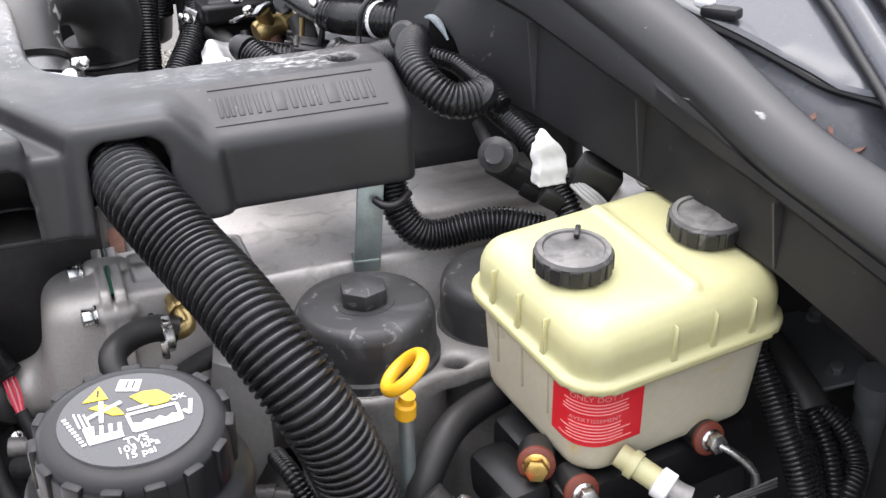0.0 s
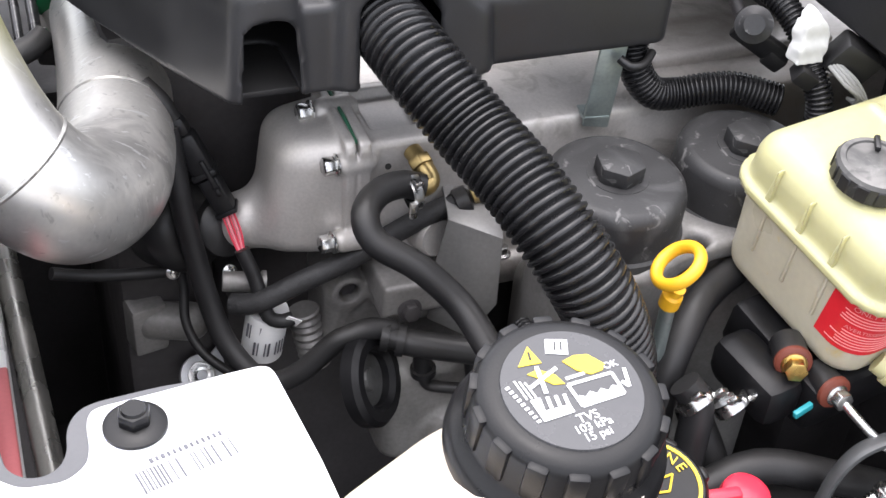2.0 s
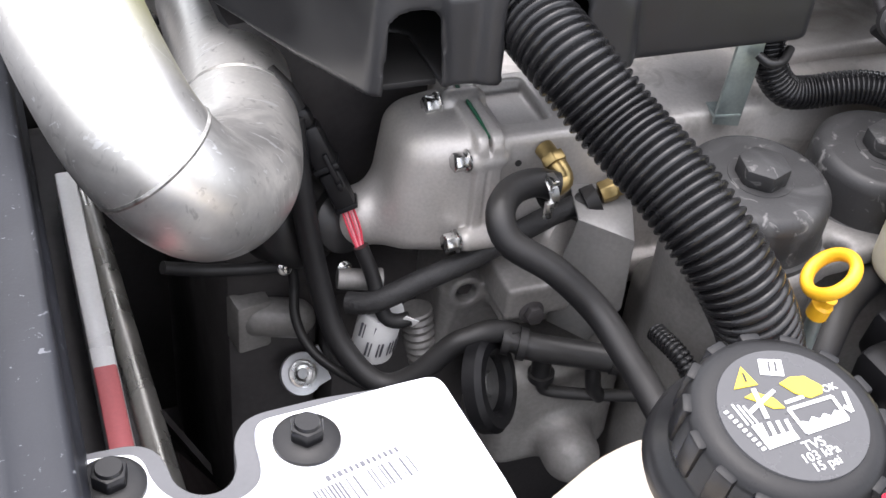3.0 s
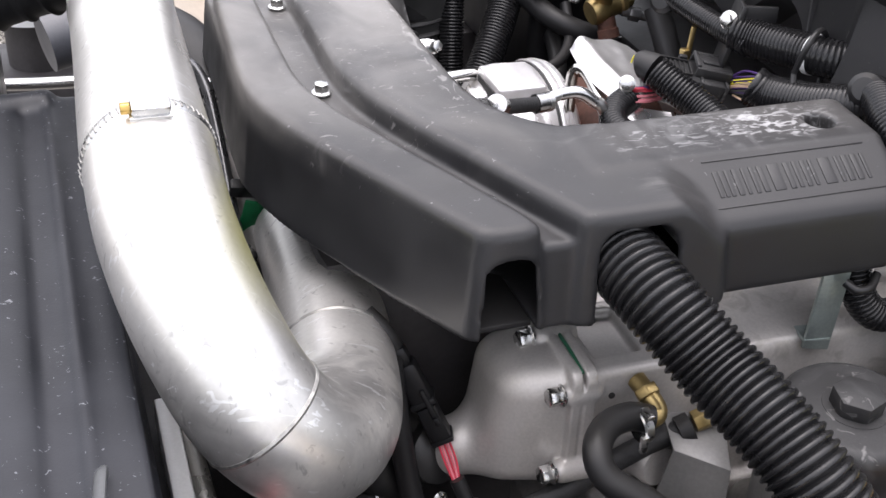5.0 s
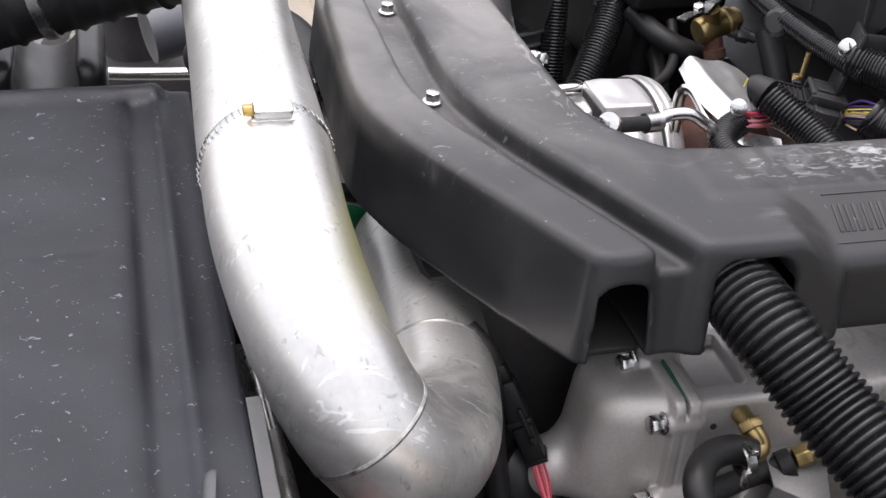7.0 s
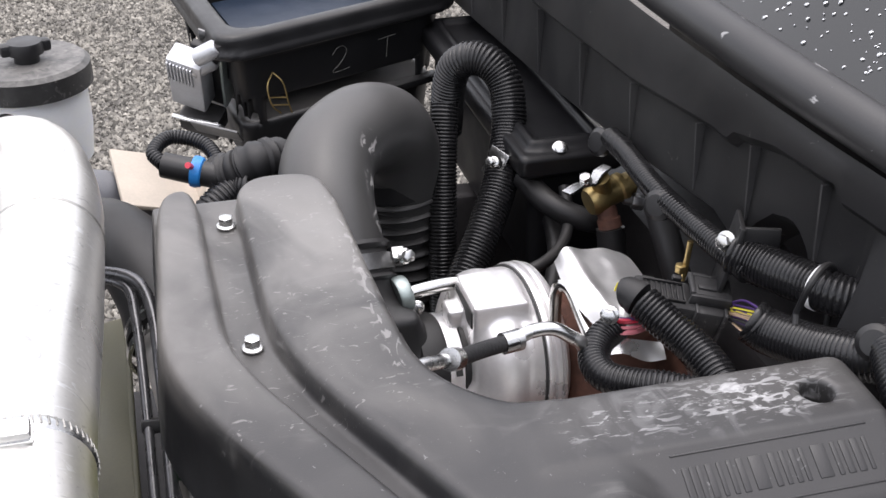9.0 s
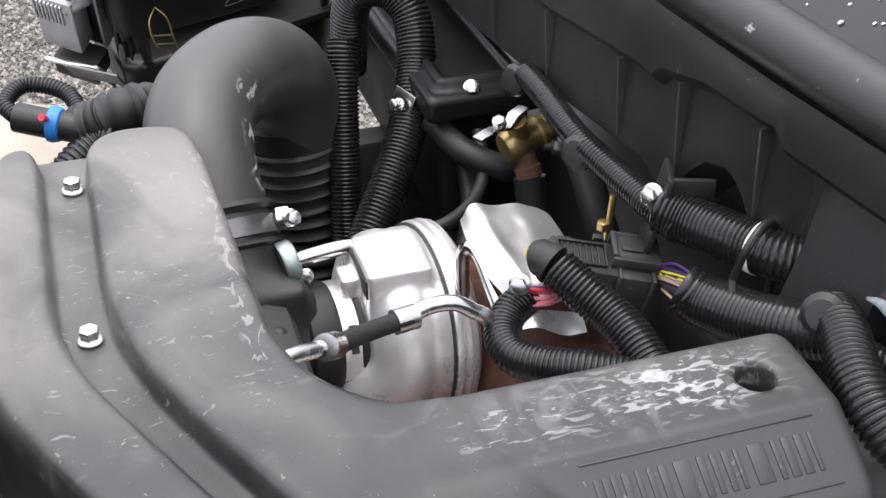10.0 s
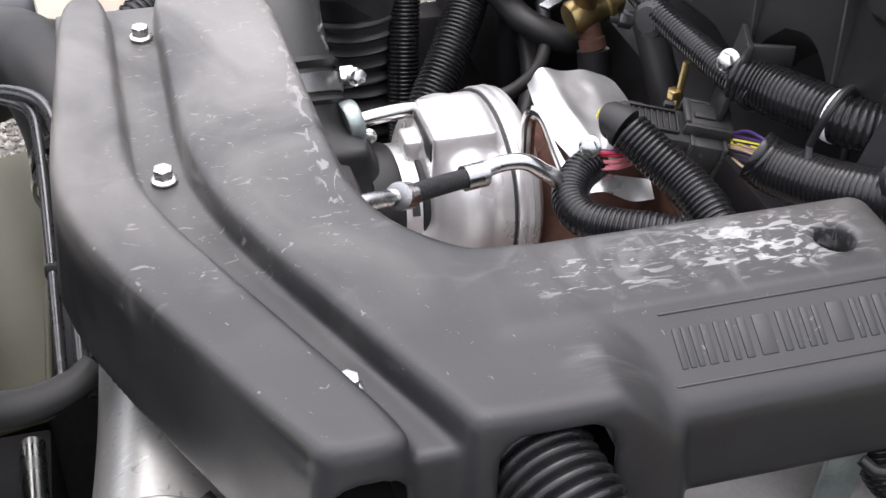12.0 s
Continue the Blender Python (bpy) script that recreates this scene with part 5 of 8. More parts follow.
# ---- coolant tank and filler caps ----
def build_tank():
    t = thing("coolant_tank", (0.0, 0.52, 1.1), "white plastic coolant surge tank with dark grey rim", "coolant tank")
    out = [(-0.22, 0.45), (-0.22, 0.600), (-0.109, 0.613), (-0.086, 0.613), (-0.077, 0.607), (-0.073, 0.596), (-0.072, 0.583), (-0.062, 0.573), (-0.049, 0.574), (-0.042, 0.585), (-0.041, 0.601), (-0.035, 0.612), (-0.026, 0.617),
           (0.010, 0.619), (0.045, 0.617), (0.060, 0.610), (0.066, 0.560), (0.072, 0.48), (0.072, 0.30), (-0.22, 0.30)]
    top = [(-0.23, 0.45), (-0.23, 0.590), (-0.109, 0.607), (-0.088, 0.605), (-0.083, 0.599), (-0.082, 0.588), (-0.077, 0.576), (-0.066, 0.566), (-0.045, 0.564), (-0.034, 0.572), (-0.031, 0.584), (-0.031, 0.596), (-0.029, 0.606),
           (-0.024, 0.610), (0.008, 0.612), (0.045, 0.6155), (0.066, 0.6165), (0.071, 0.612), (0.078, 0.541), (0.081, 0.48), (0.081, 0.30), (-0.23, 0.30)]
    part("rim", prism(eased(out, 0.004), 1.22, 1.3205, None, 0.0012), "tankedge", t, "dark grey rim")
    part("top", prism(eased(top, 0.003), 1.24, 1.3235, None, 0.0015), "white", t, "white top")
    for x, y, z in ((-0.007, 0.590, 1.3237), (-0.100, 0.587, 1.3237)):
        b = placed(joined(lathe([(0, 0.0045), (0.012, 0.0045), (0.0165, 0.002), (0.0165, 0), (0, 0)], None, 32), prism(hexagon(0.0155, 0.3), 0.003, 0.012, None, 0.0012), lathe([(0, 0.0138), (0.0060, 0.0138), (0.0066, 0.0120)], None, 20)), Matrix.Translation((x, y, z)))
        part("bolt", b, "captop2", t, "black flange bolt")
    rng = random.Random(5)
    part("sticker", block((0.076, 0.040, 0.0006), pose(0.013, 0.5545, 1.3238, 0, 0, 12), 0.0002, 1), "print", t, "white bar-code sticker")
    S = pose(0.0135, 0.5565, 1.3243, 0, 0, 13)
    for k in range(27):
        part("print_bar", block((rng.choice((0.0004, 0.0007, 0.0010)), 0.0150 - 0.0001 * k, 0.0004), S @ pose(-0.025 + k * 0.00190, 0.0, 0), 0), "fadedink", t)
    for k in range(13):
        part("print_bar", block((rng.choice((0.0014, 0.0020)), 0.0032, 0.0004), S @ pose(-0.015 + k * 0.0031, 0.0112, 0), 0), "fadedink", t)
    part("print_bar", block((0.0016, 0.026, 0.0004), S @ pose(-0.0350, -0.003, 0, 0, 0, -4), 0), "cyan", t)
    v = field(lambda X, Y, Z: smin(capsule(X, Y, Z, (0.165, 0.485, 1.262), (0.125, 0.465, 1.262), 0.086), np.maximum(np.hypot(X - 0.182, Y - 0.487) - 0.048, np.abs(Z - 1.31) - 0.045), 0.02), (0.02, 0.34, 1.14), (0.28, 0.60, 1.38), 0.005)
    part("dome", v, "tankcream", t, "warm white filler dome")
    C = Matrix.Translation((0.182, 0.487, 1.394)) @ pose(0, 0, 0, 9, 0, 0)
    cap = part("cap", lathe([(0, 0.0), (0.036, 0.0), (0.0400, -0.0006), (0.0440, -0.003), (0.0460, -0.007), (0.0468, -0.026), (0.0480, -0.029), (0.0520, -0.033), (0.0550, -0.038), (0.0556, -0.044), (0.0540, -0.048), (0.050, -0.050), (0, -0.050)], C, 72), "captop2", t, "black ribbed pressure cap")
    for k in range(15):
        a = 2 * math.pi * k / 15 + 0.2
        part("grip", block((0.0060, 0.0105, 0.024), C @ Matrix.Rotation(a, 4, "Z") @ pose(0.0452, 0, -0.0150), 0.0018), "captop2", cap)
    part("label_disc", lathe([(0, 0.0012), (0.0340, 0.0012), (0.0344, 0.0)], C, 56), "labelgrey", cap, "grey label with white and yellow pictograms")
    L = C @ Matrix.Translation((0, 0, 0.0013))

    def flat(outline, mat, h=0.0004):
        part("pictogram", prism([(x / 1000, y / 1000) for x, y in outline], 0, h, L), mat, cap)

    def bar(x0, y0, x1, y1, w, mat, h=0.0004):
        d = Vector((x1 - x0, y1 - y0))
        n = Vector((-d.y, d.x)).normalized() * w / 2
        flat([(x0 + n.x, y0 + n.y), (x0 - n.x, y0 - n.y), (x1 - n.x, y1 - n.y), (x1 + n.x, y1 + n.y)], mat, h)
    flat([(-20.5, 17.5), (-8.5, 17.2), (-11.5, 28.0)], "printy")
    bar(-13.2, 19.8, -12.4, 24.5, 1.1, "printk", 0.0007)
    flat([(-4.5, 22.0), (6.0, 18.5), (9.0, 27.0), (-1.5, 30.0)], "print")
    bar(0.5, 22.5, 2.5, 27.5, 1.0, "labelgrey", 0.0007)
    bar(3.5, 21.7, 5.5, 26.7, 1.0, "labelgrey", 0.0007)
    flat([(1.5, 15.5), (6, 9.0), (12, 5.0), (18.5, 6.0), (21, 9.0), (15, 16.5), (8, 17.5)], "printy")
    bar(-1, 5.5, 9, 6.5, 1.6, "print")
    for a in ((-1.5, 2.0, 0.5, -11.0), (0.5, -11.0, 23.0, -9.0), (23.0, -9.0, 22.0, 3.5), (-1.5, 2.0, 22.0, 3.5)):
        bar(*a, 1.6, "print")
    flat([(0.5, -11.0), (1.0, -5.0), (4, -6.5), (7, -4.0), (10, -6.0), (13, -3.8), (16, -5.8), (19, -3.5), (22.5, -5), (23, -9)], "print", 0.0006)
    bar(24.5, -2.5, 27.0, -6.0, 1.8, "print")
    bar(27.0, -6.0, 29.0, 4.5, 1.8, "print")
    flat([(-18, 12.5), (-12, 14), (-5, 9.0), (-2.5, 3.0), (-8, 4.0), (-12, 8.0)], "printy")
    bar(-20, 4.5, -3.0, 12.5, 1.8, "print", 0.0008)
    bar(-12, 15.5, -13.5, 0.0, 2.0, "print", 0.0008)
    flat([(-22.5, -2.0), (-20.5, -14.5), (-4.5, -13.0), (-5.0, -8.5), (-18, -9.0), (-19.0, -1.5)], "print", 0.0006)
    for k in range(4):
        bar(-18.5 + 4.2 * k, -9.5, -18.0 + 4.2 * k, -1.5 - 0.3 * k, 1.7, "print")
    for k in range(3):
        bar(-25.5 + 2.3 * k, 10.5 - k, -23.5 + 2.3 * k, -1.0, 0.9, "print")
    for k in range(9):
        bar(-31.0 + 0.9 * k, 7.0 - 2.6 * k, -29.0 + 0.9 * k, 7.6 - 2.6 * k, 1.4, "print")
    for text, x, y, s in (("OK", 23.5, 8.0, 0.0052), ("TVS", 0.5, -16.8, 0.0068), ("103 kPa", 0.8, -21.9, 0.0062), ("15 psi", 1.0, -27.0, 0.0062)):
        lettering("words", text, s, L @ pose(x / 1000, y / 1000, 0, 0, 0, 5), "print", cap, 0.0003)
    # oil filler cap
    o = thing("oil_filler_cap", (0.308, 0.568, 1.15), "black oil filler cap with yellow printed ring", "filler cap")
    O = Matrix.Translation((0.3075, 0.566, 1.199)) @ pose(0, 0, 0, 9, 0, 0) @ Matrix.Scale(1.12, 4)
    part("cap", lathe([(0, 0), (0.0300, 0), (0.0330, -0.0025), (0.0340, -0.006), (0.0340, -0.022), (0.0300, -0.026), (0.030, -0.050), (0, -0.050)], O, 48), "captop2", o)
    for k in range(8):
        part("grip", block((0.007, 0.010, 0.020), O @ Matrix.Rotation(2 * math.pi * k / 8, 4, "Z") @ pose(0.0335, 0, -0.012), 0.003), "captop2", o)
    part("printed_ring", lathe([(0.0262, 0.0), (0.0262, 0.0006), (0.0284, 0.0006), (0.0284, 0.0)], O, 56), "printy", o)
    for word, mid, sp in (("ENGINE", 66, 21), ("OIL", 246, 21)):
        for k, ch in enumerate(word):
            a = mid - (k - (len(word) - 1) / 2) * sp * (1 if word == "ENGINE" else -1)
            spin = a - 90 if word == "ENGINE" else a + 90
            lettering("words", ch, 0.0095, O @ pose(0.0205 * math.cos(radians(a)), 0.0205 * math.sin(radians(a)), 0.0006, 0, 0, spin), "printy", o, 0.0003)
    for a, b in (((-0.013, 0.004), (-0.010, -0.006)), ((-0.010, -0.006), (0.006, -0.008)), ((0.006, -0.008), (0.013, 0.002)), ((-0.013, 0.004), (-0.004, 0.005)), ((-0.004, 0.005), (0.002, 0.001)), ((0.002, 0.001), (0.013, 0.002)), ((-0.008, 0.004), (-0.007, 0.009)), ((-0.011, 0.009), (-0.003, 0.0095))):
        m = O @ Matrix.Translation((0, 0, 0.0006))
        part("pictogram", sweep([m @ Vector((*a, 0)), m @ Vector((*b, 0))], 0.0008, 6, 0.003), "printy", o)
    rc = thing("red_filler_cap", (0.37, 0.56, 1.13), "glossy red plastic filler cap", "filler cap")
    part("cap", lathe([(0, 0), (0.012, -0.0005), (0.0165, -0.004), (0.0175, -0.010), (0.0175, -0.030), (0, -0.030)], Matrix.Translation((0.378, 0.556, 1.178)) @ pose(0, 0, 0, 9, 0, 0), 36), "redcap", rc)
    part("handle", block((0.030, 0.010, 0.012), pose(0.358, 0.558, 1.176, 9, 0, -8), 0.004), "redcap", rc)


# ---- turbocharger ----
def build_turbo():
    t = thing("turbocharger", (0.3, 1.2, 1.2), "bright machined aluminium turbocharger compressor", "turbocharger")
    ax = Vector((1, 0.0885, -0.070)).normalized()
    c = Vector((0.3105, 1.237, 1.280))
    m = aim(c, ax)
    a0 = np.array(ax)

    def f(X, Y, Z):
        dx, dy, dz = X - c.x, Y - c.y, Z - c.z
        z = dx * a0[0] + dy * a0[1] + dz * a0[2]
        rx, ry, rz = dx - z * a0[0], dy - z * a0[1], dz - z * a0[2]
        rad = np.sqrt(rx ** 2 + ry ** 2 + rz ** 2)
        ang = np.arctan2(-ry, rz)
        grow = np.where(ang > 0, np.clip((ang - 1.35) / 1.1, 0, 1), np.clip((-ang - 1.6) / 1.5, 0, 1))
        ease = grow * grow * (3 - 2 * grow)
        size = 0.0285 + 0.0165 * ease
        tube = np.hypot(rad - (0.0785 + 0.004 * ease - size), z + 0.006 + size) - size
        disc = smax(rad - 0.0775, np.abs(z + 0.010) - 0.012, 0.004)
        core = smax(rad - 0.056, np.abs(z + 0.028) - 0.020, 0.004)
        neck = smax(np.abs(rad - 0.0365) - 0.0045, np.abs(z + 0.060) - 0.022, 0.003)
        blk = rbox(X, Y, Z, (0.279, 1.222, 1.341), (0.0245, 0.030, 0.0190), 0.002)
        low = rbox(X, Y, Z, (0.249, 1.230, 1.334), (0.010, 0.012, 0.009), 0.002)
        d = smin(smin(tube, disc, 0.004), core, 0.012)
        return smin(smin(smin(d, neck, 0.006), blk, 0.005), low, 0.003)
    part("compressor_housing", field(f, (0.20, 1.10, 1.16), (0.335, 1.35, 1.40), 0.0024), "turbo", t)
    part("clamp_ring", lathe([(0.0, -0.007), (0.0775, -0.007), (0.0805, -0.0062), (0.0812, -0.0045), (0.0812, -0.0020), (0.0770, -0.0012), (0.0770, 0.0008), (0.0812, 0.0015), (0.0816, 0.0050), (0.0780, 0.0058), (0.0780, 0.0072), (0.0806, 0.0080), (0.0800, 0.011), (0.074, 0.016), (0.0, 0.016)], m, 96), "turbo", t, "machined clamp ring")
    # Black ring draws the shaded groove between housing and clamp ring.
    part("gasket", lathe([(0.070, -0.0088), (0.0798, -0.0088), (0.0798, -0.0072), (0.070, -0.0072)], m, 96), "printk", t, "black ring drawing the dark groove beside the clamp ring")
    part("rating_plate", block((0.0016, 0.050, 0.016), pose(0.2540, 1.222, 1.345, 0, 0, 0), 0.0005), "printk", t, "small dark rating plate")
    part("bearing_housing", lathe([(0, 0.016), (0.045, 0.016), (0.040, 0.045), (0.055, 0.055), (0.060, 0.065), (0, 0.065)], m, 40), "rust", t, "rusty bearing housing")
    part("turbine_housing", field(lambda X, Y, Z: np.minimum(capsule(X, Y, Z, (0.40, 1.20, 1.27), (0.40, 1.16, 1.22), 0.072), capsule(X, Y, Z, (0.41, 1.13, 1.27), (0.44, 1.05, 1.26), 0.035)), (0.31, 1.0, 1.13), (0.49, 1.30, 1.36), 0.005), "rust", t, "rusty cast-iron turbine housing")
    # inlet hose and adapter
    ad = thing("intake_adapter", (0.2, 1.23, 1.28), "black cast intake adapter clamped to the compressor", "intake adapter")

    def g(X, Y, Z):
        d = smin(capsule(X, Y, Z, (0.159, 1.272, 1.350), (0.160, 1.250, 1.312), 0.045, 0.050), capsule(X, Y, Z, (0.160, 1.246, 1.308), (0.206, 1.229, 1.2875), 0.050, 0.0425), 0.02)
        bulge = capsule(X, Y, Z, (0.145, 1.225, 1.345), (0.150, 1.235, 1.32), 0.022)
        rib = rbox(X, Y, Z, (0.190, 1.216, 1.336), (0.022, 0.008, 0.012), 0.004)
        knob = capsule(X, Y, Z, (0.180, 1.195, 1.322), (0.182, 1.172, 1.336), 0.0095)
        return smin(smin(smin(d, rib, 0.02), bulge, 0.012), knob, 0.006)
    part("body", field(g, (0.09, 1.13, 1.22), (0.27, 1.34, 1.42), 0.004), "plastic", ad)

    def along(s):
        return aim(c + ax * s, ax)
    part("hose_sleeve", lathe([(0.042, -0.013), (0.0452, -0.011), (0.0458, 0.008), (0.0440, 0.012), (0.042, 0.012)], along(-0.094), 56), "rubber", ad)
    band = part("clamp_band", lathe([(0.040, -0.0070), (0.0440, -0.0065), (0.0440, 0.0065), (0.040, 0.0070)], along(-0.0755), 56), "turbo", ad, "bright band clamp")
    part("band_slot", block((0.006, 0.022, 0.0012), along(-0.0745) @ Matrix.Rotation(radians(150), 4, "Z") @ pose(0.0442, 0, 0) @ Matrix.Rotation(math.pi / 2, 4, "Y"), 0.0004), "printk", band)
    part("lock_ring", lathe([(0.038, -0.003), (0.0448, -0.0028), (0.0448, 0.0028), (0.038, 0.003)], along(-0.0650), 56), "plastic", ad)
    for k in range(24):
        part("lock_tooth", block((0.0035, 0.0052, 0.008), along(-0.0600) @ Matrix.Rotation(2 * math.pi * k / 24, 4, "Z") @ pose(0.0430, 0, 0), 0.0006), "plastic", ad)
    vp = thing("vent_pipe", (0.23, 1.25, 1.34), "short bright vent pipe with a clamp collar", "pipe")
    part("tube", sweep([(0.200, 1.244, 1.350), (0.225, 1.249, 1.351), (0.250, 1.254, 1.350), (0.268, 1.258, 1.347)], 0.0064, 18, 0.004), "chrome", vp)
    part("collar", lathe([(0.006, -0.006), (0.0165, -0.006), (0.0175, -0.004), (0.0175, 0.004), (0.0165, 0.006), (0.006, 0.006)], aim((0.204, 1.245, 1.350), (1, 0.2, 0.1)), 32), "bracket", vp, "dull zinc collar")
    part("nut", hex_bolt((0.216, 1.236, 1.342), (-0.2, -1, 0.3), 0.009, 0.008, 0.006), "steel", vp)
    # oil feed line
    of = thing("oil_feed_line", (0.25, 1.07, 1.37), "steel oil feed line with a short braided hose", "oil line")
    part("tube_end", sweep([(0.146, 1.015, 1.426), (0.166, 1.030, 1.427), (0.190, 1.044, 1.419)], 0.0052, 14, 0.004), "steel", of)
    for fc, fa in (((0.196, 1.047, 1.417), (0.45, 0.6, -0.45)), ((0.254, 1.092, 1.393), (0.75, 0.2, -0.05))):
        part("ferrule", lathe([(0, -0.008), (0.0085, -0.008), (0.0085, 0.008), (0, 0.008)], aim(fc, fa), 20), "steel", of)
    part("braid_hose", sweep([(0.198, 1.050, 1.414), (0.222, 1.073, 1.402), (0.248, 1.091, 1.393)], 0.0064, 18, 0.003), "braid", of)
    part("tube", sweep([(0.254, 1.092, 1.393), (0.270, 1.094, 1.398), (0.287, 1.092, 1.399), (0.300, 1.090, 1.391), (0.312, 1.090, 1.380), (0.325, 1.10, 1.34)], 0.0055, 14, 0.003), "steel", of)
    rod = thing("actuator_rod", (0.33, 1.15, 1.35), "bright bent wastegate actuator rod", "rod")
    part("rod", sweep([(0.324, 1.185, 1.335), (0.324, 1.185, 1.370), (0.328, 1.180, 1.380), (0.332, 1.170, 1.377), (0.332, 1.145, 1.369), (0.331, 1.115, 1.360), (0.330, 1.085, 1.34)], 0.0056, 14, 0.003), "chrome", rod)
    # heat shield: one bent, crumpled sheet
    sh = thing("heat_shield", (0.37, 1.2, 1.28), "crumpled shiny heat shield over the turbine", "heat shield")
    bm = bmesh.new()
    nu, nv = 34, 26
    grid = []
    for i in range(nu + 1):
        u = i / nu
        row = []
        for j in range(nv + 1):
            v = j / nv
            back = Vector((0.328, 1.205, 1.392)).lerp(Vector((0.420, 1.215, 1.356)), u)
            front = Vector((0.336, 1.112, 1.378)).lerp(Vector((0.415, 1.095, 1.350)), u)
            p = back.lerp(front, v)
            p.z += 0.012 * math.sin(math.pi * u) - 0.030 * max(0, v - 0.80) * 5 * (v - 0.8) - 0.035 * max(0, u - 0.78) ** 2 * 20
            p.z += 0.003 * math.exp(-((u - 0.12) / 0.08) ** 2) - 0.010 * math.exp(-(u / 0.05) ** 2) - 0.002 * math.exp(-((u - 0.30) / 0.12) ** 2) * (1 - v)
            p.x -= 0.006 * math.exp(-(u / 0.06) ** 2) * math.sin(math.pi * v)
            p += Vector((0, 0, 1)) * (0.0022 * noise.noise(Vector((u * 3, v * 3, 2.3))) + 0.0007 * noise.noise(Vector((u * 9, v * 8, 5.3)))) + Vector((0, 0, 0.006))
            row.append(bm.verts.new(p))
        grid.append(row)
    for r0, r1 in zip(grid, grid[1:]):
        for k in range(nv):
            bm.faces.new((r0[k], r1[k], r1[k + 1], r0[k + 1]))
    bmesh.ops.recalc_face_normals(bm, faces=bm.faces[:])
    bmesh.ops.solidify(bm, geom=bm.faces[:], thickness=0.0012)
    part("sheet", bm, "foil", sh)
    flap = bmesh.new()
    cols = [[flap.verts.new((0.337 + 0.044 * a, 1.104 - 0.010 * b - 0.008 * a, 1.376 - 0.011 * b - 0.008 * a + 0.0025 * math.sin(a * 7) * b)) for b in (0, 0.4, 0.8, 1.0)] for a in np.linspace(0, 1, 12)]
    for c0, c1 in zip(cols, cols[1:]):
        for k in range(3):
            flap.faces.new((c0[k], c0[k + 1], c1[k + 1], c1[k]))
    bmesh.ops.recalc_face_normals(flap, faces=flap.faces[:])
    bmesh.ops.solidify(flap, geom=flap.faces[:], thickness=0.0012)
    part("lower_flap", flap, "foil", sh)
    part("bolt", hex_bolt((0.336, 1.100, 1.3985), (-0.6, -1, 0.5), 0.010, 0.010, 0.0075), "steel", sh)


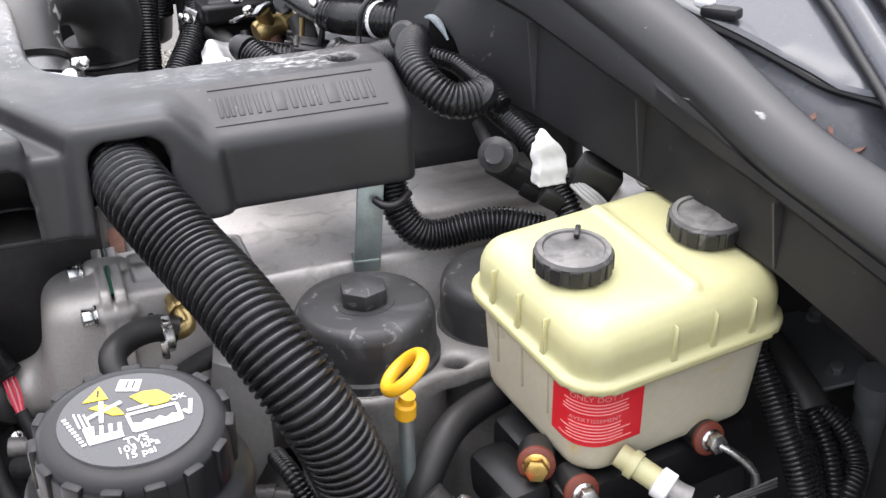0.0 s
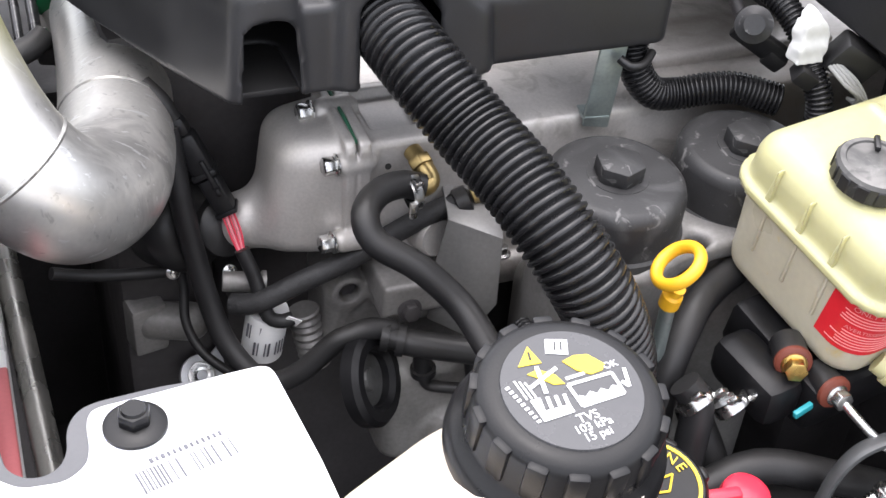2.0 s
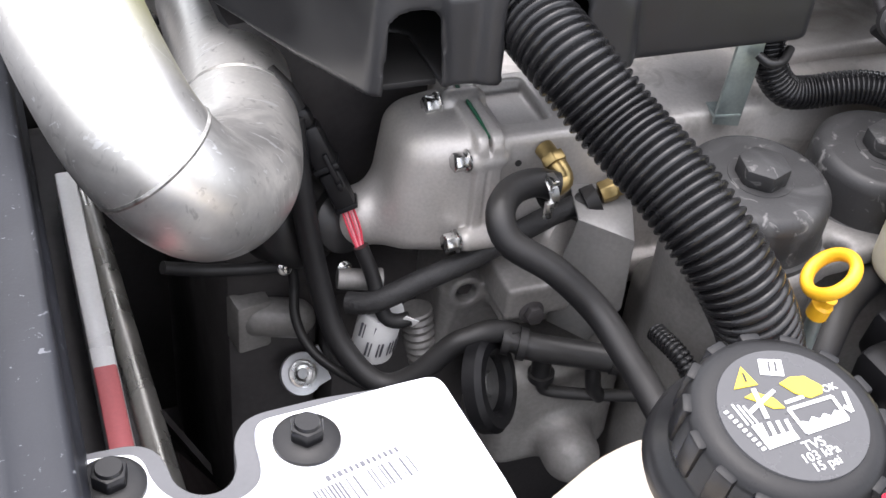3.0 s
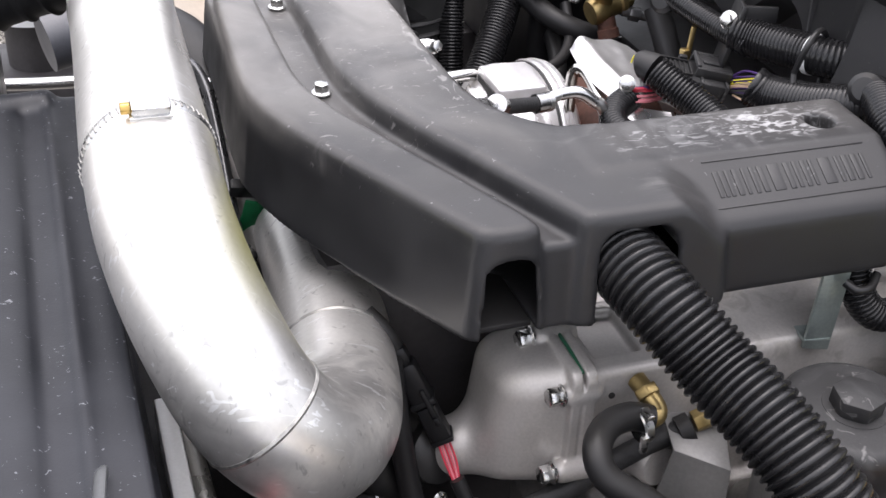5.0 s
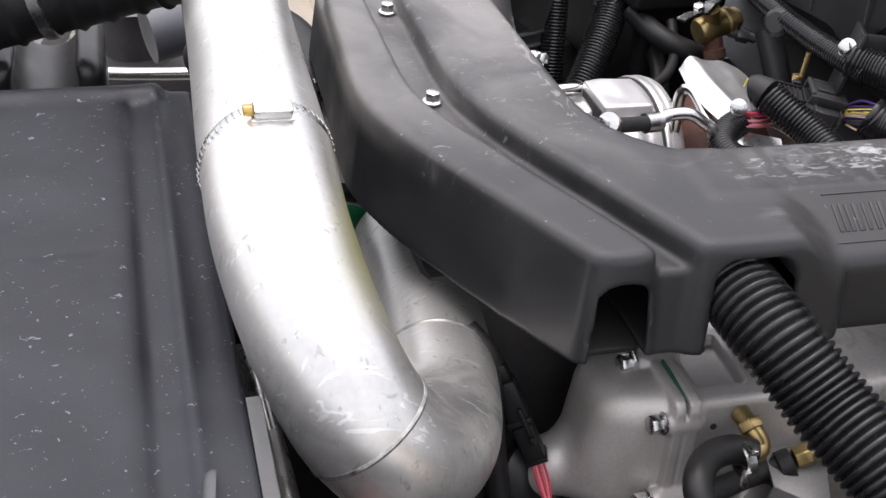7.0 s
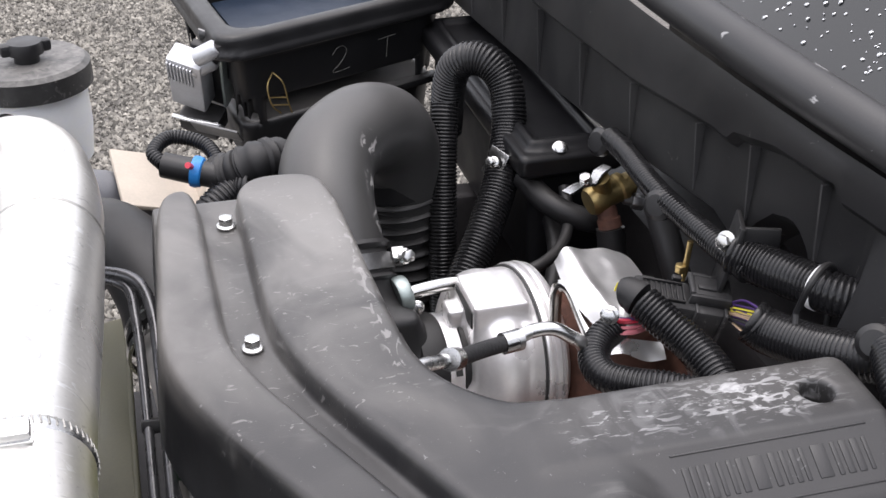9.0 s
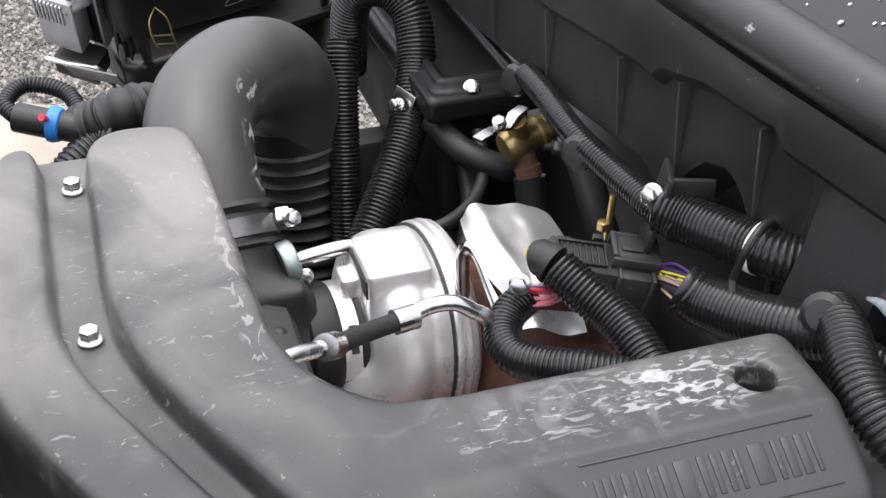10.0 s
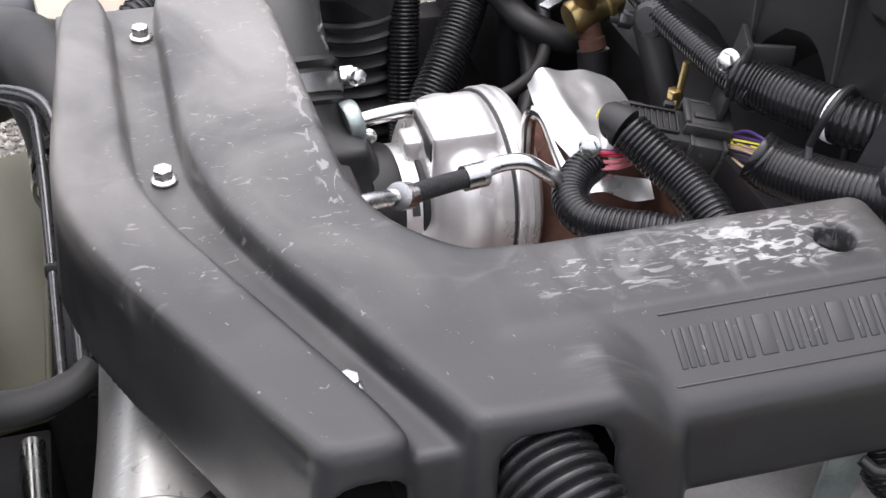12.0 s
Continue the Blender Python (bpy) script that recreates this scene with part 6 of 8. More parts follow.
# ---- air intake, filter box and the far corner ----
def build_intake():
    e = thing("air_intake_elbow", (0.2, 1.4, 1.25), "fat matt black rubber air intake elbow", "intake elbow")
    part("elbow", sweep([(0.160, 1.268, 1.340), (0.157, 1.290, 1.372), (0.155, 1.325, 1.408), (0.168, 1.370, 1.430), (0.205, 1.420, 1.432), (0.242, 1.462, 1.408), (0.260, 1.485, 1.360), (0.262, 1.492, 1.29)], lambda s: 0.0428 + 0.0012 * math.exp(-s / 0.03), 44, 0.006), "elbow", e)

    def rad(s):
        return 0.0545 if s < 0.022 else 0.0520 + 0.0050 * math.sin((s - 0.022) * 2 * math.pi / 0.0145)
    part("bellows", sweep([(0.256, 1.500, 1.352), (0.260, 1.500, 1.30), (0.266, 1.500, 1.22), (0.27, 1.5, 1.05)], rad, 44, 0.002), "rubber", e, "ribbed bellows section")
    cl = part("clamp_band", lathe([(0.0455, -0.0075), (0.0476, -0.007), (0.0476, 0.007), (0.0455, 0.0075)], aim((0.158, 1.281, 1.361), (-0.06, 0.58, 0.80)), 48), "bandgrey", e, "dull steel band clamp")
    part("clamp_bolt", joined(block((0.012, 0.012, 0.016), pose(0.207, 1.272, 1.374, 30, 0, 0), 0.002), hex_bolt((0.212, 1.264, 1.378), (0.3, -1, 0.5), 0.010, 0.010, 0.007)), "steel", cl)
    for k in (-0.014, 0.016):
        part("cuff_ridge", lathe([(0.0450, -0.004), (0.0485, 0), (0.0450, 0.004)], aim(Vector((0.158, 1.281, 1.361)) + Vector((-0.06, 0.58, 0.80)) * k, (-0.06, 0.58, 0.80)), 44), "rubber", e)
    tubes = (([(0.292, 1.43, 1.18), (0.290, 1.43, 1.25), (0.300, 1.467, 1.35), (0.307, 1.490, 1.400), (0.310, 1.498, 1.415)], 0.0150, 0.0037),
             ([(0.270, 1.33, 1.24), (0.290, 1.355, 1.28), (0.320, 1.390, 1.315), (0.350, 1.43, 1.350), (0.369, 1.465, 1.385), (0.375, 1.485, 1.415), (0.372, 1.500, 1.438), (0.358, 1.515, 1.452), (0.340, 1.530, 1.449), (0.329, 1.545, 1.425), (0.326, 1.555, 1.36)], 0.0185, 0.0040))
    for pts, r, pitch in tubes:
        solo("loom_tube", corrugated(pts, r, pitch, 0.0016, 26), "loom", "black corrugated cable tube looping up from the engine", "cable tube", group="cable tubes")
    box = thing("air_filter_box", (0.25, 1.78, 1.2), "open black plastic air filter box with chalk marks", "air filter box")
    B = Matrix(((1.090, -0.139, 0, 0.228), (0.462, 0.990, 0, 1.900), (0, 0, 1, 1.326), (0, 0, 0, 1)))

    def tray(X, Y, Z):
        w = 0.118 + 0.10 * (Z + 0.02)
        d = 0.150 + 0.10 * (Z + 0.02)
        body = smax(np.hypot(np.maximum(np.abs(X) - w + 0.03, 0), np.maximum(np.abs(Y) - d + 0.03, 0)) - 0.03, np.abs(Z - 0.02) - 0.085, 0.006)
        rim = np.maximum(np.hypot(np.maximum(np.abs(X) - 0.110, 0), np.maximum(np.abs(Y) - 0.140, 0)) - 0.034, np.abs(Z - 0.106) - 0.013)
        lip = np.maximum(np.hypot(np.maximum(np.abs(X) - 0.110, 0), np.maximum(np.abs(Y) - 0.140, 0)) - 0.038, np.abs(Z - 0.094) - 0.004)
        hole = np.maximum(np.hypot(np.maximum(np.abs(X) - 0.090, 0), np.maximum(np.abs(Y) - 0.120, 0)) - 0.030, 0.0 - Z)
        return np.maximum(smin(smin(body, rim, 0.004), lip, 0.003), -hole)
    v, q = field(tray, (-0.17, -0.2, -0.08), (0.17, 0.2, 0.13), 0.005)
    part("tray", ((np.c_[v, np.ones(len(v))] @ np.array(B).T)[:, :3], q), "plastic", box)
    part("gasket", block((0.18, 0.24, 0.004), B @ pose(0, 0, 0.06), 0.001), "deepblue", box, "deep blue filter seal inside")
    two = [(-0.010, 0.008), (-0.004, 0.016), (0.004, 0.016), (0.007, 0.008), (0.0, -0.004), (-0.010, -0.014), (0.0, -0.015), (0.011, -0.013)]
    for strokes, x in (((two,), -0.006), (([(-0.010, 0.013), (0.012, 0.015)], [(0.002, 0.014), (0.001, -0.012)]), 0.050)):
        for st in strokes:
            part("chalk_stroke", sweep([B @ Vector((x + u, -0.1635 - 0.10 * v, 0.058 + v)) for u, v in st], 0.0005, 8, 0.003), "chalk", box, "thin chalk line")
    part("ledge", block((0.10, 0.02, 0.010), B @ pose(0.07, -0.155, 0.0), 0.003), "plastic", box)
    part("wire_latch", joined(*[sweep([B @ Vector((-0.083 + (c[0] + 0.083) * 0.7, c[1], 0.020 + (c[2] - 0.020) * 0.75)) for c in pts], 0.0010, 8, 0.004) for pts in (
        [(-0.085, -0.158, 0.075), (-0.098, -0.168, 0.060), (-0.094, -0.172, 0.030), (-0.080, -0.170, 0.012)],
        [(-0.085, -0.158, 0.075), (-0.073, -0.168, 0.060), (-0.068, -0.172, 0.030), (-0.062, -0.170, 0.008)],
        [(-0.096, -0.170, 0.042), (-0.070, -0.171, 0.036)], [(-0.094, -0.172, 0.030), (-0.068, -0.173, 0.024)])]), "brass", box, "sprung wire latch")
    # heater case beside it
    hc = thing("heater_case", (0.42, 1.58, 1.2), "black plastic heater case with rounded lid edge", "heater case")
    def heater(X, Y, Z):
        body = rbox(X, Y, Z, (0.417, 1.60, 1.325), (0.043, 0.20, 0.080), 0.014)
        lid = rbox(X, Y, Z, (0.412, 1.60, 1.384), (0.054, 0.212, 0.012), 0.004)
        ridge = rbox(X, Y, Z, (0.412, 1.60, 1.398), (0.040, 0.195, 0.007), 0.003)
        inset = rbox(X, Y, Z, (0.412, 1.60, 1.406), (0.031, 0.184, 0.007), 0.003)
        d = smin(smin(body, lid, 0.004), ridge, 0.003)
        return smax(d, -inset, 0.002)
    part("case", field(heater, (0.34, 1.36, 1.22), (0.49, 1.84, 1.44), 0.004), "caseblack", hc)
    part("bolt", hex_bolt((0.402, 1.400, 1.397), (-0.3, -1, 0.8), 0.010, 0.008, 0.008), "steel", hc)
    part("bolt_boss", lathe([(0, 0.004), (0.010, 0.004), (0.012, -0.012), (0, -0.012)], aim((0.403, 1.404, 1.392), (-0.3, -1, 0.8)), 20), "caseblack", hc)
    solo("inner_wing", joined(box_at(0.15, 0.55, 1.62, 1.66, 0.7, 1.24, 0.006), box_at(0.20, 0.26, 1.67, 2.0, 1.10, 1.24, 0.006)), "dark", "dark inner wing panel behind the engine", "inner wing")
    # control module and its plugs
    mo = thing("control_module", (0.08, 1.72, 1.3), "silver die-cast control module on a bracket", "control module")
    Mm = pose(0.066, 1.735, 1.378, 28, 14, -30)
    part("housing", block((0.044, 0.028, 0.082), Mm, 0.003), "module", mo)
    for k in range(8):
        part("cooling_fin", block((0.0022, 0.004, 0.030), Mm @ pose(-0.019 + 0.0042 * k, -0.0150, 0.022), 0.0006), "module", mo)
    part("cover", block((0.040, 0.010, 0.100), Mm @ pose(0.016, 0.020, -0.006), 0.002), "plastic", mo)
    part("cover_plate", block((0.044, 0.003, 0.112), Mm @ pose(0.022, 0.030, 0.000), 0.001), "bandgrey", mo)
    for dx, dz in ((0.014, 0.030), (0.020, 0.056)):
        boss = part("boss", lathe([(0, -0.006), (0.0105, -0.006), (0.0105, 0.020), (0.008, 0.024), (0, 0.024)], aim(Mm @ Vector((dx, -0.004, dz)), (0.75, -0.35, 0.45)), 22), "module", mo)
        part("bolt", hex_bolt(Mm @ Vector((dx, -0.004, dz)) + Vector((0.75, -0.35, 0.45)).normalized() * 0.023, (0.75, -0.35, 0.45), 0.008, 0.008, 0.006), "dark", boss)
    part("flap", block((0.058, 0.003, 0.040), pose(0.088, 1.702, 1.322, 50, 10, -25), 0.001), "bandgrey", mo, "grey folded flap")
    part("plug", block((0.050, 0.034, 0.030), Mm @ pose(0.012, -0.004, -0.068), 0.004), "plastic", mo)
    part("lock_lever", sweep([Mm @ Vector(p) for p in ((-0.016, -0.026, -0.050), (0.010, -0.030, -0.040), (0.045, -0.024, -0.040), (0.055, -0.018, -0.075))], 0.003, 10, 0.005, flat=0.5), "steel", mo)
    part("bracket", block((0.004, 0.030, 0.095), Mm @ pose(0.038, 0.020, 0.004), 0.001), "bracket", mo)
    cp = thing("cable_plug", (0.04, 1.44, 1.38), "black round plug with a blue lock ring", "plug")
    part("body", sweep([(0.020, 1.452, 1.402), (0.045, 1.440, 1.398), (0.070, 1.430, 1.394)], 0.0125, 20, 0.006), "plastic", cp)
    part("lock_ring", lathe([(0.0115, -0.005), (0.0150, -0.004), (0.0155, 0.000), (0.0140, 0.005), (0.0115, 0.006)], aim((0.050, 1.437, 1.398), (1, -0.4, -0.15)), 24), "blue", cp, "blue lock ring")
    part("seal", lathe([(0, 0), (0.0030, 0), (0.0030, 0.008), (0, 0.008)], aim((0.044, 1.424, 1.410), (-0.5, -1, 0.8)), 16), "wire_red", cp)
    part("cable", corrugated([(0.020, 1.452, 1.402), (0.012, 1.47, 1.408), (0.030, 1.49, 1.413), (0.062, 1.475, 1.408), (0.072, 1.440, 1.395), (0.066, 1.415, 1.380), (0.050, 1.405, 1.370)], 0.0075, 0.0035, 0.001, 14), "loom", cp)
    solo("taped_harness", sweep([(0.068, 1.440, 1.388), (0.090, 1.430, 1.398), (0.110, 1.426, 1.407), (0.130, 1.440, 1.398), (0.145, 1.47, 1.36)], lambda s: 0.0205 + 0.0012 * math.sin(s * 600) + 0.0008 * math.sin(s * 1710), 22, 0.002), "rubber", "cable harness wrapped in shiny black tape", "cable harness")
    solo("loom_tube", corrugated([(0.040, 1.395, 1.355), (0.062, 1.408, 1.374), (0.085, 1.418, 1.384), (0.10, 1.41, 1.388)], 0.0165, 0.0045, 0.0014, 22), "loom", "black corrugated cable tube beside the cover", "cable tube", group="cable tubes")
    # steering fluid reservoir, frame rod and bracket beyond the radiator
    ps = thing("steering_fluid_reservoir", (-0.15, 2.13, 1.05), "white steering fluid reservoir with big black cap", "fluid reservoir")
    Pm = Matrix.Translation((-0.150, 2.13, 1.275))
    part("cap", lathe([(0, 0.004), (0.085, 0.002), (0.092, -0.004), (0.093, -0.034), (0.089, -0.036), (0, -0.036)], Pm, 56), "captop", ps, "dusty black cap")
    part("knob", joined(lathe([(0, 0.034), (0.024, 0.033), (0.026, 0.028), (0.026, 0.016), (0.018, 0.014), (0.018, 0.0)], Pm @ pose(0.005, -0.01, 0.0), 28), block((0.072, 0.020, 0.018), Pm @ pose(0.005, -0.01, 0.024, 0, 0, 15), 0.005)), "plastic", ps)
    part("body", lathe([(0.082, -0.036), (0.083, -0.10), (0.078, -0.15), (0, -0.15)], Pm, 48), "white", ps)
    part("foot", lathe([(0.05, -0.14), (0.05, -0.24), (0, -0.24)], Pm, 24), "dark", ps)
    part("spout", sweep([(-0.205, 2.10, 1.20), (-0.240, 2.09, 1.205), (-0.270, 2.085, 1.206)], 0.022, 20, 0.006), "tankcream", ps)
    solo("frame_rod", sweep([(-0.24, 1.78, 1.158), (-0.10, 1.78, 1.150), (0.22, 1.78, 1.145)], 0.0085, 14, 0.02), "chrome", "bright steel frame rod over the gravel", "rod")
    solo("tan_bracket", joined(block((0.13, 0.10, 0.006), pose(0.030, 1.62, 1.300, 14, 18, 10), 0.002), block((0.006, 0.10, 0.06), pose(0.055, 1.60, 1.280, 14, 18, 10), 0.002)), "tan", "tan painted sheet-metal bracket", "bracket")
    solo("grey_duct", sweep([(-0.14, 1.60, 1.28), (-0.06, 1.62, 1.29), (0.0, 1.64, 1.25)], 0.035, 24, 0.01), "duct", "smooth blue-grey plastic duct", "duct")
    solo("headlamp_bracket", joined(block((0.016, 0.60, 0.10), pose(-0.345, 1.45, 1.36, 0, 10, -14), 0.003), block((0.07, 0.5, 0.05), pose(-0.30, 1.45, 1.28, 0, 0, -10), 0.004)), "castdull", "grey metal radiator support bracket", "bracket")
    solo("front_duct", field(lambda X, Y, Z: smax(rbox(X, Y, Z, (-0.26, 1.42, 1.30), (0.075, 0.09, 0.06), 0.02), -capsule(X, Y, Z, (-0.24, 1.3, 1.34), (-0.24, 1.5, 1.34), 0.03), 0.01), (-0.35, 1.31, 1.22), (-0.17, 1.53, 1.38), 0.005), "plastic", "black moulded duct at the radiator's end", "duct")


# ---- harnesses along the firewall ----
def build_harness():
    def loom(pts, r, pitch=0.0038, depth=0.0013, label="black corrugated cable tube along the firewall", mat="loom"):
        return solo("loom_tube", corrugated(pts, r, pitch, depth, 26), mat, label, "cable tube", group="cable tubes")
    loom([(0.360, 1.095, 1.4095), (0.370, 1.079, 1.402), (0.384, 1.055, 1.392), (0.392, 1.025, 1.383), (0.398, 0.98, 1.365), (0.40, 0.93, 1.33)], 0.0145)
    loom([(0.346, 1.108, 1.382), (0.328, 1.098, 1.377), (0.317, 1.080, 1.373), (0.319, 1.058, 1.372), (0.335, 1.038, 1.376), (0.355, 1.022, 1.380), (0.385, 1.005, 1.375), (0.40, 0.99, 1.35)], 0.0125, 0.0035)
    loom([(0.425, 1.33, 1.438), (0.424, 1.29, 1.440), (0.422, 1.22, 1.438), (0.430, 1.17, 1.433), (0.437, 1.11, 1.432), (0.442, 1.085, 1.43)], 0.0105, 0.0034)
    loom([(0.438, 1.106, 1.436), (0.452, 1.086, 1.434), (0.468, 1.048, 1.438), (0.483, 1.020, 1.440), (0.515, 1.002, 1.438), (0.56, 0.99, 1.43)], 0.0170, 0.0038)
    loom([(0.428, 1.050, 1.410), (0.438, 1.038, 1.405), (0.454, 1.004, 1.411), (0.468, 0.976, 1.420), (0.488, 0.955, 1.425)], 0.0175, 0.0034, 0.0007)
    loom([(0.484, 0.968, 1.434), (0.476, 0.946, 1.437), (0.464, 0.917, 1.435), (0.459, 0.892, 1.429), (0.464, 0.874, 1.419), (0.478, 0.863, 1.408), (0.497, 0.862, 1.407), (0.512, 0.868, 1.410)], 0.0150, 0.0040, 0.0017, "thick black corrugated tube in a tight bend")
    loom([(0.480, 0.950, 1.430), (0.489, 0.930, 1.427), (0.502, 0.915, 1.423), (0.509, 0.895, 1.416), (0.513, 0.875, 1.412), (0.520, 0.855, 1.40)], 0.0085, 0.0036, 0.0012)
    loom([(0.520, 0.905, 1.396), (0.527, 0.870, 1.386), (0.534, 0.835, 1.376), (0.540, 0.812, 1.360), (0.545, 0.80, 1.340), (0.550, 0.785, 1.315), (0.552, 0.78, 1.27)], 0.0110, 0.0037, 0.0018, "split black loom tube behind the reservoir")
    loom([(0.430, 0.885, 1.372), (0.427, 0.876, 1.345), (0.430, 0.865, 1.318), (0.444, 0.858, 1.300), (0.464, 0.855, 1.297), (0.486, 0.848, 1.302), (0.510, 0.838, 1.305), (0.54, 0.82, 1.30)], 0.0135, 0.0037, 0.0016, "black corrugated tube lying on the valve cover")
    # discs and clips that hold them
    for c, ax, r in (((0.469, 0.958, 1.442), (-0.7, -0.6, 0.45), 0.0135), ((0.502, 0.858, 1.413), (-0.7, -0.3, 0.6), 0.0130), ((0.416, 1.200, 1.433), (-0.8, -0.5, 0.3), 0.0135), ((0.415, 1.335, 1.432), (-0.9, -0.3, 0.3), 0.0135)):
        solo("tube_clip", lathe([(0, 0.004), (r * 0.7, 0.0035), (r, 0.0), (r, -0.006), (r * 0.6, -0.010), (r * 0.6, -0.030), (0, -0.030)], aim(c, ax), 24), "plastic", "round black plastic tube clip on the firewall", "clip", group="tube clips")
    tie = thing("cable_tie", (0.468, 1.02, 1.40), "black cable tie round two tubes", "cable tie")
    part("strap", sweep([(0.447, 1.022, 1.430), (0.452, 1.018, 1.456), (0.468, 1.026, 1.465), (0.482, 1.034, 1.45), (0.480, 1.03, 1.42), (0.470, 1.018, 1.392), (0.452, 1.004, 1.391), (0.443, 1.010, 1.412), (0.447, 1.022, 1.430)], 0.0026, 8, 0.003, flat=1.0), "plastic", tie)
    solo("white_band", lathe([(0.0168, -0.0030), (0.0177, -0.0025), (0.0177, 0.0025), (0.0168, 0.0030)], aim((0.4735, 1.037, 1.4388), (0.42, -0.90, 0.05)), 32), "print", "white marking band round a loom tube", "band")
    # bracket with its bolt
    bk = thing("firewall_bracket", (0.44, 1.12, 1.42), "black steel bracket with a bright bolt", "bracket")
    part("plate", joined(block((0.004, 0.034, 0.062), pose(0.438, 1.112, 1.432, 0, 12, -20), 0.001), block((0.032, 0.004, 0.020), pose(0.452, 1.094, 1.452, 0, 0, -20), 0.001)), "plastic", bk)
    part("bolt", hex_bolt((0.432, 1.107, 1.446), (-1, -0.5, 0.35), 0.0105, 0.008, 0.0085), "steel", bk)
    # connector block with wires
    cn = thing("connector_block", (0.39, 1.1, 1.38), "grey-black multi-pin connector block with coloured wires", "connector")
    Cm = pose(0.393, 1.1125, 1.3912, 13.4, 11.5, -14.4) @ Matrix.Scale(0.76, 4)
    part("shell", joined(block((0.066, 0.042, 0.034), Cm @ pose(-0.010, 0, 0), 0.005), block((0.070, 0.046, 0.004), Cm @ pose(-0.010, 0, -0.004), 0.0015)), "filtercap", cn)
    part("grille_frame", joined(*[block(q, Cm @ pose(*c), 0.0006) for q, c in (((0.044, 0.002, 0.004), (-0.014, -0.013, 0.0185)), ((0.044, 0.002, 0.004), (-0.014, 0.013, 0.0185)), ((0.002, 0.026, 0.004), (-0.036, 0, 0.0185)), ((0.002, 0.026, 0.004), (0.008, 0, 0.0185)))]), "plastic", cn)
    for k in range(7):
        part("grille_bar", block((0.0024, 0.022, 0.0030), Cm @ pose(-0.032 + 0.0056 * k, 0, 0.0180), 0.0006), "plastic", cn)
    part("plug_half", joined(block((0.030, 0.046, 0.042), Cm @ pose(0.036, 0.000, -0.004), 0.004), block((0.004, 0.050, 0.046), Cm @ pose(0.021, 0, -0.004), 0.0015), block((0.004, 0.050, 0.046), Cm @ pose(0.052, 0, -0.004), 0.0015)), "filtercap", cn)
    part("latch", joined(block((0.040, 0.028, 0.004), Cm @ pose(0.034, 0.006, 0.027), 0.0015), block((0.044, 0.004, 0.012), Cm @ pose(0.034, -0.010, 0.023), 0.001), block((0.044, 0.004, 0.012), Cm @ pose(0.034, 0.022, 0.023), 0.001), block((0.004, 0.034, 0.010), Cm @ pose(0.055, 0.006, 0.023), 0.001), block((0.020, 0.006, 0.003), Cm @ pose(0.030, 0.002, 0.0300), 0.001), block((0.006, 0.030, 0.006), Cm @ pose(0.014, 0.006, 0.0290), 0.002)), "filtercap", cn)
    part("side_latch", joined(block((0.014, 0.004, 0.012), Cm @ pose(-0.026, 0.0235, 0.006), 0.001), block((0.010, 0.006, 0.005), Cm @ pose(0.004, 0.025, 0.016), 0.001)), "plastic", cn)
    part("cable_boot", sweep([(0.351, 1.108, 1.411), (0.354, 1.104, 1.4125), (0.3585, 1.0975, 1.4105)], lambda s: 0.0122 + 0.16 * s + 0.0005 * math.sin(s * 2600), 18, 0.003), "rubber", cn, "taped cable boot")
    part("lock_tab", block((0.006, 0.003, 0.005), Cm @ pose(0.030, -0.0235, -0.014), 0.001), "wire_red", cn)
    rng = random.Random(8)
    for k in range(18):
        o = Vector((0, rng.uniform(-0.009, 0.009), rng.uniform(-0.011, 0.011)))
        part("wire", sweep([Vector((0.434, 1.092, 1.390)) + o, Vector((0.434, 1.072, 1.399)) + o * 1.3 + Vector((0, 0, rng.uniform(-0.003, 0.004))), Vector((0.434, 1.045, 1.411)) + o * 0.9 + Vector((0, 0, rng.uniform(-0.003, 0.003)))], 0.0011, 8, 0.003), rng.choice(("wire_purple", "wire_purple", "wire_yellow", "wire_tan", "wire_purple", "printk")), cn)
    for k in range(7):
        o = Vector((rng.uniform(-0.003, 0.003), 0, rng.uniform(-0.007, 0.007)))
        part("wire", sweep([Vector((0.338, 1.104, 1.386)) + o, Vector((0.352, 1.094, 1.389)) + o, Vector((0.372, 1.104, 1.385)) + o], 0.0014, 8, 0.003), "wire_pink" if k < 4 else rng.choice(("wire_purple", "wire_red")), cn)
    for k in range(5):
        o = Vector((rng.uniform(-0.006, 0.006), rng.uniform(-0.006, 0.006), rng.uniform(0, 0.005)))
        part("wire", sweep([Vector((0.346, 1.104, 1.412)) + o, Vector((0.350, 1.106, 1.418)) + o, Vector((0.355, 1.100, 1.414)) + o], 0.0008, 6, 0.003), ("wire_yellow", "wire_purple", "printk", "wire_tan", "printk")[k], cn)
    solo("stud_rod", joined(sweep([(0.421, 1.15, 1.388), (0.424, 1.15, 1.424)], 0.0026, 12, 0.004), placed(prism(hexagon(0.009), 0, 0.007, None, 0.001), aim((0.418, 1.15, 1.396)))), "brass", "thin threaded stud with a brass nut", "stud")
    # brass drain valve
    va = thing("brass_valve", (0.43, 1.34, 1.34), "weathered brass shut-off valve with steel wing handle", "valve")
    along = Vector((0.95, 0.18, 0.24)).normalized()
    Vm = aim((0.428, 1.338, 1.374), along)
